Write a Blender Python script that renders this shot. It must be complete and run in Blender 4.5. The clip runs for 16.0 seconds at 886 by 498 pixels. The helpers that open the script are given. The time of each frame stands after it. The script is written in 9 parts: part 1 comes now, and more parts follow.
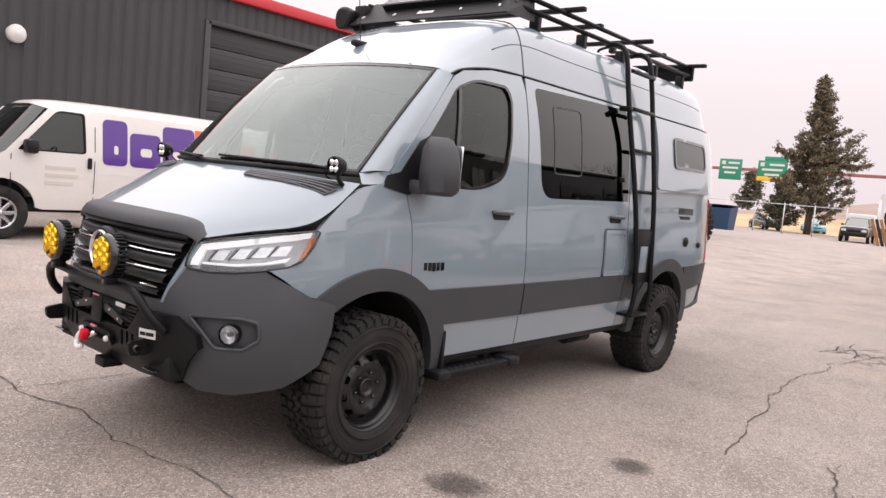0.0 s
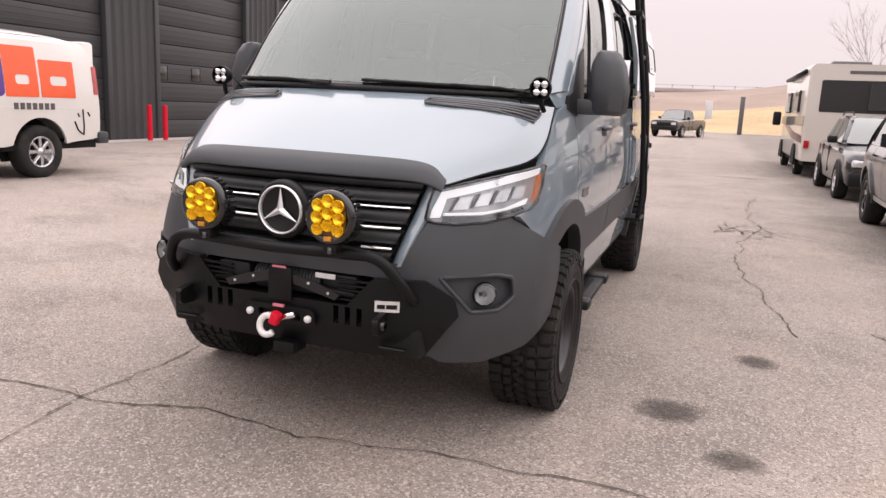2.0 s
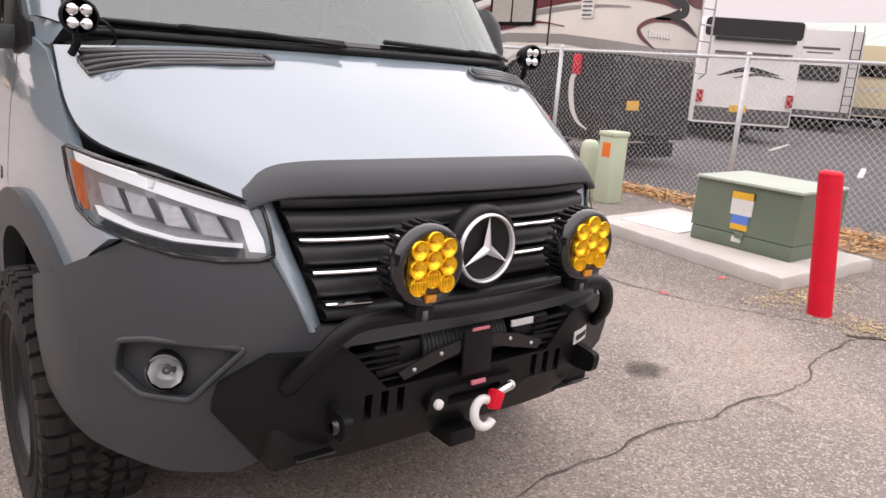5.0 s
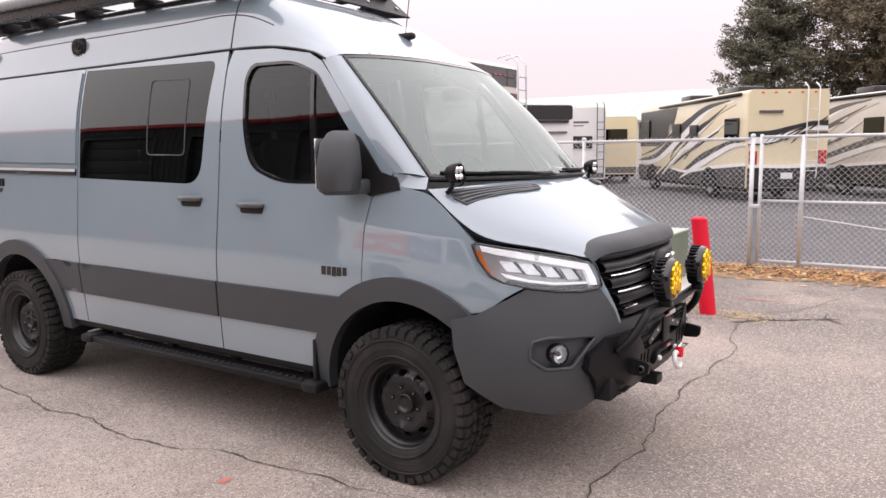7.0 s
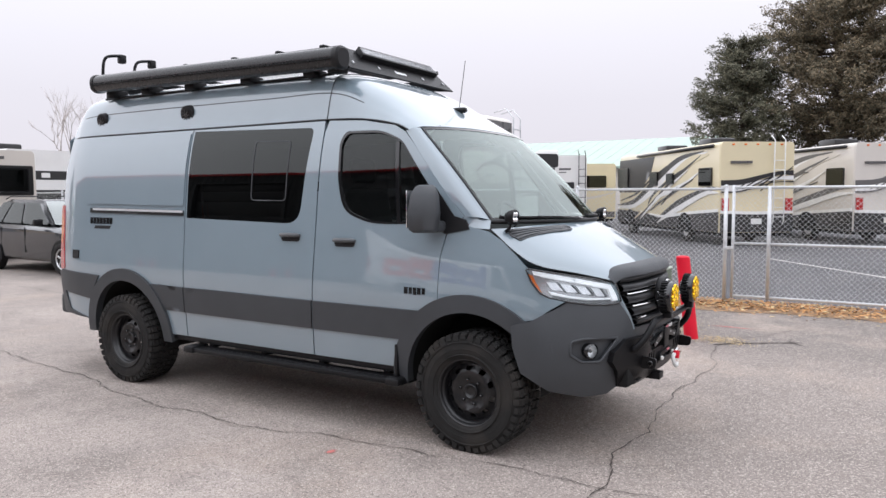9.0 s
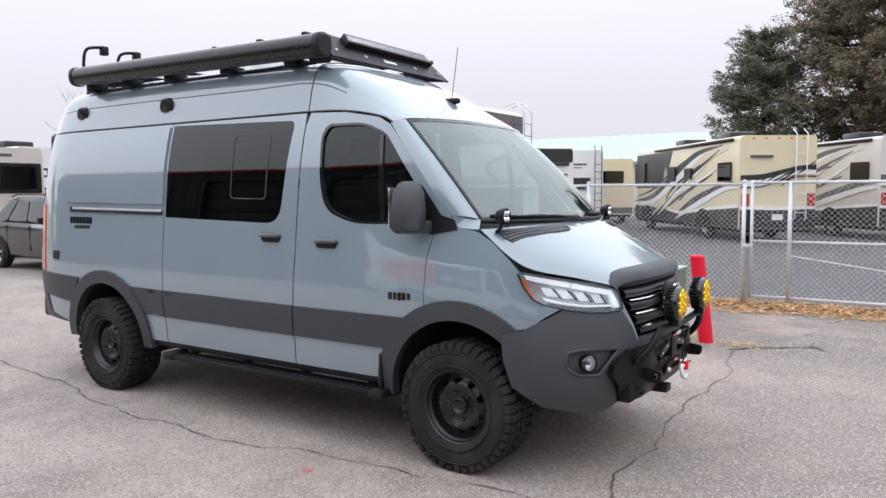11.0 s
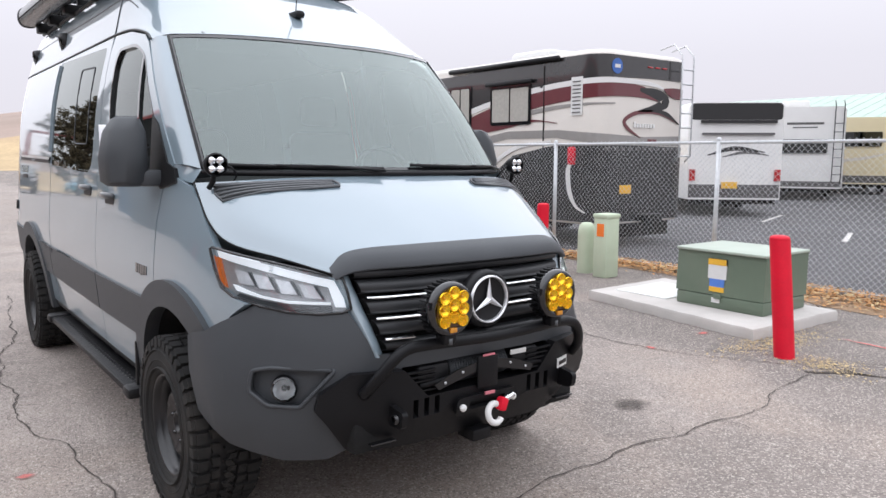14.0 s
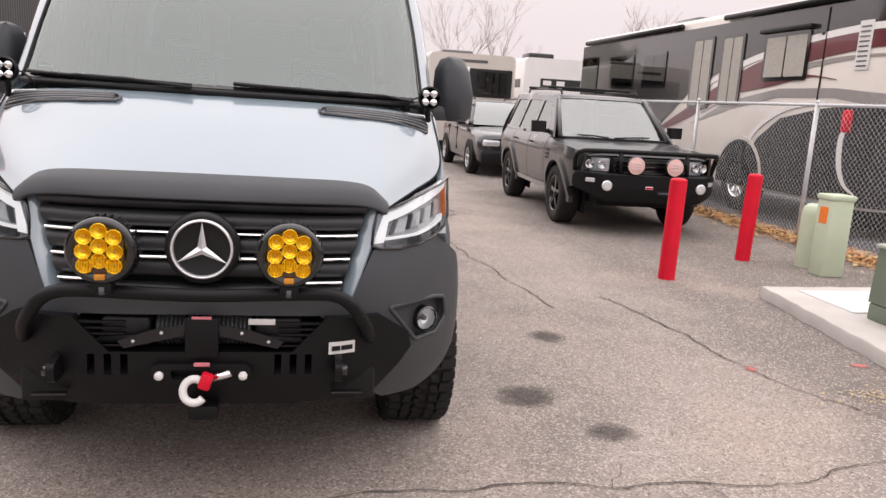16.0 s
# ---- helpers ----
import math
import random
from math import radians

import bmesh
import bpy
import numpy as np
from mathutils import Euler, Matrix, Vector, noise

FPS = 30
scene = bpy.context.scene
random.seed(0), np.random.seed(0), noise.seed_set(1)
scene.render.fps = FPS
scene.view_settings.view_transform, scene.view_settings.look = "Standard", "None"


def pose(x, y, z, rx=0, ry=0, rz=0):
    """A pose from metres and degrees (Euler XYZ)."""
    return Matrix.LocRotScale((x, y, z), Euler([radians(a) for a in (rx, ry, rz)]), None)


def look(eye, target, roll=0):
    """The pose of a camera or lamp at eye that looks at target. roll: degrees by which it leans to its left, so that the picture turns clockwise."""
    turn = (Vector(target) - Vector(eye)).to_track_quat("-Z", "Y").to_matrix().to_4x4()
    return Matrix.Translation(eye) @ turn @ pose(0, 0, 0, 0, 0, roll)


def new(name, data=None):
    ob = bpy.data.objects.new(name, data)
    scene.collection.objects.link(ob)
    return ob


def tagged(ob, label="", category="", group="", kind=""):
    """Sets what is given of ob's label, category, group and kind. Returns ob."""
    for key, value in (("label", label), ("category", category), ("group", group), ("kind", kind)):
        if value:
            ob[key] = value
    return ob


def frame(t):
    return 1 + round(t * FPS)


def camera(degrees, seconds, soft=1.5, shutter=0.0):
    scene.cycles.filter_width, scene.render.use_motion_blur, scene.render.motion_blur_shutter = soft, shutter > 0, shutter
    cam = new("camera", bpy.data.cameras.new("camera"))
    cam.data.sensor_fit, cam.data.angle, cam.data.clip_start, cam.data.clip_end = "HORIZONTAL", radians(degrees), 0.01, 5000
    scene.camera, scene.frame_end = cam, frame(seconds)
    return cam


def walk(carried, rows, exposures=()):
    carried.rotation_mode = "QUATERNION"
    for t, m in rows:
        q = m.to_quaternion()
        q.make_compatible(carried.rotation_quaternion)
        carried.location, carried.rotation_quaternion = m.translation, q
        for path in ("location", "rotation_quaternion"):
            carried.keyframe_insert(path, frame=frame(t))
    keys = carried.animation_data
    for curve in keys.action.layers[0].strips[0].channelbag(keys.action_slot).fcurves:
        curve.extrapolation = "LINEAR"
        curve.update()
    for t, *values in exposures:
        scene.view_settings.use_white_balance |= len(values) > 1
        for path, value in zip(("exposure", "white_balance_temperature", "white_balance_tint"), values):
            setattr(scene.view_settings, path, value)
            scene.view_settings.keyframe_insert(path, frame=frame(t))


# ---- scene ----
cam = camera(61.6, 16.0)
PATH = [
    (0, (3.77, -2.83, 1.522), (2.491, -1.302, 1.349), 5.3),
    (0.5, (3.251, -3.126, 1.527), (2.059, -1.532, 1.327), 4.4),
    (1, (2.754, -3.405, 1.516), (1.683, -1.738, 1.241), 2.8),
    (1.5, (2.197, -3.535, 1.485), (1.327, -1.766, 1.149), 2.4),
    (2, (1.623, -3.63, 1.471), (0.966, -1.78, 1.092), 2.5),
    (2.5, (1.119, -3.629, 1.485), (0.673, -1.723, 1.078), 2.7),
    (3, (0.676, -3.469, 1.48), (0.523, -1.527, 1.029), 3.4),
    (3.5, (0.148, -3.314, 1.498), (0.369, -1.393, 0.988), 3.8),
    (4, (-0.346, -3.03, 1.502), (0.19, -1.183, 0.953), 4.7),
    (4.2, (-0.537, -2.923, 1.505), (0.118, -1.116, 0.952), 4.7),
    (6.3, (-2.967, -2.213, 1.611), (-1.273, -1.207, 1.269), 1.1),
    (6.5, (-3.266, -2.204, 1.628), (-1.57, -1.19, 1.314), 0.5),
    (7, (-3.904, -2.234, 1.686), (-2.255, -1.132, 1.424), -0.8),
    (7.5, (-4.455, -2.301, 1.721), (-2.81, -1.177, 1.541), -1.0),
    (8, (-4.891, -2.335, 1.736), (-3.208, -1.265, 1.587), -0.9),
    (8.5, (-5.146, -2.432, 1.724), (-3.448, -1.385, 1.582), -0.6),
    (9, (-5.239, -2.461, 1.735), (-3.545, -1.408, 1.586), -0.2),
    (9.2, (-5.257, -2.45, 1.738), (-3.565, -1.394, 1.588), -0.1),
    (11.3, (-4.573, -2.419, 1.741), (-2.92, -1.305, 1.58), -0.6),
    (11.5, (-4.407, -2.498, 1.737), (-2.767, -1.364, 1.579), -0.7),
    (12, (-3.974, -2.587, 1.69), (-2.374, -1.399, 1.527), -0.9),
    (12.5, (-3.485, -2.749, 1.675), (-1.955, -1.475, 1.489), -1.1),
    (13, (-2.999, -2.966, 1.664), (-1.57, -1.581, 1.463), -1.0),
    (13.5, (-2.5, -3.113, 1.64), (-1.189, -1.62, 1.419), -0.5),
    (14, (-1.969, -3.356, 1.625), (-0.773, -1.774, 1.372), 0.2),
    (14.5, (-1.419, -3.418, 1.582), (-0.347, -1.757, 1.282), 1.1),
    (14.8, (-1.057, -3.513, 1.567), (-0.077, -1.8, 1.241), 1.7),
    (15, (-0.823, -3.504, 1.567), (0.095, -1.762, 1.219), 2.2),
    (15.5, (-0.241, -3.537, 1.551), (0.457, -1.702, 1.169), 3.1),
    (16, (0.335, -3.554, 1.555), (0.705, -1.627, 1.165), 3.4),
]


LOOK = [
    (0.0, 0.05, 6750, 18),
    (3.5, 0.0, 6900, 20),
    (5.0, 0.06, 6750, 19),
    (7.0, 0.15, 6650, 19),
    (7.5, 0.1, 6650, 18.5),
    (8.0, 0.06, 6380, 15),
    (9.0, 0.0, 6100, 11.5),
    (13.0, 0.0, 6000, 10.5),
    (14.5, 0.0, 6200, 11.5),
    (16.0, 0.0, 6800, 17),
]
walk(cam, [(t, look(eye, target, roll)) for t, eye, target, roll in PATH], LOOK)

# ---- sky, sun and exposure ----
world = bpy.data.worlds.new("overcast_sky")
scene.world = world
world.use_nodes = True
wn, wl = world.node_tree.nodes, world.node_tree.links
wn.clear()
w_out, w_bg = wn.new("ShaderNodeOutputWorld"), wn.new("ShaderNodeBackground")
w_sky, w_co, w_sep = wn.new("ShaderNodeTexSky"), wn.new("ShaderNodeTexCoord"), wn.new("ShaderNodeSeparateXYZ")
w_sky.sky_type, w_sky.sun_disc = "NISHITA", False
w_sky.sun_elevation, w_sky.sun_rotation = radians(65), radians(5)
w_ramp = wn.new("ShaderNodeValToRGB")
w_ramp.color_ramp.elements[0].position, w_ramp.color_ramp.elements[0].color = 0.0, (0.83, 0.77, 0.785, 1)
w_ramp.color_ramp.elements[1].position, w_ramp.color_ramp.elements[1].color = 1.0, (1.88, 1.88, 1.94, 1)
for at, c in ((0.12, (0.89, 0.84, 0.86, 1)), (0.35, (1.18, 1.14, 1.16, 1)), (0.65, (1.76, 1.74, 1.78, 1))):
    w_ramp.color_ramp.elements.new(at).color = c
w_noise, w_hue, w_mix, w_cl = wn.new("ShaderNodeTexNoise"), wn.new("ShaderNodeHueSaturation"), wn.new("ShaderNodeMixRGB"), wn.new("ShaderNodeMixRGB")
w_noise.inputs["Scale"].default_value, w_noise.inputs["Detail"].default_value = 1.6, 4.0
w_hue.inputs["Saturation"].default_value, w_hue.inputs["Value"].default_value = 0.25, 0.1
w_mix.inputs[0].default_value = 0.06
w_cl.blend_type, w_cl.inputs[0].default_value = "OVERLAY", 0.12
wl.new(w_co.outputs["Generated"], w_sep.inputs[0])
wl.new(w_sep.outputs["Z"], w_ramp.inputs[0])
wl.new(w_co.outputs["Generated"], w_noise.inputs["Vector"])
wl.new(w_ramp.outputs[0], w_cl.inputs[1])
wl.new(w_noise.outputs["Fac"], w_cl.inputs[2])
wl.new(w_sky.outputs[0], w_hue.inputs["Color"])
wl.new(w_cl.outputs[0], w_mix.inputs[1])
wl.new(w_hue.outputs[0], w_mix.inputs[2])
wl.new(w_mix.outputs[0], w_bg.inputs["Color"])
w_bg.inputs["Strength"].default_value = 1.0
wl.new(w_bg.outputs[0], w_out.inputs["Surface"])
sun_data = bpy.data.lights.new("sun", "SUN")
sun_data.energy, sun_data.angle, sun_data.color = 1.65, radians(150), (1.0, 0.97, 0.94)
sun = new("sun", sun_data)
sun.matrix_world = look((1, 9, 20), (0, 0, 0))


# ---- materials ----
def material(name, color, rough=0.5, metal=0.0, coat=0.0, vary=0.08, scale=6.0, fine=60.0, bump=0.0, dirt=0.0, dirt_color=(0.25, 0.22, 0.19), spec=0.5, per_object=0.0):
    """A principled surface with broad and fine variation, optional relief, dirt and a change from piece to piece."""
    m = bpy.data.materials.new(name)
    m.use_nodes = True
    n, l = m.node_tree.nodes, m.node_tree.links
    b = n["Principled BSDF"]
    b.inputs["Roughness"].default_value, b.inputs["Metallic"].default_value = rough, metal
    b.inputs["Coat Weight"].default_value, b.inputs["Coat Roughness"].default_value = coat, 0.03
    b.inputs["Specular IOR Level"].default_value = spec
    co = n.new("ShaderNodeTexCoord")
    big, small, ramp = n.new("ShaderNodeTexNoise"), n.new("ShaderNodeTexNoise"), n.new("ShaderNodeMapRange")
    big.inputs["Scale"].default_value, big.inputs["Detail"].default_value = scale, 5
    small.inputs["Scale"].default_value, small.inputs["Detail"].default_value = fine, 3
    l.new(co.outputs["Object"], big.inputs["Vector"])
    l.new(co.outputs["Object"], small.inputs["Vector"])
    add = n.new("ShaderNodeMath")
    add.operation = "MULTIPLY_ADD"
    add.inputs[1].default_value = 0.5
    l.new(small.outputs["Fac"], add.inputs[0])
    l.new(big.outputs["Fac"], add.inputs[2])
    ramp.inputs["From Min"].default_value, ramp.inputs["From Max"].default_value = 0.45, 1.05
    ramp.inputs["To Min"].default_value, ramp.inputs["To Max"].default_value = 1 - vary, 1 + vary
    l.new(add.outputs[0], ramp.inputs["Value"])
    factor = ramp.outputs[0]
    if per_object:
        info, var, mul = n.new("ShaderNodeObjectInfo"), n.new("ShaderNodeMapRange"), n.new("ShaderNodeMath")
        var.inputs["To Min"].default_value, var.inputs["To Max"].default_value = 1 - per_object, 1 + per_object
        mul.operation = "MULTIPLY"
        l.new(info.outputs["Random"], var.inputs["Value"])
        l.new(var.outputs[0], mul.inputs[0])
        l.new(factor, mul.inputs[1])
        factor = mul.outputs[0]
    tint = n.new("ShaderNodeVectorMath")
    tint.operation = "SCALE"
    tint.inputs[0].default_value = color[:3]
    l.new(factor, tint.inputs["Scale"])
    base = tint.outputs[0]
    if dirt:
        d, dr, mix = n.new("ShaderNodeTexNoise"), n.new("ShaderNodeMapRange"), n.new("ShaderNodeMixRGB")
        d.inputs["Scale"].default_value, d.inputs["Detail"].default_value = scale * 0.45, 8
        dr.inputs["From Min"].default_value, dr.inputs["From Max"].default_value = 0.5, 0.75
        dr.inputs["To Max"].default_value = dirt
        l.new(co.outputs["Object"], d.inputs["Vector"])
        l.new(d.outputs["Fac"], dr.inputs["Value"])
        l.new(dr.outputs[0], mix.inputs[0])
        l.new(base, mix.inputs[1])
        mix.inputs[2].default_value = (*dirt_color, 1)
        base = mix.outputs[0]
    l.new(base, b.inputs["Base Color"])
    rr = n.new("ShaderNodeMapRange")
    rr.inputs["To Min"].default_value, rr.inputs["To Max"].default_value = max(0.01, rough * 0.85), min(1, rough * 1.15)
    l.new(small.outputs["Fac"], rr.inputs["Value"])
    l.new(rr.outputs[0], b.inputs["Roughness"])
    if bump:
        bp = n.new("ShaderNodeBump")
        bp.inputs["Strength"].default_value, bp.inputs["Distance"].default_value = bump, 0.004
        l.new(small.outputs["Fac"], bp.inputs["Height"])
        l.new(bp.outputs[0], b.inputs["Normal"])
    return m


def glass(name, tint, clear=1.0, ior=1.5, rough=0.0):
    """Thin glazing: tinted see-through with Fresnel gloss."""
    m = bpy.data.materials.new(name)
    m.use_nodes = True
    n, l = m.node_tree.nodes, m.node_tree.links
    n.remove(n["Principled BSDF"])
    t, g, mix, f = n.new("ShaderNodeBsdfTransparent"), n.new("ShaderNodeBsdfGlossy"), n.new("ShaderNodeMixShader"), n.new("ShaderNodeFresnel")
    t.inputs[0].default_value = (*[c * clear for c in tint], 1)
    g.inputs["Roughness"].default_value = rough
    g.inputs["Color"].default_value = (0.94, 0.98, 0.96, 1)
    f.inputs[0].default_value = ior
    l.new(f.outputs[0], mix.inputs[0])
    l.new(t.outputs[0], mix.inputs[1])
    l.new(g.outputs[0], mix.inputs[2])
    l.new(mix.outputs[0], n["Material Output"].inputs[0])
    return m


M = {}
M["paint"] = material("blue_grey_paint", (0.205, 0.264, 0.302), 0.35, 0.0, 1.0, 0.03, 3, 900)
M["paint"].node_tree.nodes["Principled BSDF"].inputs["Coat IOR"].default_value = 1.85
M["plastic"] = material("dark_grey_plastic", (0.044, 0.048, 0.053), 0.5, 0, 0, 0.08, 5, 700, 0.12, spec=0.45)
M["black"] = material("black_plastic", (0.008, 0.008, 0.009), 0.45, 0, 0, 0.15, 8, 500, 0.08, spec=0.3)
M["vent_grey"] = material("grey_vent_plastic", (0.075, 0.08, 0.085), 0.32, 0, 0.2, 0.08, 6, 500, 0.05)
M["slat"] = material("grey_black_grille_plastic", (0.022, 0.023, 0.025), 0.42, 0, 0, 0.1, 6, 500, 0.08, spec=0.4)
M["powder"] = material("black_powder_coat", (0.006, 0.006, 0.007), 0.42, 0.0, 0, 0.12, 6, 1200, 0.15, spec=0.22)
M["awning"] = material("black_anodised", (0.012, 0.012, 0.013), 0.28, 0.3, 0.2, 0.1)
M["gloss_black"] = material("gloss_black", (0.008, 0.008, 0.009), 0.08, 0, 0.5, 0.1)
# near-black stands in for shade in recesses; small dark parts share it
M["void"] = material("shade_black", (0.003, 0.003, 0.003), 0.95, 0, 0, 0.1)
M["rubber"] = material("tyre_rubber", (0.017, 0.0165, 0.016), 0.8, 0, 0, 0.25, 9, 160, 0.3, 0.4, (0.070, 0.060, 0.050), spec=0.3)
M["rim_black"] = material("satin_black_rim", (0.006, 0.006, 0.007), 0.36, 0.0, 0.1, 0.15, 8, 300, 0.05)
M["badge_silver"] = material("satin_silver", (0.86, 0.87, 0.88), 0.3, 0.65, 0.3, 0.05)
M["chrome"] = material("chrome", (0.85, 0.86, 0.87), 0.09, 1.0, 0, 0.03)
M["steel"] = material("galvanised_steel", (0.60, 0.61, 0.62), 0.45, 0.45, 0, 0.12, 12, 90)
M["alloy"] = material("alloy", (0.6, 0.61, 0.62), 0.28, 1.0, 0, 0.06)
M["glass_dark"] = glass("privacy_glass", (0.035, 0.036, 0.04), 1.0, 1.52)
M["glass_door"] = glass("door_glass", (0.28, 0.31, 0.30), 1.0, 1.52)
M["glass_wind"] = glass("windscreen_glass", (0.60, 0.70, 0.66), 1.0, 2.3)
M["glass_wind"].node_tree.nodes["Glossy BSDF"].inputs["Color"].default_value = (0.86, 0.95, 0.92, 1)
M["glass_lamp"] = glass("lamp_glass", (0.9, 0.92, 0.93), 1.0, 1.5)
M["glass_amber"] = material("amber_lens", (1.0, 0.60, 0.008), 0.12, 0.75, 0.5, 0.2, 70, 300, 0.25)
M["amber"] = material("orange_lens", (0.85, 0.19, 0.015), 0.2, 0, 0.6, 0.1)
M["red_lens"] = material("red_lens", (0.42, 0.012, 0.015), 0.12, 0, 0.8, 0.15)
M["red"] = material("red_paint", (0.66, 0.005, 0.026), 0.5, 0, 0, 0.12, 5, 80, 0.1, 0.15, (0.40, 0.03, 0.04), spec=0.3)
M["pink_label"] = material("faded_red_label", (0.66, 0.20, 0.24), 0.5)
M["white"] = material("white_gelcoat", (0.78, 0.77, 0.75), 0.3, 0, 0.4, 0.05, 2, 60, 0, 0.12, (0.55, 0.5, 0.45))
M["white_dull"] = material("white_plastic", (0.72, 0.72, 0.70), 0.5, 0, 0, 0.06)
M["grey_cloth"] = material("dark_grey_cloth", (0.05, 0.055, 0.06), 0.9, 0, 0, 0.15, 8, 400, 0.3)
M["dash"] = material("grey_dashboard", (0.12, 0.125, 0.125), 0.75, 0, 0, 0.12, 8, 300, 0.2)
M["lining"] = material("pale_lining", (0.42, 0.43, 0.42), 0.85, 0, 0, 0.1)


# ---- geometry helpers ----
def part(name, bm, mat, parent=None, label="", smooth=35):
    """One mesh object from a bmesh, under a thing or a part."""
    me = bpy.data.meshes.new(name)
    if smooth:
        lim = radians(smooth)
        for f in bm.faces:
            f.smooth = True
        for e in bm.edges:
            if len(e.link_faces) == 2 and e.calc_face_angle(0) > lim:
                e.smooth = False
    bm.to_mesh(me)
    bm.free()
    me.materials.append(mat)
    ob = new(name, me)
    if parent is not None:
        ob.parent = parent
    if label:
        ob["label"] = label
    return ob


def thing(name, label, category, m=None, group="", kind=""):
    ob = new(name)
    ob.empty_display_size = 0.2
    if m is not None:
        ob.matrix_basis = m
    return tagged(ob, label, category, group, kind)


def add_box(bm, x0, x1, y0, y1, z0, z1, bevel=0.0, seg=2, m=None):
    r = bmesh.ops.create_cube(bm, size=1.0)
    vs = r["verts"]
    for v in vs:
        v.co = Vector(((x0 + x1) / 2 + v.co.x * (x1 - x0), (y0 + y1) / 2 + v.co.y * (y1 - y0), (z0 + z1) / 2 + v.co.z * (z1 - z0)))
    if m is not None:
        for v in vs:
            v.co = m @ v.co
    if bevel:
        es = list({e for v in vs for e in v.link_edges})
        bmesh.ops.bevel(bm, geom=es, offset=bevel, segments=seg, affect="EDGES", profile=0.5)
    return bm


def box(x0, x1, y0, y1, z0, z1, bevel=0.0, seg=2, m=None):
    return add_box(bmesh.new(), x0, x1, y0, y1, z0, z1, bevel, seg, m)


def add_cyl(bm, a, b, r0, r1=None, n=16, caps=True):
    a, b = Vector(a), Vector(b)
    r1 = r0 if r1 is None else r1
    q = (b - a).to_track_quat("Z", "Y").to_matrix()
    ring = [[bm.verts.new(p + q @ Vector((r * math.cos(2 * math.pi * k / n), r * math.sin(2 * math.pi * k / n), 0))) for k in range(n)] for p, r in ((a, r0), (b, r1))]
    for k in range(n):
        bm.faces.new((ring[0][k], ring[0][(k + 1) % n], ring[1][(k + 1) % n], ring[1][k]))
    if caps:
        bm.faces.new(ring[0][::-1])
        bm.faces.new(ring[1])
    return bm


def cyl(a, b, r0, r1=None, n=16, caps=True):
    return add_cyl(bmesh.new(), a, b, r0, r1, n, caps)


def spline(pts, n):
    """Catmull-Rom through pts, n points a span."""
    p = [np.array(q, float) for q in pts]
    p = [2 * p[0] - p[1]] + p + [2 * p[-1] - p[-2]]
    out = []
    for k in range(1, len(p) - 2):
        for t in np.linspace(0, 1, n, endpoint=False):
            a, b, c, d = p[k - 1 : k + 3]
            out.append(0.5 * (2 * b + (c - a) * t + (2 * a - 5 * b + 4 * c - d) * t**2 + (3 * b - a - 3 * c + d) * t**3))
    out.append(p[-2])
    return out


def add_tube(bm, pts, r, n=10, smooth=0, caps=True):
    pts = [Vector(p) for p in (spline(pts, smooth) if smooth else pts)]
    rings, up = [], None
    for k, p in enumerate(pts):
        d = (pts[min(k + 1, len(pts) - 1)] - pts[max(k - 1, 0)]).normalized()
        if up is None:
            up = d.orthogonal().normalized()
        up = (up - d * up.dot(d)).normalized()
        side = d.cross(up)
        rr = r[k] if isinstance(r, (list, tuple)) else r
        rings.append([bm.verts.new(p + rr * (math.cos(2 * math.pi * j / n) * up + math.sin(2 * math.pi * j / n) * side)) for j in range(n)])
    for a, b in zip(rings, rings[1:]):
        for j in range(n):
            bm.faces.new((a[j], a[(j + 1) % n], b[(j + 1) % n], b[j]))
    if caps:
        bm.faces.new(rings[0][::-1])
        bm.faces.new(rings[-1])
    return bm


def tube(pts, r, n=10, smooth=0):
    return add_tube(bmesh.new(), pts, r, n, smooth)


def add_lathe(bm, profile, n=48, m=None):
    """Turns (radius, x) rows about the x axis."""
    rings = []
    for r, x in profile:
        rings.append([bm.verts.new((x, r * math.cos(2 * math.pi * k / n), r * math.sin(2 * math.pi * k / n))) for k in range(n)])
        if m is not None:
            for v in rings[-1]:
                v.co = m @ v.co
    for a, b in zip(rings, rings[1:]):
        for k in range(n):
            bm.faces.new((a[k], a[(k + 1) % n], b[(k + 1) % n], b[k]))
    return bm


def surf(rows, nu=6, nv=6, mirror=False, thick=0.0):
    """A smooth sheet through a grid of control points; rows of equal length."""
    fine = [spline(r, nu) for r in rows]
    cols = [spline([f[k] for f in fine], nv) for k in range(len(fine[0]))]
    bm = bmesh.new()
    for s in ((1, -1) if mirror else (1,)):
        vs = [[bm.verts.new((s * p[0], p[1], p[2])) for p in c] for c in cols]
        for a, b in zip(vs, vs[1:]):
            for k in range(len(a) - 1):
                q = (a[k], a[k + 1], b[k + 1], b[k])
                bm.faces.new(q if s > 0 else q[::-1])
    if mirror:
        bmesh.ops.remove_doubles(bm, verts=bm.verts, dist=0.0005)
    bmesh.ops.recalc_face_normals(bm, faces=bm.faces)
    return bm


def rounded(pts, r, n=5):
    """A polygon with rounded corners; r one radius or one a corner."""
    out = []
    for k, p in enumerate(pts):
        p, a, b = Vector(p), Vector(pts[k - 1]), Vector(pts[(k + 1) % len(pts)])
        rr = r[k] if isinstance(r, (list, tuple)) else r
        rr = min(rr, (a - p).length * 0.45, (b - p).length * 0.45)
        if rr < 1e-4:
            out.append(tuple(p))
            continue
        u, v = p + (a - p).normalized() * rr, p + (b - p).normalized() * rr
        for t in np.linspace(0, 1, n + 1):
            q = u * (1 - t) ** 2 + 2 * p * t * (1 - t) + v * t**2
            out.append(tuple(q))
    return out


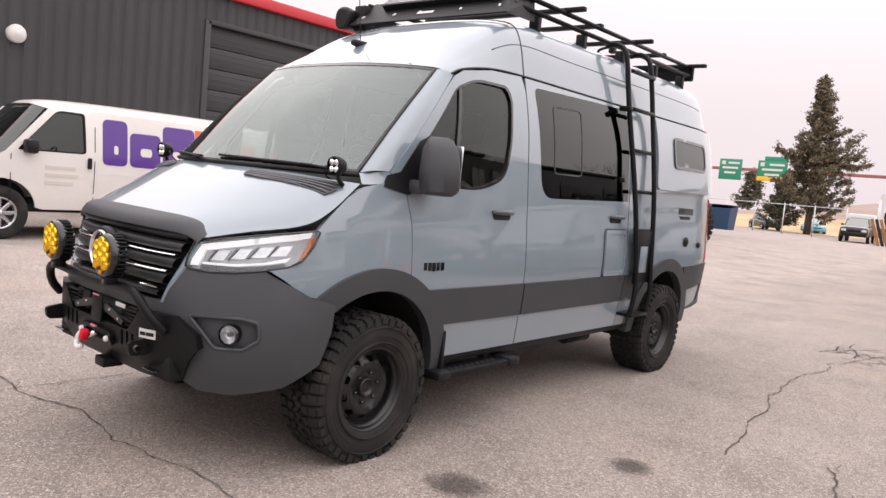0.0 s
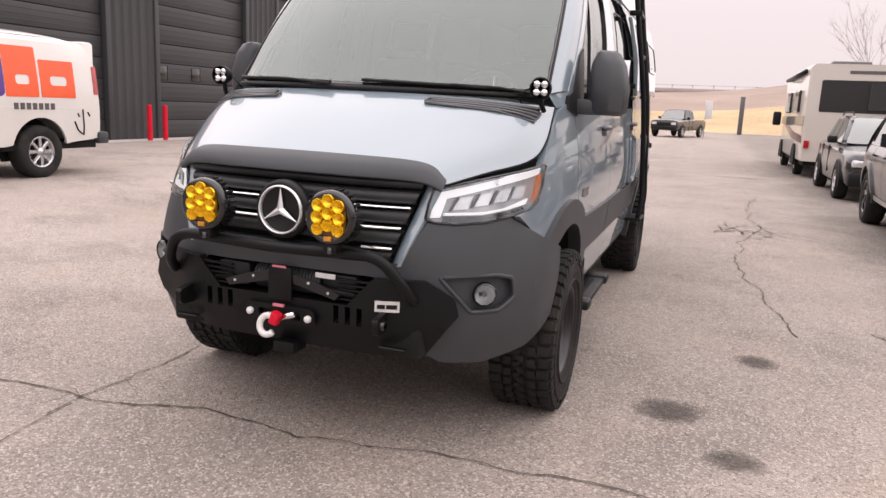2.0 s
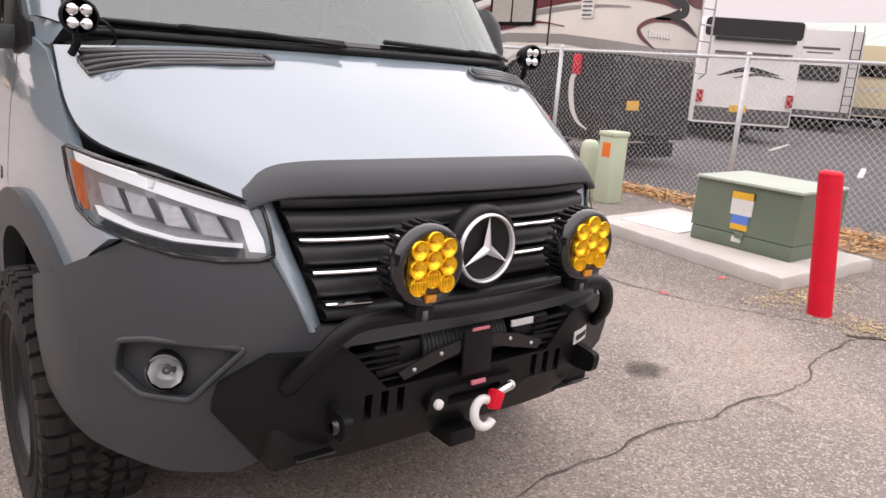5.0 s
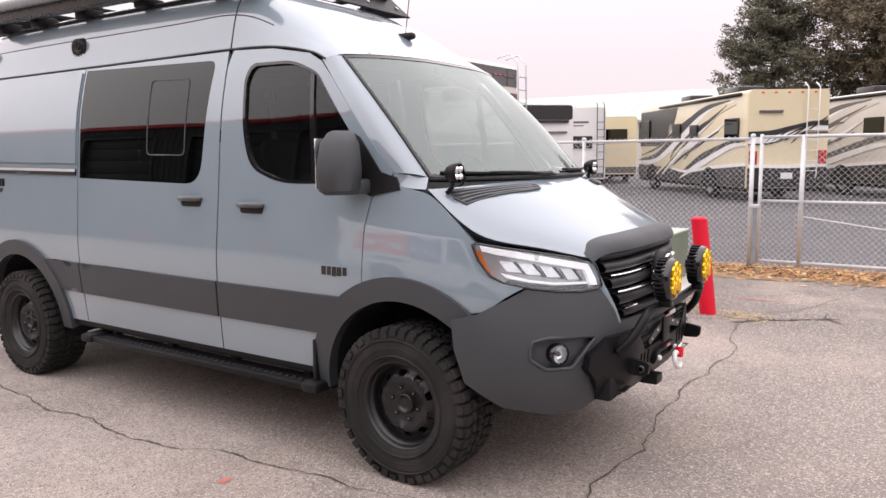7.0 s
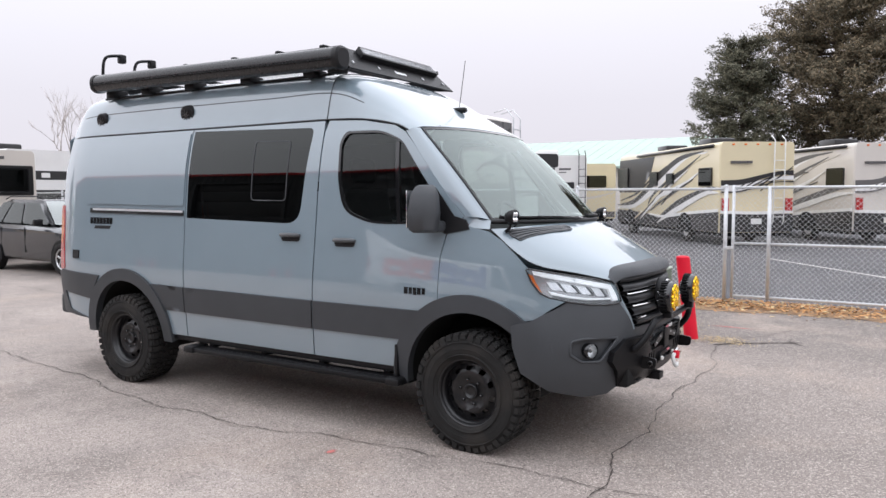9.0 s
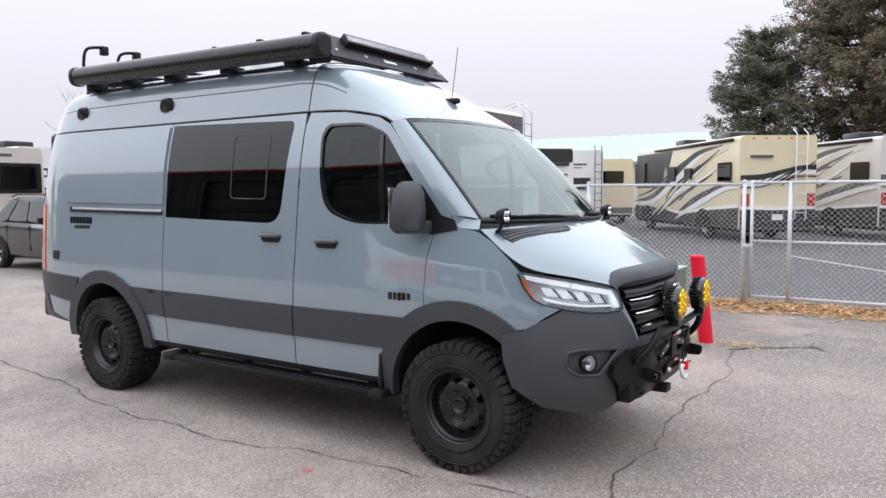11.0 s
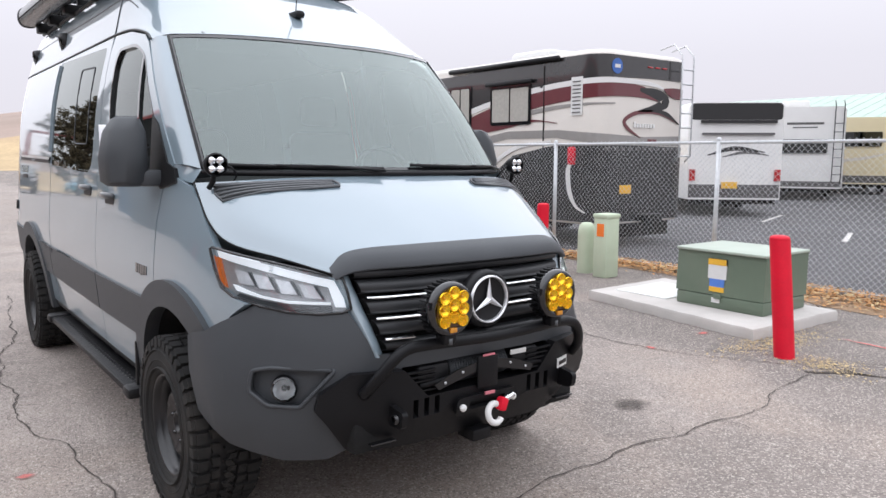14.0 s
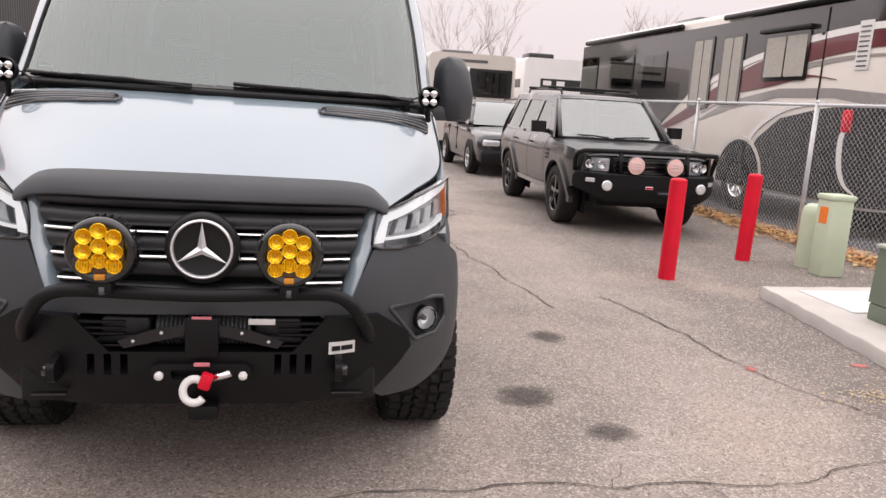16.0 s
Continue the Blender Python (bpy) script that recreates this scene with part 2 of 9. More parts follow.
def ring(cy, cz, r, a0, a1, n=24):
    return [(cy + r * math.cos(radians(a)), cz + r * math.sin(radians(a))) for a in np.linspace(a0, a1, n)]


from mathutils.geometry import delaunay_2d_cdt


def inside(p, poly):
    c, (x, y) = False, p
    for (x0, y0), (x1, y1) in zip(poly, poly[1:] + poly[:1]):
        if (y0 > y) != (y1 > y) and x < (x1 - x0) * (y - y0) / (y1 - y0) + x0:
            c = not c
    return c


def dense(poly, step):
    out = []
    for a, b in zip(poly, poly[1:] + poly[:1]):
        k = max(1, int(math.hypot(b[0] - a[0], b[1] - a[1]) / step + 0.5))
        out += [(a[0] + (b[0] - a[0]) * j / k, a[1] + (b[1] - a[1]) * j / k) for j in range(k)]
    return out


def panel(outline, fn, off=0.0, thick=0.02, step=0.07, holes=(), round_edge=0.004):
    """A curved panel: an outline in a sheet's two coordinates, filled with a mesh, laid on fn(a, b), set proud by off, edges turned in by thick."""
    loops = [dense(list(p), step) for p in (outline, *holes)]
    co, edges = [], []
    for lp in loops:
        s = len(co)
        co += [Vector(p) for p in lp]
        edges += [(s + k, s + (k + 1) % len(lp)) for k in range(len(lp))]
    nb = len(co)
    xs, ys = [p[0] for p in outline], [p[1] for p in outline]
    hexed = 0
    yy = min(ys) + step / 2
    while yy < max(ys):
        xx = min(xs) + (step / 2 if hexed % 2 else step)
        while xx < max(xs):
            p = (xx, yy)
            if inside(p, loops[0]) and not any(inside(p, h) for h in loops[1:]):
                if min((p[0] - q[0]) ** 2 + (p[1] - q[1]) ** 2 for q in co[:nb]) > (0.4 * step) ** 2:
                    co.append(Vector(p))
            xx += step
        yy += step * 0.87
        hexed += 1
    v2, e2, f2, *_ = delaunay_2d_cdt(co, edges, [], 0, 1e-6)
    bm = bmesh.new()
    h = 1e-3

    def place(p, o):
        c, a, b = Vector(fn(*p)), Vector(fn(p[0] + h, p[1])), Vector(fn(p[0], p[1] + h))
        nrm = (a - c).cross(b - c)
        nrm = nrm.normalized() if nrm.length > 1e-12 else Vector((0, 0, 1))
        return c + nrm * o * fn.sign

    vs = [bm.verts.new(place(p, off)) for p in v2]
    for f in f2:
        c = sum((v2[k] for k in f), Vector((0, 0))) / len(f)
        if inside(c, loops[0]) and not any(inside(c, q) for q in loops[1:]):
            try:
                bm.faces.new([vs[k] for k in (f if fn.sign > 0 else f[::-1])])
            except ValueError:
                pass
    for v in [v for v in bm.verts if not v.link_faces]:
        bm.verts.remove(v)
    bm.verts.ensure_lookup_table()
    if thick:
        key = {tuple(round(c, 5) for c in place(p, off)): p for p in v2}
        rim = [e for e in bm.edges if len(e.link_faces) == 1]
        low = {}

        def under(v, d):
            k = (v, d)
            if k not in low:
                p = key.get(tuple(round(c, 5) for c in v.co))
                low[k] = bm.verts.new(place(p, off - d) if p is not None else v.co)
            return low[k]

        for e in rim:
            a, b = e.verts
            lp = e.link_loops[0]
            if lp.vert is a:
                bm.faces.new((b, a, under(a, thick), under(b, thick)))
            else:
                bm.faces.new((a, b, under(b, thick), under(a, thick)))
    bm.normal_update()
    return bm


class Sheet:
    """A surface fn(a, b) with the side that its outward normal lies on."""

    def __init__(self, fn, sign):
        self.fn, self.sign = fn, sign

    def __call__(self, a, b):
        return self.fn(a, b)


def lerp_table(t, v):
    xs = [p[0] for p in t]
    if v <= xs[0]:
        return t[0][1]
    for (x0, y0), (x1, y1) in zip(t, t[1:]):
        if v <= x1:
            f = (v - x0) / (x1 - x0)
            return y0 + (y1 - y0) * f
    return t[-1][1]


def smooth_table(t, n=8):
    return [tuple(p) for p in spline(t, n)]


M["lamp_silver"] = material("lamp_silver", (0.80, 0.81, 0.83), 0.25, 0.55, 0, 0.15, 30, 90, 0.2)
M["lamp_white"] = material("pale_lamp_housing", (0.46, 0.465, 0.475), 0.25, 0.4, 0.3, 0.12, 30, 90)
M["lamp_dark"] = material("lamp_projector", (0.10, 0.105, 0.11), 0.12, 0.5, 0.5, 0.3, 30, 90)
# guide is unlit; a weak added glow stands in for its bright reflections
M["guide_glow"] = material("light_guide_added_glow", (0.85, 0.86, 0.88), 0.3)
M["guide_glow"].node_tree.nodes["Principled BSDF"].inputs["Emission Color"].default_value = (1, 1, 1, 1)
M["guide_glow"].node_tree.nodes["Principled BSDF"].inputs["Emission Strength"].default_value = 0.4
M["amber_deep"] = material("deep_amber_lens", (0.55, 0.22, 0.005), 0.15, 0, 0.8, 0.35, 60, 300, 0.3)


def plane_sheet(o, u, v, sign=1):
    """A flat sheet: o + a u + b v."""
    o, u, v = Vector(o), Vector(u), Vector(v)
    return Sheet(lambda a, b: tuple(o + u * a + v * b), sign)


def rect(a0, b0, a1, b1, r=0.0, n=4):
    p = [(a0, b0), (a1, b0), (a1, b1), (a0, b1)]
    return rounded(p, r, n) if r else p


def swoosh(pts, widths, n=8):
    """A curved tapering band as a polygon: a middle line and its half widths."""
    mid = spline([(*p, w) for p, w in zip(pts, widths)], n)
    up, down = [], []
    for k, q in enumerate(mid):
        a, b = mid[max(k - 1, 0)], mid[min(k + 1, len(mid) - 1)]
        t = Vector((b[0] - a[0], b[1] - a[1])).normalized()
        w = max(q[2], 0.002)
        up.append((q[0] - t.y * w, q[1] + t.x * w))
        down.append((q[0] + t.y * w, q[1] - t.x * w))
    return up + down[::-1]


def quad_at(c, u, v):
    a, b, d, e = [Vector(p) for p in c]
    return a * (1 - u) * (1 - v) + b * u * (1 - v) + d * u * v + e * (1 - u) * v


def quad_pane(c, poly, off, thick=0.0):
    """A polygon in the unit square of a four-cornered face, set proud of it."""
    n = (Vector(c[1]) - Vector(c[0])).cross(Vector(c[3]) - Vector(c[0])).normalized()
    return panel(poly, Sheet(lambda u, v: tuple(quad_at(c, u, v)), 1), off, thick, 0.34)


def hull_bm(rows, close=True):
    """A skin over closed rings of equal length, with both ends filled."""
    bm = bmesh.new()
    vs = [[bm.verts.new(p) for p in r] for r in rows]
    n = len(vs[0])
    for a, b in zip(vs, vs[1:]):
        for k in range(n):
            bm.faces.new((a[k], a[(k + 1) % n], b[(k + 1) % n], b[k]))
    if close:
        bm.faces.new(vs[0])
        bm.faces.new(vs[-1])
    bmesh.ops.recalc_face_normals(bm, faces=bm.faces)
    return bm

# ---- the camper van: front axle over the origin, facing -y ----
HW = smooth_table([(0.40, 0.925), (0.48, 0.938), (0.70, 0.962), (0.92, 0.983), (1.08, 0.988), (1.38, 0.966), (1.55, 0.954), (1.9, 0.921), (2.1, 0.885), (2.2, 0.861), (2.30, 0.833), (2.44, 0.797)])


def half_width(y, z):
    w = lerp_table(HW, z)
    a = lerp_table([(0.9, 0.015), (1.1, 0.025), (1.3, 0.03), (1.5, 0.05), (2.2, 0.04), (2.4, 0.03)], z)
    w -= a * (max(0.0, (1.3 - y) / 1.4)) ** 2
    w -= 0.025 * (max(0.0, (-0.05 - y) / 0.4)) ** 2
    w -= 0.10 * (max(0.0, (y - 4.3) / 0.55)) ** 2.2
    return w


SIDE = {s: Sheet((lambda s: lambda y, z: (s * half_width(y, z), y, z))(s), s) for s in (1, -1)}

NOSE_Z = [0.40, 0.55, 0.73, 0.90, 1.04, 1.20]
NOSE = [
    [(0, -0.93), (0.35, -0.92), (0.60, -0.86), (0.78, -0.74), (0.90, -0.56), (0.94, -0.36)],
    [(0, -1.00), (0.35, -0.985), (0.60, -0.92), (0.81, -0.785), (0.958, -0.575), (1.0, -0.36)],
    [(0, -1.02), (0.35, -1.005), (0.60, -0.945), (0.81, -0.805), (0.97, -0.575), (1.015, -0.34)],
    [(0, -1.02), (0.35, -1.00), (0.58, -0.945), (0.79, -0.795), (0.96, -0.545), (1.01, -0.32)],
    [(0, -0.99), (0.35, -0.975), (0.58, -0.905), (0.785, -0.745), (0.938, -0.495), (0.972, -0.28)],
    [(0, -0.95), (0.35, -0.935), (0.58, -0.875), (0.765, -0.69), (0.914, -0.45), (0.948, -0.24)],
]


def catmull(vals, t):
    k = min(max(int(t), 0), len(vals) - 2)
    f = t - k
    g = lambda j: np.array(vals[j], float) if 0 <= j < len(vals) else (2 * np.array(vals[0], float) - vals[1] if j < 0 else 2 * np.array(vals[-1], float) - vals[-2])
    a, b, c, d = g(k - 1), g(k), g(k + 1), g(k + 2)
    return 0.5 * (2 * b + (c - a) * f + (2 * a - 5 * b + 4 * c - d) * f**2 + (3 * b - a - 3 * c + d) * f**3)


def nose_at(s, z):
    a = abs(s)
    cols = [catmull(r, a) for r in NOSE]
    t = float(np.interp(z, NOSE_Z, range(len(NOSE_Z))))
    x, y = catmull(cols, t)
    return (math.copysign(x, s) if a > 1e-9 else 0.0, y, z)


FRONT = Sheet(nose_at, 1)
FRONTS = {1: FRONT, -1: Sheet(lambda s, z: nose_at(-s, z), -1)}

van = thing("camper_van", "blue-grey high-roof camper van on off-road tyres with black accessories", "camper van", pose(0, 0, -0.004, 0, 0.45, 0))


def vp(name, bm, mat, label="", parent=None, smooth=35):
    return part(name, bm, M[mat], parent or van, label, smooth)


# roof and front cap
roof_rows = [
    [(0, 0.31, 2.222), (0.3, 0.325, 2.222), (0.55, 0.38, 2.219), (0.72, 0.45, 2.214), (0.80, 0.505, 2.208), (0.852, 0.55, 2.18)],
    [(0, 0.60, 2.385), (0.3, 0.61, 2.38), (0.57, 0.65, 2.365), (0.73, 0.675, 2.328), (0.803, 0.68, 2.280), (0.844, 0.68, 2.235)],
    [(0, 0.95, 2.570), (0.31, 0.95, 2.565), (0.58, 0.96, 2.545), (0.715, 0.97, 2.495), (0.788, 0.97, 2.400), (0.836, 0.97, 2.285)],
    [(0, 1.33, 2.705), (0.32, 1.33, 2.70), (0.58, 1.33, 2.677), (0.712, 1.33, 2.630), (0.781, 1.33, 2.508), (0.833, 1.33, 2.30)],
    [(0, 2.0, 2.745), (0.32, 2.0, 2.738), (0.59, 2.0, 2.712), (0.718, 2.0, 2.655), (0.782, 2.0, 2.510), (0.833, 2.0, 2.30)],
    [(0, 3.4, 2.755), (0.32, 3.4, 2.748), (0.59, 3.4, 2.722), (0.718, 3.4, 2.660), (0.780, 3.4, 2.512), (0.833, 3.4, 2.30)],
    [(0, 4.40, 2.735), (0.32, 4.40, 2.728), (0.58, 4.40, 2.702), (0.705, 4.40, 2.640), (0.772, 4.40, 2.500), (0.829, 4.40, 2.30)],
    [(0, 4.70, 2.66), (0.32, 4.70, 2.655), (0.55, 4.695, 2.62), (0.665, 4.69, 2.555), (0.730, 4.69, 2.44), (0.776, 4.69, 2.29)],
    [(0, 4.84, 2.45), (0.3, 4.84, 2.445), (0.52, 4.835, 2.42), (0.63, 4.82, 2.38), (0.70, 4.81, 2.34), (0.74, 4.80, 2.28)],
]
vp("roof", surf(roof_rows, 6, 8, True), "paint", "blue-grey high roof with a rounded front cap")
roof_fine = [spline(r, 6) for r in roof_rows]


def roof_line(col, y0, y1, lift=0.0):
    """Points along one column of the roof sheet."""
    pts = [p for p in spline([f[col] for f in roof_fine], 8) if y0 <= p[1] <= y1]
    return [Vector(p) + Vector((0.6, 0, 0.8)) * lift for p in pts]


def side_copy(v, s):
    return Vector((v.x * s, v.y, v.z))


for s in (1, -1):
    # thin dark tube stands in for the soft shadow under the crease
    vp("roof_crease_shadow", tube([side_copy(p, s) for p in roof_line(24, 0.98, 4.55, -0.002)], 0.0045, 6), "plastic", "dark tube painted in for the shadow of the roof side crease")
    vp("rain_gutter", tube([side_copy(p, s) for p in roof_line(30, 0.56, 4.72, 0.001)], 0.006, 6), "plastic", "dark seam under the roof")
seam = [(s * p[0] * 1.001, 1.33, p[2] + 0.001) for s, col in ((1, roof_fine[3][::-1]), (-1, roof_fine[3][1:])) for p in col]
vp("roof_seam", tube(seam, 0.004, 6), "plastic", "dark cross seam of the roof cap")

# bonnet, windscreen and pillars
hood_rows = [
    [(0, -0.93, 1.240), (0.25, -0.925, 1.238), (0.45, -0.90, 1.232), (0.56, -0.875, 1.212), (0.625, -0.875, 1.165)],
    [(0, -0.78, 1.335), (0.25, -0.775, 1.332), (0.5, -0.74, 1.315), (0.66, -0.71, 1.275), (0.745, -0.69, 1.212)],
    [(0, -0.62, 1.432), (0.28, -0.61, 1.427), (0.55, -0.57, 1.402), (0.76, -0.52, 1.345), (0.868, -0.475, 1.258)],
    [(0, -0.50, 1.495), (0.3, -0.49, 1.49), (0.6, -0.43, 1.472), (0.80, -0.36, 1.428), (0.905, -0.33, 1.335)],
    [(0, -0.435, 1.528), (0.3, -0.415, 1.525), (0.6, -0.335, 1.517), (0.8, -0.22, 1.502), (0.893, -0.12, 1.495)],
]
vp("bonnet", surf(hood_rows, 6, 6, True), "paint", "blue-grey bonnet with two raised air vents")
hood_fine = [spline(r, 8) for r in hood_rows]


def hood_at(u, v, lift=0.0):
    """u: 0 middle to 1 edge; v: 0 front to 1 rear."""
    k = abs(u) * 32
    a = int(min(k, 31))
    col = [f[a] * (1 - (k - a)) + f[a + 1] * (k - a) for f in hood_fine]
    p = catmull(col, v * 4)
    return Vector((math.copysign(p[0], u) if u else 0.0, p[1], p[2] + lift))


vp("bonnet_seam", tube([hood_at(1, v, 0.002) for v in np.linspace(0, 1, 24)], 0.004, 6), "void", "dark gap beside the bonnet")
vp("bonnet_seam", tube([hood_at(-1, v, 0.002) for v in np.linspace(0, 1, 24)], 0.004, 6), "void", "dark gap beside the bonnet")
ws_rows = [
    [(0, -0.435, 1.553), (0.3, -0.405, 1.553), (0.58, -0.31, 1.553), (0.77, -0.19, 1.553), (0.845, -0.10, 1.555)],
    [(0, -0.09, 1.905), (0.3, -0.065, 1.903), (0.57, 0.015, 1.897), (0.76, 0.115, 1.888), (0.825, 0.185, 1.882)],
    [(0, 0.30, 2.215), (0.3, 0.315, 2.215), (0.55, 0.37, 2.212), (0.72, 0.44, 2.207), (0.79, 0.495, 2.202)],
]
vp("windscreen", surf(ws_rows, 6, 8, True), "glass_wind", "large raked windscreen reflecting a pale sky")
ws_fine = [spline(r, 6) for r in ws_rows]


def ws_at(u, v):
    k = abs(u) * 24
    a = int(min(k, 23))
    col = [f[a] * (1 - (k - a)) + f[a + 1] * (k - a) for f in ws_fine]
    p = catmull(col, v * 2)
    return Vector((math.copysign(p[0], u) if u else 0.0, p[1], p[2]))


def band(f, u0, u1, v0, v1, nu, nv, lift):
    bm = bmesh.new()
    vs = [[bm.verts.new(f(u, v) + Vector((0, -lift, lift * 0.6))) for u in np.linspace(u0, u1, nu)] for v in np.linspace(v0, v1, nv)]
    for a, b in zip(vs, vs[1:]):
        for k in range(nu - 1):
            bm.faces.new((a[k], a[k + 1], b[k + 1], b[k]))
    return bm


vp("windscreen_border", band(ws_at, -1, 1, 0.0, 0.018, 30, 3, 0.003), "gloss_black", "black printed lower edge")
vp("windscreen_border", band(ws_at, -1, 1, 0.975, 1.0, 30, 2, 0.003), "gloss_black", "black printed upper edge")
for s in (1, -1):
    vp("windscreen_border", band(ws_at, s * 0.955, s * 1.0, 0, 1, 3, 16, 0.003), "gloss_black", "black printed side edge")
    pillar = [
        [ws_at(s, v) + Vector((s * 0.004, 0, 0)), None, None] for v in np.linspace(0, 1, 6)
    ]
    outer = [(0.06, 1.575), (0.18, 1.70), (0.29, 1.83), (0.40, 1.965), (0.50, 2.085), (0.585, 2.185)]
    for row, (y, z) in zip(pillar, outer):
        row[2] = Vector((s * (half_width(y, z) - 0.004), y, z))
        row[1] = (row[0] + row[2]) / 2 + Vector((s * 0.014, -0.016, 0.006))
    vp("windscreen_pillar", surf([[tuple(p) for p in r] for r in pillar], 4, 4), "paint")
    vp("windscreen_seam", tube([ws_at(s, v) + Vector((s * 0.002, -0.002, 0.002)) for v in np.linspace(0, 1, 20)], 0.006, 6), "black", "black rubber seal")
    corner = [[(s * 0.895, -0.12, 1.494), (s * 0.90, -0.02, 1.50), (s * (half_width(0.10, 1.53)), 0.10, 1.53)], [(s * 0.852, -0.105, 1.552), (s * 0.872, -0.03, 1.562), (s * half_width(0.06, 1.575), 0.06, 1.575)]]
    vp("pillar_foot", surf(corner, 4, 4), "paint")
vp("scuttle", tube([ws_at(u, 0) + Vector((0, -0.002, -0.014)) for u in np.linspace(-1, 1, 30)], 0.013, 8), "black", "black plastic strip under the windscreen")
vp("sensor_cover", panel(rounded([(-0.17, 0.99), (0.17, 0.99), (0.10, 0.80), (-0.10, 0.80)], 0.06), Sheet(lambda u, v: tuple(ws_at(u, v)), 1), -0.012, 0.03, 0.05), "black", "black camera cover behind the glass")

# side panels
A0 = (0.0, 0.43)
A1 = (3.665, 0.44)
TOP = [(0.585, 2.175), (0.68, 2.225), (0.97, 2.275), (1.30, 2.29)]
fender = [(-0.415, 1.24), (-0.33, 1.325), (-0.22, 1.42), (-0.12, 1.48), (-0.02, 1.50), (0.10, 1.53), (0.19, 1.45), (0.228, 1.30), (0.236, 1.15), (0.24, 0.98)] + ring(*A0, 0.585, 66, 127, 16) + [(-0.475, 0.921), (-0.571, 0.993), (-0.655, 1.045), (-0.565, 1.06), (-0.50, 1.092), (-0.45, 1.16)]
door = [(0.245, 0.98), (0.241, 1.15), (0.234, 1.30), (0.197, 1.45), (0.11, 1.535), (0.065, 1.575), (0.18, 1.70), (0.29, 1.83), (0.40, 1.965), (0.50, 2.085)] + TOP + [(1.326, 2.20), (1.338, 1.60), (1.352, 1.10), (1.372, 0.75), (1.385, 0.49), (0.585, 0.49)] + ring(*A0, 0.585, 8, 65, 14)
glass_f = rounded([(0.16, 1.545), (0.55, 1.515), (0.84, 1.515), (1.08, 1.60), (1.145, 1.80), (1.165, 2.12), (1.12, 2.20), (0.79, 2.195), (0.60, 2.115)], [0.03, 0.2, 0.15, 0.15, 0.1, 0.08, 0.05, 0.1, 0.05])
slide = [(1.345, 2.29), (1.34, 2.2), (1.350, 1.60), (1.364, 1.10), (1.384, 0.75), (1.397, 0.49), (2.852, 0.49), (2.838, 1.0), (2.838, 2.29)]
glass_s = rounded([(1.440, 2.243), (1.520, 1.500), (2.822, 1.528), (2.822, 2.276)], [0.06, 0.14, 0.01, 0.01])
quarter = [(2.848, 2.29), (2.848, 1.0), (2.862, 0.49), (3.085, 0.49)] + ring(*A1, 0.575, 174, 6, 26) + [(4.26, 0.52), (4.62, 0.60), (4.70, 0.80), (4.74, 1.0), (4.76, 1.6), (4.745, 2.0), (4.70, 2.29)]
for s in (1, -1):
    S = SIDE[s]
    vp("front_wing", panel(fender, S, 0, 0.03, 0.06), "paint")
    fd = vp("front_door", panel(door, S, 0.001, 0.03, 0.07, [glass_f]), "paint", "blue-grey front door")
    vp("door_glass", panel(glass_f, S, -0.012, 0, 0.12), "glass_door", "tinted door window", fd)
    inner = rounded([(y + (0.60 - y) * 0.035, z + (1.85 - z) * 0.05) for y, z in glass_f], 0.01, 2)
    vp("window_seal", panel(glass_f, S, 0.003, 0.025, 0.1, [inner]), "gloss_black", "black window seal", fd)
    vp("window_divider", panel([(0.575, 1.53), (0.605, 1.53), (0.655, 2.115), (0.625, 2.105)], S, -0.002, 0.02, 0.1), "gloss_black", "black upright bar", fd)
    vp("mirror_sail", panel([(0.02, 1.49), (0.20, 1.455), (0.36, 1.52), (0.36, 1.80), (0.28, 1.76), (0.14, 1.58), (0.05, 1.555)], S, 0.009, 0.02, 0.08), "black", "black plastic triangle at the mirror", fd)
    sd = vp("side_door", panel(slide, S, 0, 0.03, 0.08, [glass_s]), "paint", "blue-grey rear side panel with dark glass")
    vp("side_glass", panel(glass_s, S, -0.001, 0, 0.12), "glass_dark", "flush black privacy glass", sd)
    vent_o = rounded([(1.66, 2.15), (1.67, 1.675), (2.055, 1.68), (2.055, 2.165)], 0.04)
    vent_i = rounded([(1.668, 2.142), (1.678, 1.683), (2.047, 1.688), (2.047, 2.157)], 0.035)
    vp("vent_frame", panel(vent_o, S, 0.002, 0.004, 0.1, [vent_i]), "plastic", "thin frame of the opening pane", sd)
    rq = vp("rear_quarter", panel(quarter, S, 0.001, 0.03, 0.08), "paint")
    emb = rounded([(2.858, 2.262), (2.858, 1.63), (4.25, 1.645), (4.32, 1.75), (4.27, 2.262)], [0.01, 0.01, 0.05, 0.06, 0.12])
    vp("raised_panel", panel(emb, S, 0.014, 0.014, 0.09), "paint", "", rq)
    # black lower cladding
    vp("cladding", panel([(0.545, 0.70), (1.373, 0.70), (1.36, 0.918), (0.36, 0.918), (0.46, 0.82)], S, 0.014, 0.016, 0.08), "plastic", "", fd)
    vp("cladding", panel([(1.388, 0.70), (2.842, 0.705), (2.836, 0.925), (1.375, 0.918)], S, 0.014, 0.016, 0.08), "plastic", "", sd)
    vp("cladding", panel([(2.852, 0.705), (3.13, 0.71), (3.20, 0.82), (3.30, 0.93), (2.849, 0.925)], S, 0.014, 0.016, 0.08), "plastic", "", rq)
    vp("cladding", panel([(4.20, 0.73), (4.72, 0.78), (4.735, 0.99), (4.05, 0.965), (4.14, 0.84)], S, 0.014, 0.016, 0.08), "plastic", "", rq)
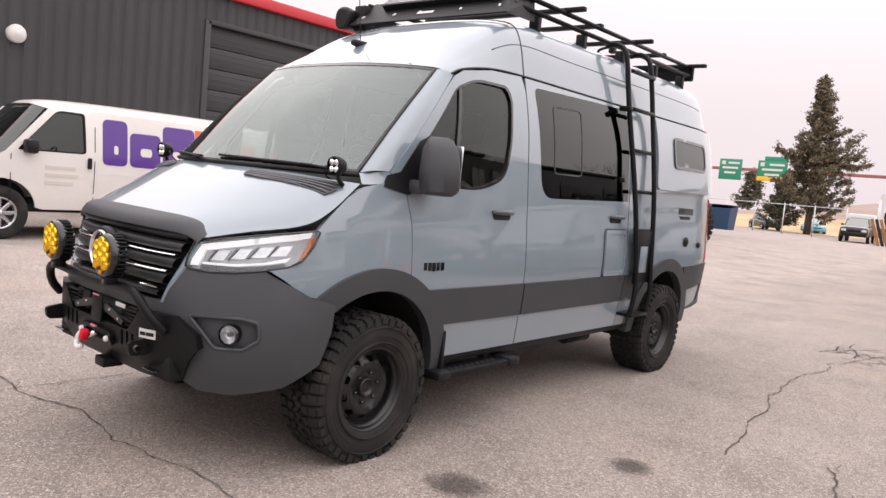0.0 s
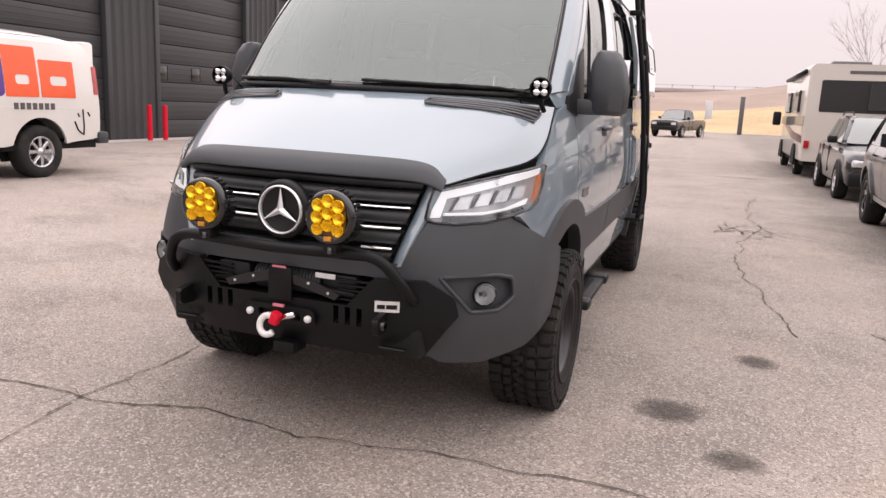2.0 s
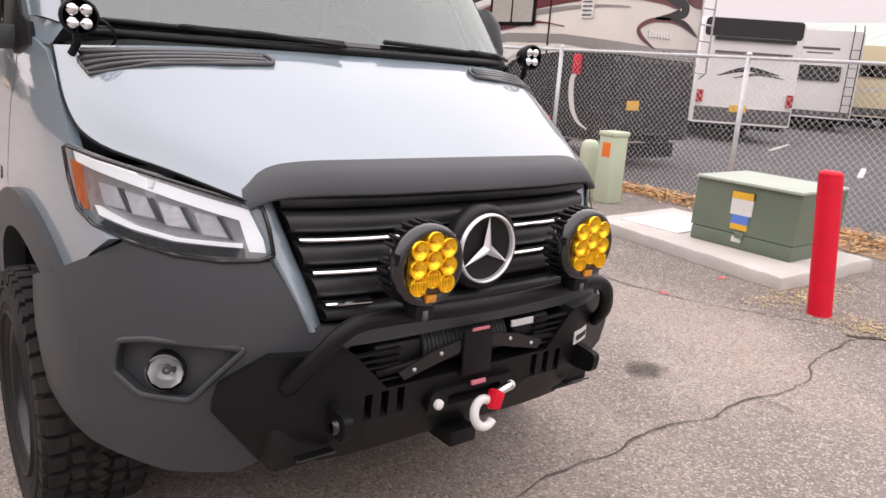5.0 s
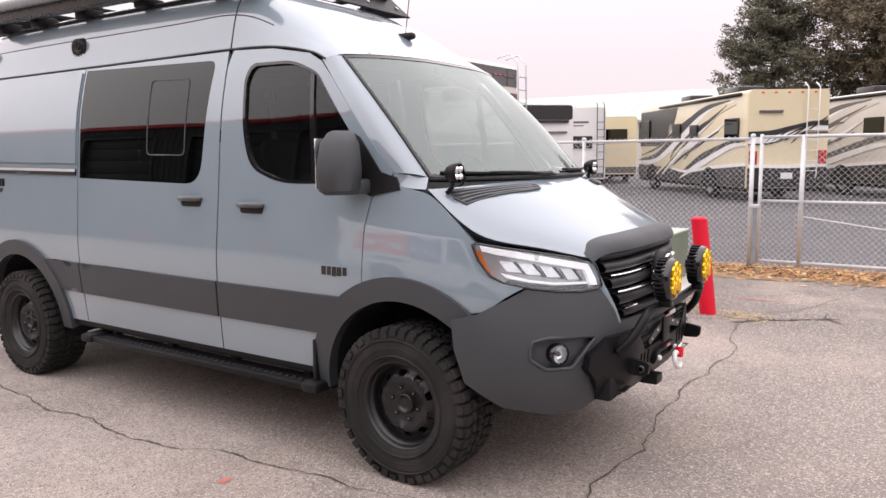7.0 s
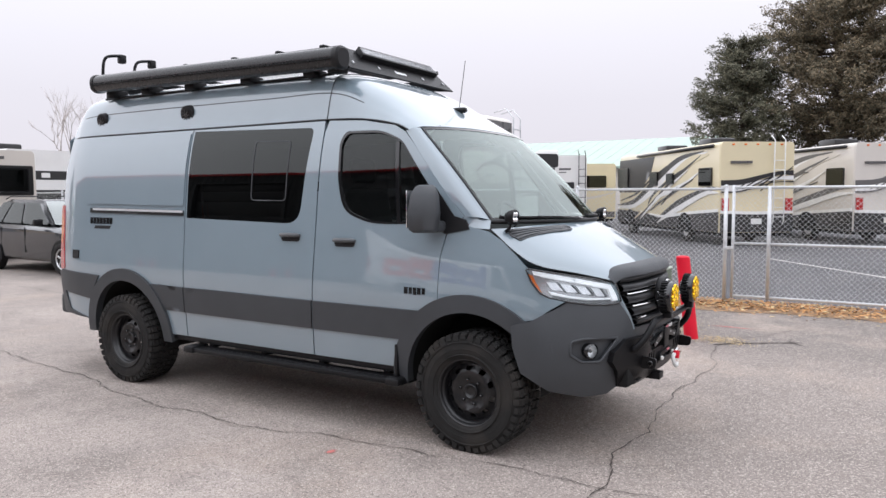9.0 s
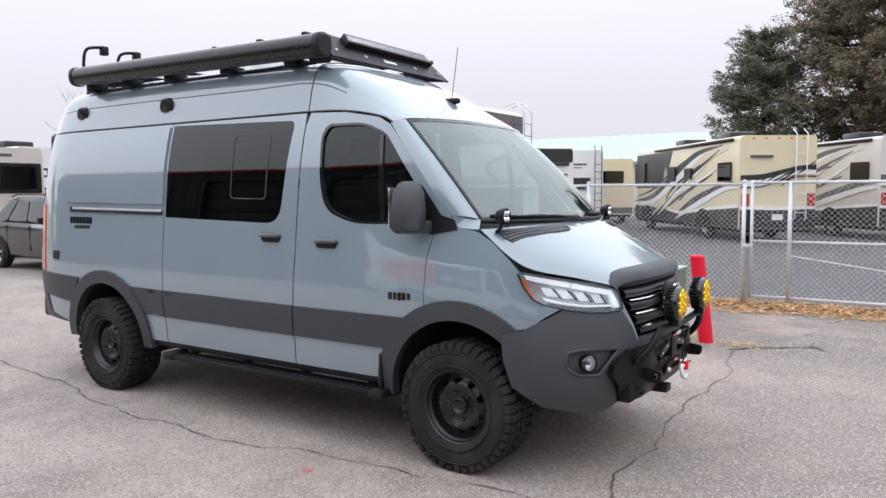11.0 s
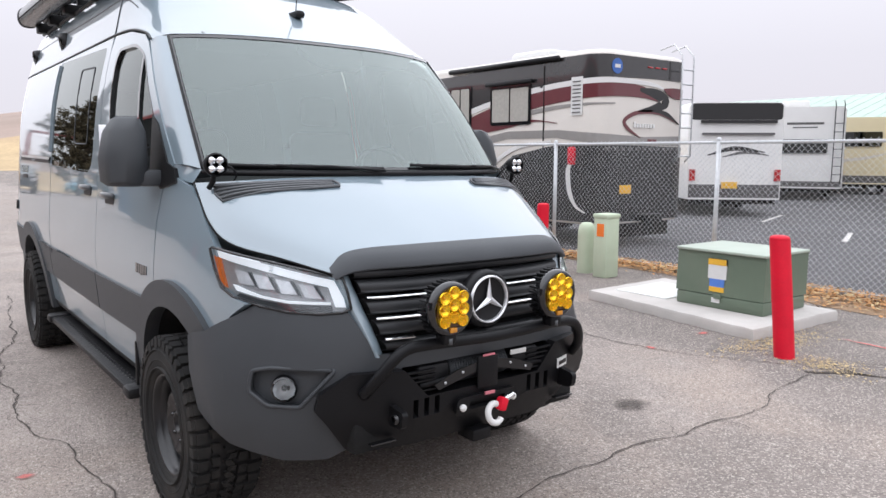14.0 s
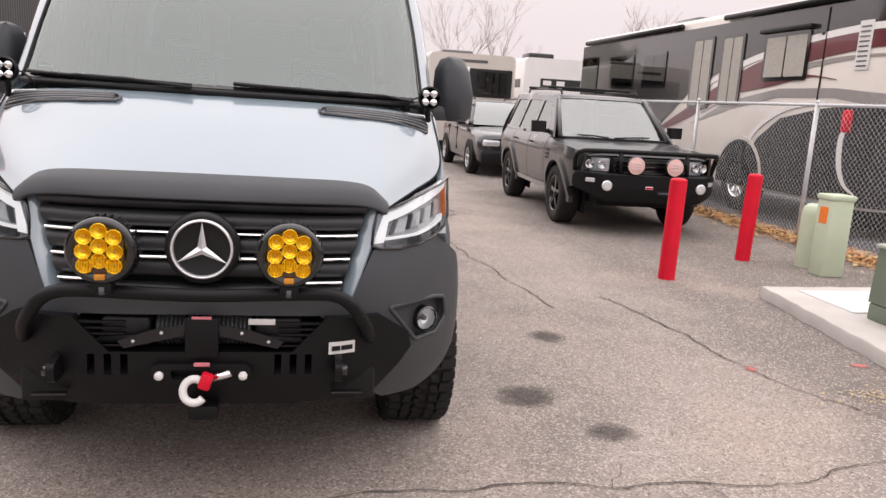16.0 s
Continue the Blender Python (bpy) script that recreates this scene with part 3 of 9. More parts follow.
    # wheel arch flares
    for c, a0, a1, nm in ((A0, -4, 150, "front"), (A1, -2, 182, "rear")):
        poly = ring(*c, 0.625 if nm == "front" else 0.61, a0, a1, 30) + ring(*c, 0.505 if nm == "front" else 0.50, a1, a0, 30)
        vp("wheel_arch_flare", panel(poly, S, 0.026, 0.07, 0.05), "plastic", "dark grey plastic arch flare")
        # near-black liner: the wheel well's shade is put into its colour
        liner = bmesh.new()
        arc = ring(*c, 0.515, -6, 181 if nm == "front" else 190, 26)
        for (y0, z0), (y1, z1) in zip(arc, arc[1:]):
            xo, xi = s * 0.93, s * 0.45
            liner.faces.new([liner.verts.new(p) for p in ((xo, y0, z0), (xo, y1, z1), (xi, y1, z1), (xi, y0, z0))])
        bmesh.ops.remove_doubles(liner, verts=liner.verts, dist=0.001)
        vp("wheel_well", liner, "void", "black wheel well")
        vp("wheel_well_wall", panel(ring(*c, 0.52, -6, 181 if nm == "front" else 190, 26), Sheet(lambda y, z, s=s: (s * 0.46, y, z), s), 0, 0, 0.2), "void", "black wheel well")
    # sill below
    vp("sill", box(min(s * 0.86, s * 0.925), max(s * 0.86, s * 0.925), 0.60, 3.10, 0.44, 0.50, 0.015), "black", "black sill edge")
    # mud flap behind the front wheel
    vp("mud_flap", box(min(s * 0.80, s * 0.985), max(s * 0.80, s * 0.985), 0.575, 0.60, 0.36, 0.66, 0.008), "black", "black mud flap")
    # door handles, each over a black patch painted for its shaded cup
    for hy, hz, own in ((1.06, 1.375, fd), (1.60, 1.40, sd)) if s < 0 else ((1.06, 1.375, fd), (2.62, 1.385, sd)):
        cup = rounded([(hy - 0.095, hz - 0.036), (hy + 0.095, hz - 0.036), (hy + 0.095, hz + 0.026), (hy - 0.095, hz + 0.026)], 0.03)
        vp("handle_cup_shade", panel(cup, S, 0.003, 0.003, 0.05), "black", "black patch painted for the shaded recess behind the handle", own)
        x = s * (half_width(hy, hz) + 0.022)
        vp("door_handle", tube([(x - s * 0.018, hy - 0.105, hz + 0.012), (x, hy - 0.085, hz + 0.014), (x + s * 0.004, hy, hz + 0.015), (x, hy + 0.085, hz + 0.014), (x - s * 0.018, hy + 0.105, hz + 0.012)], [0.010, 0.016, 0.018, 0.016, 0.010], 10), "vent_grey", "grey grip handle", own)
    # maker's word on the door, as bars
    for k, (w, dz) in enumerate(((0.026, 0.0), (0.030, -0.004), (0.028, -0.008), (0.026, -0.004), (0.030, -0.004))):
        y0 = 0.34 + k * 0.036
        vp("door_badge_bar", panel([(y0, 1.035 + dz), (y0 + w, 1.035 + dz), (y0 + w, 1.078), (y0, 1.078)], S, 0.004, 0.004, 0.05), "gloss_black", "black lettering bar", fd)
    # model badge on the rear quarter, as bars
    for k in range(7):
        y0 = 3.86 + k * 0.05
        vp("badge_bar", panel([(y0, 1.455), (y0 + 0.042, 1.455), (y0 + 0.042, 1.515), (y0, 1.515)], S, 0.004, 0.004, 0.05), "gloss_black", "black badge bar", rq)
    vp("badge_bar", panel([(3.90, 1.41), (4.14, 1.41), (4.12, 1.44), (3.88, 1.44)], S, 0.004, 0.004, 0.05), "black", "black badge bar", rq)
    # tail lamp wrapping the corner
    vp("tail_lamp", panel(rounded([(4.665, 1.00), (4.785, 0.99), (4.80, 1.62), (4.72, 1.63)], 0.02), S, 0.008, 0.02, 0.06), "red_lens", "tall red tail lamp")
    vp("rear_bumper_corner", panel([(4.27, 0.53), (4.62, 0.55), (4.80, 0.56), (4.82, 0.97), (4.75, 0.97), (4.70, 0.78), (4.62, 0.60)], S, 0.012, 0.03, 0.08), "plastic", "dark grey rear bumper corner")
# rear face and underbody
vp("rear_panel", surf([[(0, 4.87, 0.62), (0.45, 4.865, 0.62), (0.70, 4.84, 0.62), (0.83, 4.78, 0.62)], [(0, 4.88, 1.3), (0.45, 4.875, 1.3), (0.72, 4.85, 1.3), (0.865, 4.77, 1.3)], [(0, 4.86, 2.0), (0.43, 4.855, 2.0), (0.68, 4.83, 2.0), (0.815, 4.75, 2.0)], [(0, 4.84, 2.45), (0.40, 4.84, 2.44), (0.62, 4.82, 2.385), (0.78, 4.79, 2.28)]], 5, 5, True), "paint")
vp("rear_bumper", box(-0.85, 0.85, 4.80, 4.93, 0.52, 0.72, 0.03), "plastic")
# near-black boxes carry the shade of the underside in their colour
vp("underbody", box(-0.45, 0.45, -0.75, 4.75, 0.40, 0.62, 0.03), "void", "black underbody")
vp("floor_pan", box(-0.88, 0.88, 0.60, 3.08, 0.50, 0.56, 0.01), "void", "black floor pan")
# unseen box, added to block light from the ground under the bumper
vp("under_nose_blocker", box(-0.62, 0.62, -0.72, 0.55, 0.40, 0.50, 0.03), "void", "unseen black box added to darken the ground under the nose")
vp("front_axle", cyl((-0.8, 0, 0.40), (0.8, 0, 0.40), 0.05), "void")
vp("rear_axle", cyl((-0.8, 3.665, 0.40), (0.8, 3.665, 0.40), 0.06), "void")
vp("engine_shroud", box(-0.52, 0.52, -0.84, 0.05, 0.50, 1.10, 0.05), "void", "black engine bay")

# grille, bonnet guard and badge
def grille_edge(z):
    return 0.455 + (z - 0.87) / (1.165 - 0.87) * 0.095


def gx(x, z):
    """The nose at a given x."""
    lo, hi = 0.0, 3.0
    for _ in range(24):
        mid = (lo + hi) / 2
        if nose_at(mid, z)[0] < abs(x):
            lo = mid
        else:
            hi = mid
    p = nose_at(lo, z)
    return (x, p[1], z)


FACE = Sheet(gx, 1)
# black sheet painted in for the shade behind the slats
vp("grille_backing", panel([(-0.46, 0.86), (0.46, 0.86), (0.56, 1.18), (-0.56, 1.18)], FACE, -0.055, 0, 0.1), "void", "black sheet standing in for shade behind the grille")
for z0, z1 in ((0.862, 0.905), (0.925, 0.985), (1.005, 1.065), (1.085, 1.140), (1.145, 1.19)):
    prof = [(z0, -0.045), (z0 + 0.004, -0.012), ((z0 + z1) / 2, 0.004), (z1 - 0.006, -0.004), (z1, -0.03)]
    rows = []
    for z, o in prof:
        xs = np.linspace(-1, 1, 17) * grille_edge(z)
        rows.append([(x, gx(x, z)[1] - o, z) for x in xs])
    vp("grille_slat", surf(rows, 2, 3), "slat", "black ribbed grille slat")
for zc in (0.915, 0.995, 1.075):
    e = grille_edge(zc) - 0.005
    for a, b in ((-e, e),) if zc > 0.95 else ((-e, -0.34), (0.34, e)):
        xs = np.linspace(a, b, 25)
        rows = [[(x, gx(x, zc + d)[1] - o, zc + d) for x in xs] for d, o in ((-0.007, -0.01), (-0.004, 0.012), (0.004, 0.012), (0.007, -0.01))]
        vp("chrome_bar", surf(rows, 1, 2), "chrome", "chrome trim bar")
for s in (1, -1):
    rows = []
    for z in (0.845, 0.90, 0.96, 1.03, 1.10, 1.168):
        xi, w = grille_edge(z) + 0.002, 0.048 + 0.016 * (z - 0.845) / 0.32
        rows.append([(s * x, gx(s * x, z)[1] + d, z) for x, d in ((xi + w + 0.012, 0.02), (xi + w, -0.004), (xi + w * 0.45, 0.012), (xi, 0.045), (xi - 0.002, 0.09))])
    vp("grille_surround", surf(rows, 3, 3), "paint", "blue-grey grille surround")
vp("badge_plate", add_lathe(bmesh.new(), [(0.118, 0), (0.122, 0.025), (0.116, 0.048), (0.103, 0.052), (0.0905, 0.044), (0.0005, 0.046)], 40, pose(0, -1.005, 1.035, 0, 0, -90)), "black", "round black badge mount")
vp("badge_ring", add_lathe(bmesh.new(), [(0.0905, 0.046), (0.0915, 0.060), (0.0955, 0.064), (0.0995, 0.060), (0.1005, 0.046)], 48, pose(0, -1.005, 1.035, 0, 0, -90)), "badge_silver", "round silver badge ring")
star = bmesh.new()
for k in range(3):
    a = radians(90 + 120 * k)
    tip, l, r = (0.094 * math.cos(a), 0.094 * math.sin(a)), (0.0165 * math.cos(a + 1.05), 0.0165 * math.sin(a + 1.05)), (0.0165 * math.cos(a - 1.05), 0.0165 * math.sin(a - 1.05))
    c = star.verts.new((0, -1.070, 1.035))
    t, p, q = star.verts.new((tip[0], -1.060, 1.035 + tip[1])), star.verts.new((l[0], -1.060, 1.035 + l[1])), star.verts.new((r[0], -1.060, 1.035 + r[1]))
    star.faces.new((c, t, p))
    star.faces.new((c, q, t))
bmesh.ops.recalc_face_normals(star, faces=star.faces)
vp("badge_spokes", star, "badge_silver", "three plain chrome spokes", smooth=5)
guard_rows = [
    [(0, -0.965, 1.184), (0.3, -0.952, 1.184), (0.47, -0.915, 1.180), (0.555, -0.89, 1.170), (0.612, -0.872, 1.142)],
    [(0, -0.994, 1.190), (0.3, -0.981, 1.190), (0.47, -0.944, 1.187), (0.565, -0.913, 1.177), (0.625, -0.888, 1.150)],
    [(0, -0.965, 1.240), (0.3, -0.955, 1.239), (0.47, -0.92, 1.235), (0.565, -0.885, 1.222), (0.632, -0.865, 1.175)],
    [(0, -0.905, 1.268), (0.3, -0.895, 1.266), (0.47, -0.865, 1.260), (0.56, -0.84, 1.242), (0.622, -0.835, 1.195)],
    [(0, -0.90, 1.255), (0.3, -0.89, 1.253), (0.47, -0.86, 1.247), (0.555, -0.838, 1.230), (0.615, -0.832, 1.185)],
]
vp("bonnet_guard", surf(guard_rows, 6, 4, True), "plastic", "dark grey plastic bonnet guard")

# bumper shell of plastic
bump = [(0, 0.800), (1.15, 0.795), (1.5, 0.70), (1.75, 0.50), (2.2, 0.432), (3.0, 0.425), (4.0, 0.47), (4.80, 0.58), (4.95, 0.74), (4.95, 0.88), (4.80, 0.893), (4.32, 0.919), (3.72, 0.988), (3.36, 1.040), (2.9, 1.018), (2.4, 1.012), (2.0, 1.02), (1.80, 0.93), (1.55, 0.855), (0, 0.850)]
fog_hole = rounded([(2.24, 0.806), (2.72, 0.662), (3.22, 0.664), (3.50, 0.715), (3.46, 0.795), (3.2, 0.812)], 0.05)
for s in (1, -1):
    F = FRONTS[s]
    vp("bumper_shell", panel(bump, F, 0, 0.03, 0.09, [fog_hole]), "plastic", "dark grey plastic bumper")
    vp("fog_recess", panel(fog_hole, F, -0.032, 0, 0.12), "plastic", "dark fog lamp recess")
    lip = [nose_at(a, z) for a, z in ((1.9, 0.852), (2.4, 0.862), (2.9, 0.86), (3.4, 0.85), (3.8, 0.80), (3.85, 0.73), (3.6, 0.655), (3.2, 0.615), (2.6, 0.61), (2.0, 0.64))]
    vp("fog_surround", tube([Vector((s * (p[0] - 0.022), p[1] + 0.024, p[2])) for p in lip], 0.031, 10, 5), "plastic", "soft moulded crease round the fog lamp")
    bead = [nose_at(a, z) for a, z in fog_hole + fog_hole[:1]]
    vp("fog_bead", tube([Vector((s * p[0], p[1], p[2])) for p in bead], 0.009, 8), "plastic", "raised rim of the fog lamp recess")
    fm = pose(s * 0.798, -0.795, 0.732, 0, 0, -90 + s * 26)
    vp("fog_lamp", add_lathe(bmesh.new(), [(0.048, -0.03), (0.05, 0.02), (0.044, 0.024)], 24, fm), "gloss_black", "round fog lamp")
    vp("fog_reflector", add_lathe(bmesh.new(), [(0.043, 0.016), (0.036, 0.002), (0.022, -0.012), (0.0005, -0.018)], 10, fm), "badge_silver", "faceted bright reflector", smooth=5)
    vp("fog_bulb", add_lathe(bmesh.new(), [(0.011, -0.018), (0.011, 0.006), (0.006, 0.012), (0.0005, 0.013)], 12, fm), "lamp_dark", "dark bulb shield")
    vp("fog_lens", add_lathe(bmesh.new(), [(0.043, 0.018), (0.034, 0.024), (0.018, 0.028), (0.0005, 0.029)], 24, fm), "glass_lamp", "clear fog lamp lens")
    vp("sensor", add_lathe(bmesh.new(), [(0.012, -0.01), (0.012, 0.004), (0.0005, 0.005)], 14, pose(s * 0.925, -0.60, 0.67, 0, 0, -90 + s * 60)), "gloss_black", "round parking sensor")
    # headlamp
    hl = [(1.95, 1.035), (1.98, 1.10), (2.03, 1.150), (2.5, 1.175), (3.1, 1.202), (3.7, 1.228), (4.15, 1.246), (4.22, 1.240), (4.10, 1.165), (3.92, 1.095), (3.70, 1.062), (3.3, 1.038), (2.9, 1.022), (2.45, 1.016), (2.1, 1.022)]
    head = vp("headlamp", panel(hl, F, 0.006, 0.0, 0.09), "glass_lamp", "clear wrap-round headlamp")
    vp("lamp_bowl", panel(hl, F, -0.024, 0, 0.12), "lamp_white", "silver lamp bowl", head)
    rim_pts = [nose_at(a, z) for a, z in hl + hl[:1]]
    vp("lamp_edge", tube([(s * p[0] * 1.002, p[1] - 0.002, p[2]) for p in rim_pts], 0.006, 6), "gloss_black", "black lamp edge", head)
    bar = [(2.08, 1.137), (3.1, 1.190), (4.05, 1.233), (4.0, 1.208), (3.1, 1.162), (2.27, 1.116), (2.19, 1.042), (2.03, 1.040)]
    vp("running_light", panel(bar, F, -0.004, 0.03, 0.06), "guide_glow", "white light guide strip", head)
    vp("running_light", panel([(2.26, 1.050), (2.9, 1.054), (3.3, 1.068), (3.66, 1.088), (3.72, 1.110), (3.3, 1.078), (2.9, 1.064), (2.26, 1.060)], F, -0.004, 0.03, 0.06), "guide_glow", "white lower strip", head)
    for a0 in (2.36, 2.72, 3.06, 3.36):
        rise = 0.04 * (a0 - 2.36)
        cell = vp("reflector", panel([(a0 + 0.02, 1.072 + rise), (a0 + 0.27, 1.076 + rise), (a0 + 0.36, 1.128 + rise), (a0 + 0.14, 1.120 + rise)], F, -0.012, 0.02, 0.04), "lamp_silver", "bright slanted reflector", head)
        vp("reflector_edge", panel([(a0 - 0.03, 1.066 + rise), (a0 + 0.01, 1.068 + rise), (a0 + 0.13, 1.122 + rise), (a0 + 0.09, 1.122 + rise)], F, -0.006, 0.02, 0.04), "vent_grey", "grey fin between reflectors", cell)
    vp("lamp_base", panel([(2.24, 1.026), (2.9, 1.030), (3.3, 1.044), (3.68, 1.068), (3.62, 1.080), (3.3, 1.062), (2.9, 1.050), (2.24, 1.048)], F, -0.012, 0.02, 0.05), "lamp_dark", "dark lower edge of the lamp", head)
    vp("turn_lens", panel([(3.86, 1.096), (3.965, 1.120), (4.15, 1.212), (4.03, 1.204)], F, -0.006, 0.02, 0.06), "amber", "orange turn lens", head)

# mirrors
for s in (1, -1):
    mir = bmesh.new()
    rows = []
    for z, x0, x1, y0, y1 in ((1.468, 0.99, 1.15, 0.215, 0.345), (1.49, 0.965, 1.175, 0.185, 0.365), (1.60, 0.965, 1.18, 0.175, 0.37), (1.72, 0.97, 1.155, 0.19, 0.365), (1.775, 0.99, 1.125, 0.215, 0.345), (1.79, 1.02, 1.10, 0.25, 0.32)):
        sec = rounded([(x0, y1), (x1, y1 - 0.01), (x1 - 0.02, y0 + 0.05), (x1 - 0.09, y0), (x0 + 0.02, y0 + 0.02)], [0.02, 0.03, 0.05, 0.06, 0.05], 4)
        rows.append([mir.verts.new((s * x, y, z)) for x, y in sec])
    for a, b in zip(rows, rows[1:]):
        for k in range(len(a)):
            mir.faces.new((a[k], a[(k + 1) % len(a)], b[(k + 1) % len(a)], b[k]))
    mir.faces.new(rows[0])
    mir.faces.new(rows[-1])
    bmesh.ops.recalc_face_normals(mir, faces=mir.faces)
    mm = vp("door_mirror", mir, "plastic", "large dark grey door mirror", smooth=50)
    vp("mirror_arm", box(min(s * 0.88, s * 1.03), max(s * 0.88, s * 1.03), 0.20, 0.32, 1.468, 1.545, 0.02), "plastic", "dark grey mirror arm", mm)
    vp("mirror_glass", box(min(s * 0.985, s * 1.16), max(s * 0.985, s * 1.16), 0.366, 0.372, 1.50, 1.75, 0.002), "chrome", "mirror glass", mm)

# vents, wipers, aerial
def vent_v(u, w):
    return 0.775 + (u - 0.33) / 0.51 * 0.10 + w


for s in (1, -1):
    vent = bmesh.new()
    vs = [[vent.verts.new(hood_at(s * u, vent_v(u, w), 0.006)) for u in np.linspace(0.33, 0.84, 10)] for w in (-0.07, -0.02, 0.03, 0.07)]
    for a, b in zip(vs, vs[1:]):
        for k in range(9):
            vent.faces.new((a[k], a[k + 1], b[k + 1], b[k]))
    vp("bonnet_vent", vent, "vent_grey", "dark grey bonnet air vent")
    for w in (-0.06, -0.02, 0.02, 0.06):
        vp("vent_blade", tube([hood_at(s * u, vent_v(u, w), 0.009) for u in np.linspace(0.33, 0.84, 10)], 0.0065, 6), "vent_grey", "dark grey louvre")
    vp("vent_rim", tube([hood_at(s * u, vent_v(u, w), 0.008) for u, w in ((0.32, -0.06), (0.42, -0.08), (0.60, -0.08), (0.83, -0.08), (0.855, 0.0), (0.83, 0.08), (0.60, 0.08), (0.42, 0.08), (0.32, 0.06), (0.31, 0.0), (0.32, -0.06))], 0.006, 6), "vent_grey")
for a, b in ((0.80, 0.03), (-0.10, -0.86)):
    pts = [ws_at(a + (b - a) * t, 0.004 + 0.022 * t) + Vector((0, -0.014, 0.006)) for t in np.linspace(0, 1, 12)]
    wp = vp("wiper", tube(pts, 0.008, 6), "black", "black wiper blade")
    vp("wiper_arm", tube([ws_at(a, 0.0) + Vector((0, -0.03, 0.0)), pts[3] + Vector((0, -0.008, 0.004)), pts[6] + Vector((0, -0.004, 0.003))], 0.007, 6), "black", "black wiper arm", wp)
ab = Vector((-0.03, 0.63, 2.418))
aer = vp("aerial", box(-0.06, 0.0, 0.56, 0.72, 2.385, 2.43, 0.02), "black", "short black aerial foot")
vp("aerial_rod", tube([ab, ab + Vector((0, -0.03, 0.20)), ab + Vector((0, -0.055, 0.38))], 0.003, 6), "black", "thin whip rod", aer)

# small cube spot lamps at the windscreen foot
for s in (1, -1):
    c = Vector((s * 0.852, -0.27, 1.575))
    pm = pose(c.x, c.y, c.z, 0, 0, -90)
    pod = vp("pod_lamp", add_lathe(bmesh.new(), [(0.0005, -0.05), (0.030, -0.05), (0.042, -0.03), (0.050, 0.0), (0.050, 0.02), (0.044, 0.022)], 20, pm), "powder", "small round black spot lamp")
    for dx, dz in ((0.019, 0.019), (-0.019, 0.019), (0.019, -0.019), (-0.019, -0.019)):
        vp("led", add_lathe(bmesh.new(), [(0.0185, 0.014), (0.0155, 0.02), (0.007, 0.024), (0.0005, 0.025)], 12, pose(c.x + dx, c.y, c.z + dz, 0, 0, -90)), "chrome", "bright LED cell", pod)
    vp("pod_bracket", tube([c + Vector((0, 0.02, -0.03)), c + Vector((0, 0.025, -0.07)), c + Vector((s * 0.01, 0.05, -0.10))], 0.012, 8), "powder", "black bracket", pod)
    vp("pod_cable", tube([c + Vector((-s * 0.03, 0.03, 0)), c + Vector((-s * 0.07, 0.0, -0.01)), c + Vector((-s * 0.10, 0.02, -0.05)), c + Vector((-s * 0.09, 0.08, -0.09))], 0.004, 6, 4), "black", "thin black cable", pod)

# steel winch bumper
def plate_at(x, z):
    a = abs(x)
    y = -1.045 if a < 0.44 else -1.045 + (a - 0.44) * 0.42
    if z < 0.60:
        y += (0.60 - z) * 0.55
    return (x, y, z)


PL = Sheet(plate_at, 1)
plate = [(-0.30, 0.455), (0.30, 0.455), (0.60, 0.478), (0.735, 0.66), (0.72, 0.72), (0.61, 0.795), (0.41, 0.795), (0.30, 0.675), (-0.30, 0.675), (-0.41, 0.795), (-0.61, 0.795), (-0.72, 0.72), (-0.735, 0.66), (-0.60, 0.478)]
slots = [[(s * x, 0.592), (s * x + 0.024, 0.592), (s * x + 0.024, 0.668), (s * x, 0.668)] for s, xs in ((1, (0.24, 0.292, 0.344)), (-1, (0.264, 0.316, 0.368))) for x in xs]
wb = vp("winch_bumper", panel(plate, PL, 0, 0.16, 0.08, slots), "powder", "black steel winch bumper", smooth=20)
# black filler stands in for the shade behind the plate
vp("bumper_back", box(-0.60, 0.60, -0.98, -0.84, 0.47, 0.60, 0.02), "void", "black box standing in for shade behind the bumper", wb)
vp("bull_bar", tube([(-0.572, -1.0, 0.715), (-0.556, -1.045, 0.765), (-0.528, -1.075, 0.815), (-0.488, -1.095, 0.868), (-0.435, -1.10, 0.896), (-0.34, -1.105, 0.902), (0, -1.11, 0.892), (0.34, -1.105, 0.902), (0.435, -1.10, 0.896), (0.488, -1.095, 0.868), (0.528, -1.075, 0.815), (0.556, -1.045, 0.765), (0.572, -1.0, 0.715)], 0.0225, 14, 6), "powder", "dark tubular bull bar", wb)
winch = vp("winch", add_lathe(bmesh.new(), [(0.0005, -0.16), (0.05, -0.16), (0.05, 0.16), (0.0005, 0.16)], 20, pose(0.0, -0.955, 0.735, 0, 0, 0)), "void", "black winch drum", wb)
rope = bmesh.new()
for k in range(22):
    x = -0.15 + k * 0.0143
    add_lathe(rope, [(0.050, x - 0.007), (0.058, x - 0.003), (0.058, x + 0.003), (0.050, x + 0.007)], 20, pose(0, -0.955, 0.735))
vp("winch_rope", rope, "plastic", "dark wound rope", winch)
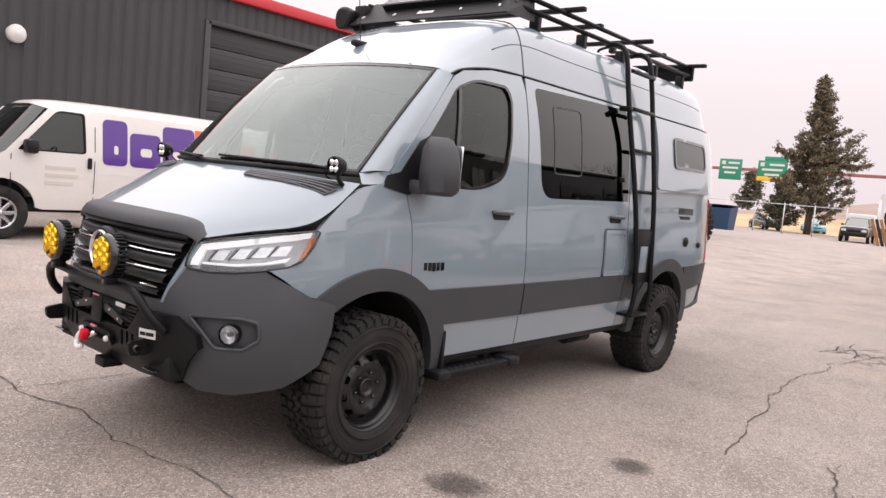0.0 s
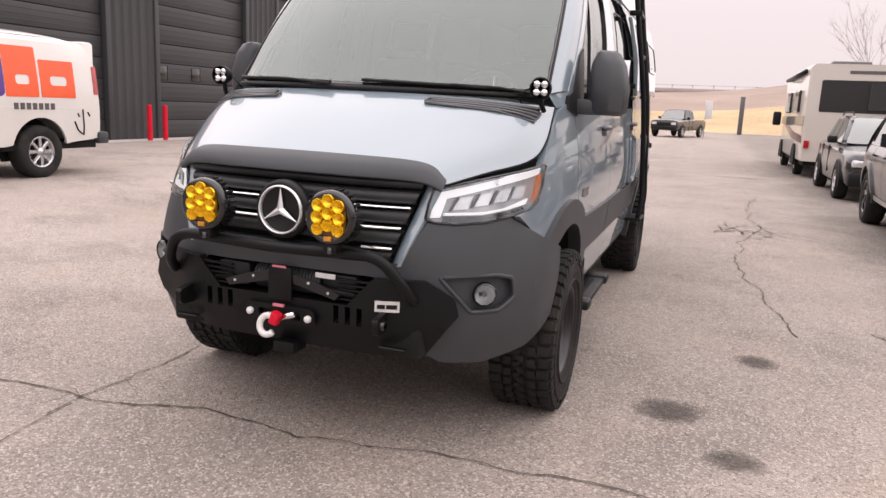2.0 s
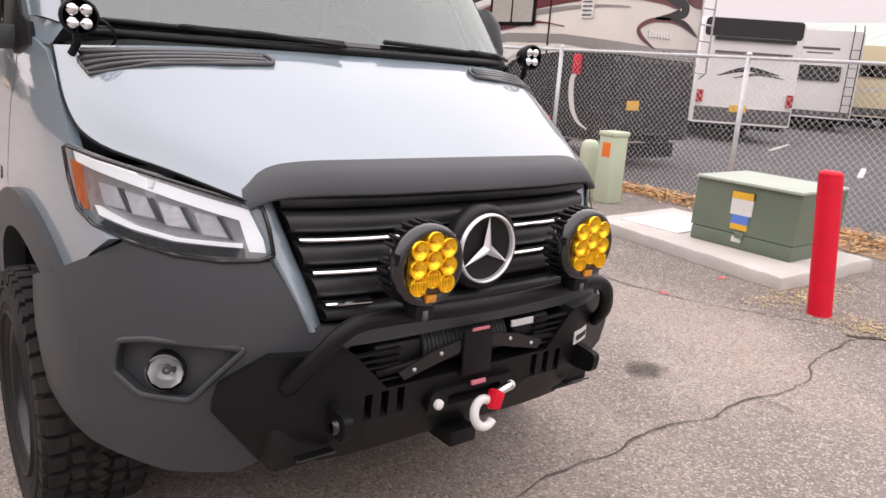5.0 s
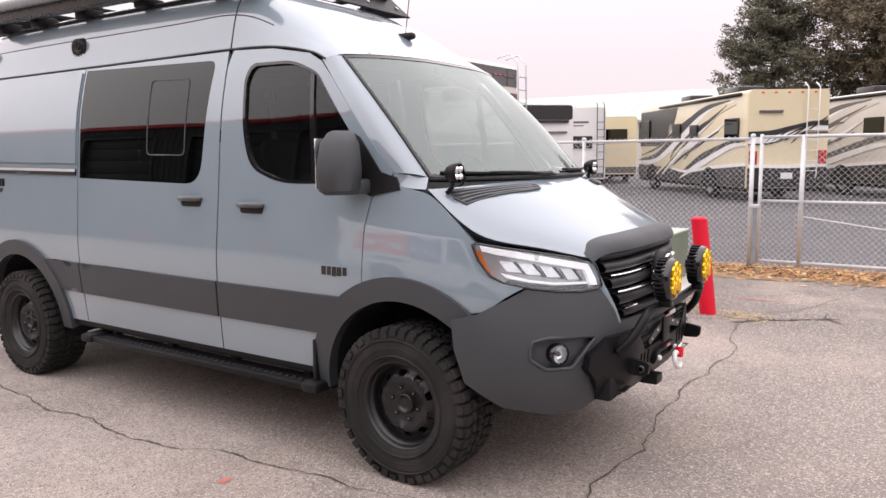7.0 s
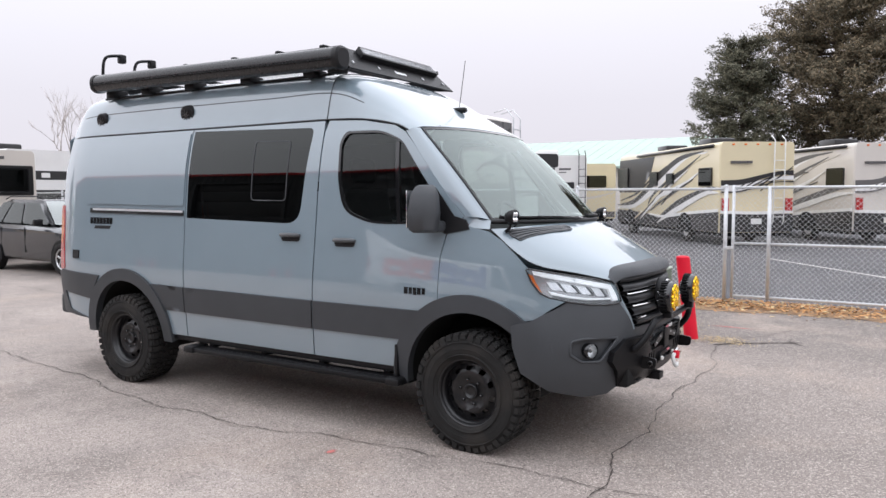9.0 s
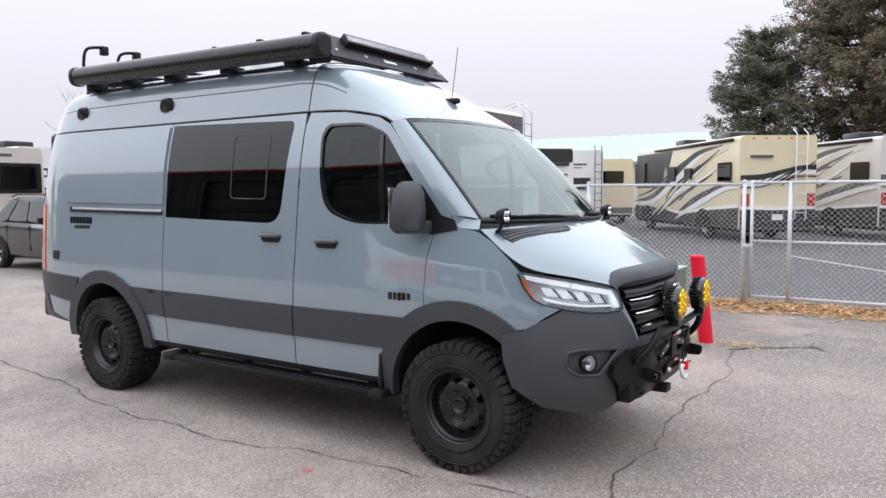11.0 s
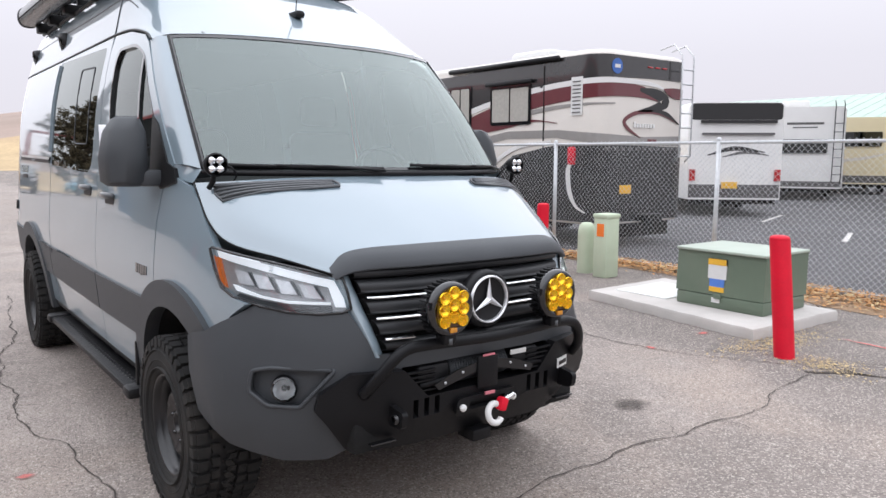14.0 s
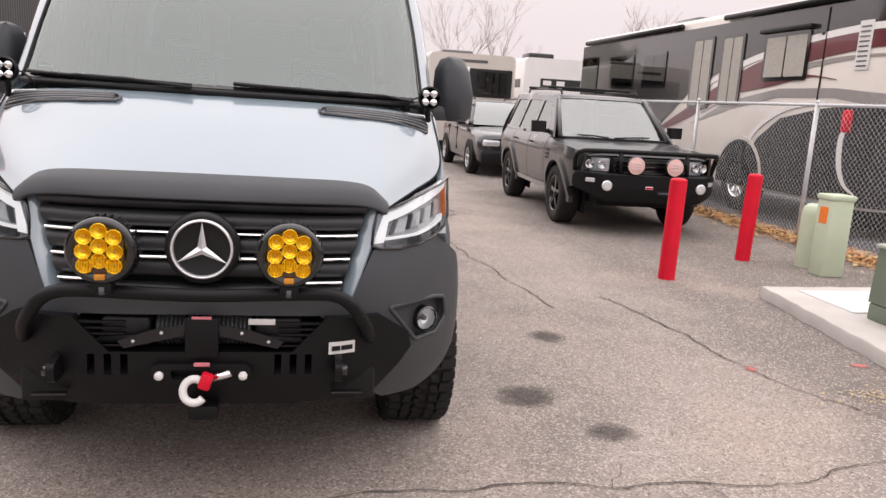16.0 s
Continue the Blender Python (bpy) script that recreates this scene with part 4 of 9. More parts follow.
for x0, x1 in ((-0.33, -0.17), (0.17, 0.33)):
    vp("winch_housing", box(x0, x1, -1.02, -0.90, 0.685, 0.79, 0.018), "black", "black winch motor housing", winch)
    g = 1 if x0 > 0 else -1
    for k in range(5):
        vp("cooling_slat", box(min(g * 0.25, g * 0.40), max(g * 0.25, g * 0.40), -1.035, -1.015, 0.690 + k * 0.020, 0.698 + k * 0.020, 0.002), "powder", "", winch)
    vp("winch_brace", hull_bm([[(g * 0.05, y, 0.775), (g * 0.06, y, 0.735), (g * 0.25, y, 0.690), (g * 0.27, y, 0.715), (g * 0.16, y, 0.755)] for y in (-1.052, -1.046)]), "rim_black", "glossy black brace plate", winch, 5)
    for bx, bz in ((0.13, 0.745), (0.22, 0.715)):
        vp("brace_bolt", add_lathe(bmesh.new(), [(0.006, 0), (0.006, 0.004), (0.0005, 0.005)], 8, pose(g * bx, -1.053, bz, 0, 0, -90)), "steel", "", winch)
vp("winch_plate", box(-0.055, 0.055, -1.062, -1.05, 0.66, 0.80, 0.006), "powder", "black centre plate", winch)
vp("winch_tie", tube([(-0.33, -1.03, 0.715), (-0.1, -1.035, 0.73), (0.1, -1.035, 0.73), (0.33, -1.03, 0.715)], 0.012, 8), "powder", "", winch)
vp("winch_label", box(-0.032, 0.032, -1.067, -1.062, 0.797, 0.806, 0.001), "pink_label", "small red label", winch)
vp("winch_label", box(0.15, 0.24, -1.035, -1.028, 0.77, 0.79, 0.001), "white_dull", "small pale label", winch)
fair = vp("fairlead", panel(rounded([(-0.165, 0.565), (0.165, 0.565), (0.165, 0.638), (-0.165, 0.638)], 0.035), PL, 0.018, 0.02, 0.06, [rounded([(-0.10, 0.587), (0.10, 0.587), (0.10, 0.618), (-0.10, 0.618)], 0.015)]), "powder", "black rope guide plate", wb)
for s in (1, -1):
    vp("fairlead_bolt", add_lathe(bmesh.new(), [(0.015, 0), (0.015, 0.010), (0.010, 0.015), (0.0005, 0.016)], 14, pose(s * 0.137, -1.063, 0.598, 0, 0, -90)), "white_dull", "pale round bolt", fair)
    tab = vp("tow_tab", hull_bm([[(s * x, y, z) for y, z in rounded([(-1.02, 0.585), (-1.115, 0.590), (-1.125, 0.655), (-1.02, 0.670)], 0.022, 4)] for x in (0.447, 0.472)]), "powder", "black recovery tab", wb)
    vp("tab_eye", add_lathe(bmesh.new(), [(0.012, -0.03), (0.019, -0.03), (0.019, 0.0), (0.012, 0.0)], 14, pose(s * 0.4745 + 0.015, -1.085, 0.626)), "gloss_black", "", tab)
    vp("bumper_foot", box(min(s * 0.44, s * 0.55), max(s * 0.44, s * 0.55), -1.03, -1.00, 0.515, 0.522, 0.002), "gloss_black", "", wb)
vp("rope_label", box(-0.024, 0.028, -1.075, -1.066, 0.634, 0.646, 0.001), "pink_label", "small red label", fair)
hook = vp("winch_hook", tube([(0.036 * math.cos(a) - 0.015, -1.125 + 0.01 * math.sin(a), 0.568 + 0.038 * math.sin(a)) for a in np.linspace(0.3, 5.6, 20)], 0.0135, 10), "white_dull", "pale grey thimble hook", wb)
vp("hook_strap", box(-0.02, 0.02, -0.02, 0.02, -0.028, 0.028, 0.01, 2, pose(0.022, -1.125, 0.602, 0, 18, 0)), "red", "red pull strap", hook)
vp("hook_pin", cyl((0.035, -1.10, 0.60), (0.10, -1.11, 0.625), 0.013), "chrome", "bright shackle pin", hook)
vp("hitch", box(-0.05, 0.05, -1.03, -0.92, 0.42, 0.47, 0.006), "powder", "black receiver tube", wb)
vp("bumper_sticker", panel([(0.425, 0.668), (0.517, 0.668), (0.517, 0.712), (0.425, 0.712)], PL, 0.003, 0.003, 0.05), "white_dull", "small white sticker", wb)
for k, (x, w) in enumerate(((0.436, 0.028), (0.468, 0.040))):
    vp("sticker_bar", panel([(x, 0.681), (x + w, 0.681), (x + w, 0.698), (x, 0.698)], PL, 0.005, 0.002, 0.05), "black", "black lettering bar", wb)

# amber driving lamps
M["amber_back"] = material("dark_amber_back", (0.07, 0.028, 0.001), 0.25, 0, 0.5, 0.4, 60, 300, 0.4)
for s in (1, -1):
    c = Vector((s * 0.285, -1.165, 1.045))
    m = pose(c.x, c.y, c.z, 0, 0, -90)
    lamp = vp("driving_lamp", add_lathe(bmesh.new(), [(0.0005, -0.085), (0.05, -0.085), (0.080, -0.06), (0.100, -0.03), (0.106, -0.006), (0.103, 0.010), (0.095, 0.018), (0.084, 0.019), (0.076, 0.010), (0.0005, 0.008)], 40, m), "gloss_black", "round black driving lamp with an amber lens")
    for k in range(30):
        a = k * math.pi / 15
        vp("cooling_fin", box(-0.004, 0.004, 0.012, 0.060, 0.085, 0.109, 0.002, 1, pose(c.x, c.y, c.z) @ Matrix.Rotation(a, 4, "Y")), "powder", "", lamp)
    vp("amber_disc", panel(rounded([(-0.068, 0.050), (-0.030, 0.078), (0.030, 0.078), (0.068, 0.050), (0.072, -0.020), (0.055, -0.068), (-0.055, -0.068), (-0.072, -0.020)], 0.012), plane_sheet((c.x, c.y - 0.013, c.z), (1, 0, 0), (0, 0, 1)), 0, 0.004, 0.05), "amber_back", "dark amber lens back", lamp)
    for x, z, ribs in ((0, 0.058, 0), (-0.041, 0.040, 0), (0.041, 0.040, 0), (0, 0.013, 0), (-0.044, -0.004, 0), (0.044, -0.004, 0), (0, -0.031, 1), (-0.041, -0.046, 1), (0.041, -0.046, 1)):
        cm = pose(c.x + x * 1.04, c.y - 0.012, c.z + 0.005 + z * 1.04, 0, 0, -90)
        cell = vp("amber_lens", add_lathe(bmesh.new(), [(0.0238, 0.0), (0.0246, 0.016), (0.0236, 0.017), (0.0200, 0.009), (0.0140, 0.004), (0.0060, 0.002), (0.0005, 0.0015)], 18, cm), "glass_amber", "yellow reflector cell", lamp)
        part("diode", add_lathe(bmesh.new(), [(0.0065, 0.003), (0.0055, 0.010), (0.0005, 0.012)], 8, cm), M["amber_deep"], cell, "deep amber diode")
        for k in range(5 * ribs):
            part("lens_rib", box(c.x + x - 0.016 + 0.008 * k - 0.0022, c.x + x - 0.016 + 0.008 * k + 0.0022, c.y - 0.030, c.y - 0.026, c.z + z - 0.016, c.z + z + 0.016, 0.001, 1), M["glass_amber"], cell)
    vp("lamp_window", box(c.x - 0.016, c.x + 0.016, c.y - 0.026, c.y - 0.006, c.z - 0.089, c.z - 0.070, 0.003), "amber_deep", "small amber window", lamp)
    vp("lamp_foot", box(c.x - 0.03, c.x + 0.03, -1.17, -1.11, 0.905, 0.945, 0.008), "powder", "black lamp bracket", lamp)
    vp("lamp_bolt", cyl((c.x, -1.165, 0.905), (c.x, -1.165, 0.93), 0.010, n=10), "vent_grey", "dull bolt", lamp)

# wheels
def wheel(m, s):
    """A black steel wheel with an all-terrain tyre; the outer face towards +x."""
    w = new("wheel")
    w.parent, w.matrix_basis = van, m @ Matrix.Diagonal((1.13, 1.0, 1.0, 1.0))
    R, W = 0.408, 0.130
    prof = [(0.225, -W + 0.02), (0.25, -W), (0.32, -W - 0.008), (0.368, -W + 0.002), (0.382, -W + 0.016), (0.390, -W + 0.035), (0.390, W - 0.035), (0.382, W - 0.016), (0.368, W - 0.002), (0.32, W + 0.008), (0.25, W), (0.228, W - 0.012), (0.222, W - 0.03)]
    ty = part("tyre", add_lathe(bmesh.new(), prof, 64), M["rubber"], w, "black all-terrain tyre")
    # black band puts the shade between the tread blocks into the colour
    part("tread_groove_shade", add_lathe(bmesh.new(), [(0.391, -0.10), (0.3925, -0.09), (0.3925, 0.09), (0.391, 0.10)], 64), M["black"], ty, "black band painted for the shade in the tread grooves")
    for rr, hh in ((0.345, 0.006), (0.262, 0.007), (0.300, 0.0035)):
        part("sidewall_rib", add_lathe(bmesh.new(), [(rr - 0.006, 0.128), (rr - 0.002, 0.134 + hh), (rr + 0.002, 0.134 + hh), (rr + 0.006, 0.128)], 64), M["rubber"], ty)
    tr, rng = bmesh.new(), random.Random(4)
    N = 42

    def block(a0, a1, x0, x1, x2, x3, r0, r1):
        vs = []
        for r, k in ((r0, 0.0), (r1, 0.10)):
            for a, x in ((a0, x0), (a1, x1), (a1, x2), (a0, x3)):
                am, xm = (a0 + a1) / 2, (x0 + x1 + x2 + x3) / 4
                aa, xx = a + (am - a) * k * 1.5, x + (xm - x) * k * 1.5
                vs.append(tr.verts.new((xx, r * math.cos(aa), r * math.sin(aa))))
        for f in ((4, 5, 6, 7), (0, 1, 5, 4), (1, 2, 6, 5), (2, 3, 7, 6), (3, 0, 4, 7)):
            tr.faces.new([vs[j] for j in f])

    st = 2 * math.pi / N
    for k in range(N):
        a = k * st
        j = 0.010 if k % 2 else 0.0
        for sg in (1, -1):
            block(a, a + st * 0.84, sg * (0.082 - j), sg * (0.076 - j), sg * 0.124, sg * 0.124, 0.380, R)
            block(a + 0.03 * st, a + st * 0.80, sg * 0.108, sg * 0.108, sg * (0.1365), sg * (0.1365), 0.352 if k % 2 else 0.366, 0.396)
            block(a + st * 0.2, a + st * 0.95, sg * 0.030, sg * 0.036, sg * 0.074, sg * 0.066, 0.380, R)
        block(a, a + st * 0.55, -0.026, -0.006, 0.024, 0.012, 0.380, R)
        block(a + st * 0.55, a + st * 1.0, -0.022, -0.030, -0.002, 0.008, 0.380, R)
    bmesh.ops.recalc_face_normals(tr, faces=tr.faces)
    part("tread", tr, M["rubber"], ty, "blocky tyre tread", 20)
    for k in range(5):
        a = radians(70 + k * 9)
        part("tyre_letter_bar", box(0.131, 0.1335, -0.018, 0.018, 0.315, 0.338, 0.001, 1, Matrix.Rotation(a + 0.6, 4, "X")), M["black"], ty)
    part("rim_barrel", add_lathe(bmesh.new(), [(0.222, 0.10), (0.236, 0.108), (0.237, 0.117), (0.228, 0.120), (0.220, 0.116), (0.214, 0.098), (0.209, 0.090), (0.202, 0.086), (0.197, 0.060), (0.192, 0.02), (0.19, -0.11)], 48), M["rim_black"], w, "black steel rim")
    holes = []
    for a in np.linspace(0, 2 * math.pi, 10, endpoint=False):
        slot = rounded([(0.146, -0.020), (0.176, -0.024), (0.176, 0.024), (0.146, 0.020)], 0.010, 3)
        holes.append([(u * math.cos(a) - v * math.sin(a), u * math.sin(a) + v * math.cos(a)) for u, v in slot])
    disc = Sheet(lambda y, z: (0.064 + 0.024 * math.exp(-(((math.hypot(y, z) - 0.130) / 0.030) ** 2)) - 0.012 * math.exp(-(((math.hypot(y, z) - 0.19) / 0.02) ** 2)), y, z), 1)
    part("rim_disc", panel(ring(0, 0, 0.196, 0, 352.5, 48), disc, 0, 0.02, 0.03, holes), M["rim_black"], w, "black steel wheel disc with slots", 40)
    part("hub", add_lathe(bmesh.new(), [(0.056, 0.045), (0.054, 0.078), (0.049, 0.083), (0.041, 0.082), (0.037, 0.072), (0.026, 0.068), (0.0005, 0.068)], 28), M["rim_black"], w, "black wheel hub")
    for k in range(6):
        a = k * math.pi / 3
        part("wheel_nut", cyl((0.055, 0.082 * math.cos(a), 0.082 * math.sin(a)), (0.082, 0.082 * math.cos(a), 0.082 * math.sin(a)), 0.011, 0.009, 6), M["gloss_black"], w, "", 20)
    return w


for s, y in ((1, 0.0), (-1, 0.0), (1, 3.665), (-1, 3.665)):
    wheel(pose(s * 0.875, y - (0.03 if y > 1 else 0.015), 0.398, 0, 0, 0 if s > 0 else 180) @ pose(0, 0, 0, y * 40 + s * 13, 0, 0), s)

# steps under the doors
for s, y0, y1 in ((1, 0.50, 1.34), (-1, 0.53, 2.80)):
    xi, xo = s * 0.86, s * 1.03
    st = vp("side_step", box(min(xi, xo), max(xi, xo), y0, y1, 0.375, 0.415, 0.014), "powder", "black side step with a grip tread")
    for k in range(int((y1 - y0 - 0.24) / 0.055)):
        y = y0 + 0.13 + k * 0.055
        vp("step_tread", add_lathe(bmesh.new(), [(0.018, 0), (0.016, 0.005), (0.010, 0.005), (0.009, 0.0)], 10, pose(s * 0.965, y, 0.413, 0, -90, 0)), "black", "", st)
    for ye in (y0, y1 - 0.11):
        vp("step_end", box(min(s * 0.85, s * 1.045), max(s * 0.85, s * 1.045), ye - 0.005, ye + 0.115, 0.368, 0.428, 0.02), "black", "moulded step end", st)
    for yb in np.linspace(y0 + 0.2, y1 - 0.2, 2 if s > 0 else 4):
        vp("step_bracket", box(min(s * 0.80, s * 0.90), max(s * 0.80, s * 0.90), yb - 0.03, yb + 0.03, 0.41, 0.50, 0.006), "black", "", st)

# ---- roof rack, awning, ladder and the small fittings of the van ----
rack = new("roof_rack")
rack.parent = van
for s in (1, -1):
    for z in (2.785, 2.865):
        part("rack_rail", tube([(s * 0.70, 1.30, z), (s * 0.70, 4.34, z + 0.02)], 0.018, 10), M["powder"], rack, "black side rail")
    for y in (1.65, 2.30, 2.95, 3.60, 4.20):
        part("rack_foot", box(min(s * 0.62, s * 0.70), max(s * 0.62, s * 0.70), y - 0.025, y + 0.025, 2.60, 2.785, 0.01), M["powder"], rack, "black mounting foot")
for y, over in ((1.50, 0.0), (1.98, 0.14), (2.50, 0.0), (3.12, 0.14), (3.70, 0.0), (4.27, 0.16)):
    part("cross_bar", box(-0.70, 0.72 + over, y - 0.025, y + 0.025, 2.875, 2.91, 0.01), M["powder"], rack, "black cross bar")
part("rack_end", box(-0.70, 0.73, 4.32, 4.37, 2.76, 2.925, 0.015), M["powder"], rack, "black rear end plate")
fairing = [(-0.76, 1.165, 2.695), (0.76, 1.165, 2.695), (0.665, 1.345, 2.885), (-0.665, 1.345, 2.885)]
fp = part("wind_fairing", hull_bm([[fairing[0], fairing[1], fairing[2], fairing[3]], [tuple(Vector(p) + Vector((0, 0.012, -0.008))) for p in fairing]]), M["powder"], rack, "black wedge fairing with a light bar")
lb = part("light_bar", quad_pane(fairing, rect(0.15, 0.60, 0.94, 0.99), 0.045, 0.05), M["powder"], fp, "long black light bar")
part("light_bar_lens", quad_pane(fairing, rect(0.16, 0.67, 0.93, 0.91), 0.047, 0.01), M["lamp_silver"], lb, "pale ribbed light bar lens")
for k in range(40):
    u = 0.165 + k * 0.0191
    part("lens_rib", quad_pane(fairing, rect(u, 0.67, u + 0.006, 0.91), 0.050, 0.003), M["vent_grey"], lb)
for u in (0.05, 0.28, 0.72, 0.95):
    part("fairing_bolt", quad_pane(fairing, rect(u - 0.006, 0.24, u + 0.006, 0.34), 0.008, 0.008), M["steel"], fp)
for k in range(5):
    part("fairing_badge", quad_pane(fairing, rect(0.44 + 0.022 * k, 0.24, 0.456 + 0.022 * k, 0.34 if k else 0.38), 0.004, 0.004), M["badge_silver"], fp, "small pale badge bar")
for s in (1, -1):
    part("fairing_side", hull_bm([[(s * 0.76, 1.165, 2.69), (s * 0.665, 1.345, 2.89), (s * 0.68, 1.58, 2.885), (s * 0.70, 1.58, 2.72)], [(s * 0.745, 1.17, 2.69), (s * 0.65, 1.345, 2.885), (s * 0.665, 1.58, 2.88), (s * 0.685, 1.58, 2.72)]]), M["powder"], fp, "black side cheek")
awning = new("awning")
awning.parent = van
prof = [(-0.845 + 0.083 * math.cos(a) * (1.0 if math.cos(a) < 0 else 0.9), 0.088 * math.sin(a) + 0.006 * math.sin(3 * a)) for a in np.linspace(0, 2 * math.pi, 28, endpoint=False)]


def awning_z(y):
    """The case rises a little towards its rear end."""
    return 2.752 + 0.013 * (y - 1.15)


part("awning_case", hull_bm([[(x, y, z + awning_z(y)) for x, z in prof] for y in (1.19, 2.2, 3.2, 4.17)]), M["awning"], awning, "long black awning case")
for y0, y1, y2 in ((1.205, 1.165, 1.15), (4.155, 4.195, 4.21)):
    part("awning_end", hull_bm([[(-0.845 + (x + 0.845) * f, y, z * f + awning_z(y)) for x, z in prof] for y, f in ((y0, 1.06), (y1, 1.06), (y2, 0.85))]), M["black"], awning, "black end cap")
part("awning_groove", tube([(-0.845 - 0.0835, y, awning_z(y) - 0.018) for y in np.linspace(1.21, 4.15, 6)], 0.004, 6), M["void"], awning, "dark joint along the case")
part("awning_arm", box(-0.80, -0.68, 1.24, 1.36, 2.66, 2.86, 0.012), M["powder"], awning, "black front mounting plate")
for y in (1.55, 2.25, 2.95, 3.55, 4.08):
    part("awning_bracket", box(-0.80, -0.64, y - 0.06, y + 0.06, 2.655, 2.70 + 0.013 * (y - 1.15), 0.012), M["powder"], awning, "black bracket")
part("roof_track", tube([(-0.722, y, 2.665) for y in np.linspace(1.35, 4.25, 8)], 0.012, 6), M["powder"], awning, "black roof track")
for x in (-0.71, -0.36):
    part("rear_hook", tube([(x, 4.31, 2.80), (x, 4.31, 2.94), (x + 0.015, 4.31, 3.05), (x + 0.06, 4.30, 3.10), (x + 0.21, 4.30, 3.128)], 0.015, 8, 4), M["powder"], rack, "black curved hook arm")
    part("hook_lamp", box(x + 0.17, x + 0.235, 4.26, 4.33, 3.05, 3.135, 0.012), M["black"], rack, "small black lamp")
part("roof_fan", box(-0.25, 0.2, 2.2, 2.65, 2.745, 2.83, 0.03), M["white_dull"], van, "pale roof vent lid")
# side ladder
ladder = new("side_ladder")
ladder.parent = van
for y, y2 in ((2.70, 2.90), (3.14, 3.18)):
    part("ladder_rail", tube([(0.66, y, 2.775), (0.75, y, 2.785), (0.825, y, 2.745), (0.865, y, 2.64), (0.915, y + 0.02, 2.30), (1.02, (y + y2) / 2, 1.60), (1.06, y2, 1.0), (1.075, y2, 0.78), (1.06, y2 - 0.02, 0.60)], 0.021, 12, 5), M["powder"], ladder, "black ladder rail")
for z in (2.58, 2.28, 1.95, 1.62, 1.30):
    f = (2.72 - z) / 1.72
    x = 0.885 + 0.175 * f
    part("rung", box(x - 0.014, x + 0.014, 2.72 + 0.18 * f, 3.15 + 0.02 * f, z - 0.015, z + 0.015, 0.006), M["powder"], ladder, "black rung")
part("ladder_plate", box(1.045, 1.053, 2.88, 3.19, 0.86, 1.30, 0.003), M["powder"], ladder, "black perforated ladder plate")
part("ladder_cutout", box(1.052, 1.056, 2.96, 3.10, 0.95, 1.17, 0.003), M["paint"], ladder, "opening in the plate")
part("ladder_step", box(0.93, 1.09, 2.86, 3.17, 0.58, 0.61, 0.01), M["powder"], ladder, "black lowest step")
for z in (2.27, 1.70):
    part("ladder_stay", box(0.86, 0.96, 2.66, 2.71, z - 0.02, z + 0.02, 0.006), M["powder"], ladder, "black stay")
# left side hatch, small window and inlets
L_SIDE = SIDE[1]
hatch = rounded([(2.455, 0.93), (2.80, 0.93), (2.80, 1.295), (2.455, 1.295)], 0.03)
hin = rounded([(2.485, 0.96), (2.77, 0.96), (2.77, 1.265), (2.485, 1.265)], 0.025)
vp("hatch_frame", panel(hatch, L_SIDE, 0.018, 0.02, 0.06, [hin]), "paint", "raised blue-grey hatch frame")
vp("hatch_seam", panel(rounded([(2.444, 0.919), (2.811, 0.919), (2.811, 1.306), (2.444, 1.306)], 0.033), L_SIDE, 0.004, 0.004, 0.08, [hatch]), "plastic", "dark gap round the hatch")
vp("hatch_lid", panel(hin, L_SIDE, 0.008, 0.01, 0.08), "paint", "flush hatch lid")
flare = rounded([(3.30, 1.66), (4.66, 1.66), (4.62, 2.26), (3.30, 2.26)], [0.06, 0.10, 0.12, 0.06])
vp("bed_flare", panel(flare, L_SIDE, 0.04, 0.045, 0.08), "paint", "bulged side panel")
sw = rounded([(3.63, 1.86), (4.36, 1.865), (4.36, 2.13), (3.63, 2.135)], 0.07)
sw_i = rounded([(3.655, 1.885), (4.335, 1.89), (4.335, 2.105), (3.655, 2.11)], 0.055)
vp("small_window", panel(sw_i, L_SIDE, 0.046, 0, 0.1), "glass_dark", "small dark rounded window")
vp("small_window_frame", panel(sw, L_SIDE, 0.052, 0.012, 0.06, [sw_i]), "gloss_black", "black window frame")
for y, z, r in ((4.05, 1.20, 0.045), (4.36, 1.17, 0.028)):
    vp("inlet", add_lathe(bmesh.new(), [(r, 0), (r, 0.015), (r * 0.7, 0.022), (0.0005, 0.022)], 18, pose(half_width(y, z), y, z)), "black", "round black inlet cap")
vp("exhaust_can", cyl((0.80, 2.30, 0.42), (0.80, 2.62, 0.42), 0.06, n=18), "void", "black canister under the sill")
# right side speakers, slide rail and marker
for y, x, z in ((2.965, -0.798, 2.435), (4.205, -0.790, 2.440)):
    sp = vp("outside_speaker", add_lathe(bmesh.new(), [(0.082, -0.05), (0.082, 0.012), (0.072, 0.02), (0.056, 0.016), (0.024, 0.020), (0.0005, 0.024)], 28, pose(x, y, z, 0, 14, 180)), "black", "round black outside speaker")
    for k in range(4):
        vp("speaker_rib", box(0.018, 0.026, -0.05, 0.05, -0.003, 0.003, 0.001, 1, pose(x, y, z, 0, 14, 180) @ Matrix.Rotation(k * math.pi / 4, 4, "X")), "gloss_black", "", sp)
R_SIDE = SIDE[-1]
vp("slide_rail", panel([(2.86, 1.545), (4.20, 1.560), (4.20, 1.605), (2.86, 1.590)], R_SIDE, 0.012, 0.014, 0.1), "black", "black sliding door rail")
vp("slide_trim", panel([(2.86, 1.570), (4.15, 1.584), (4.15, 1.603), (2.86, 1.590)], R_SIDE, 0.018, 0.01, 0.1), "badge_silver", "bright rail trim")
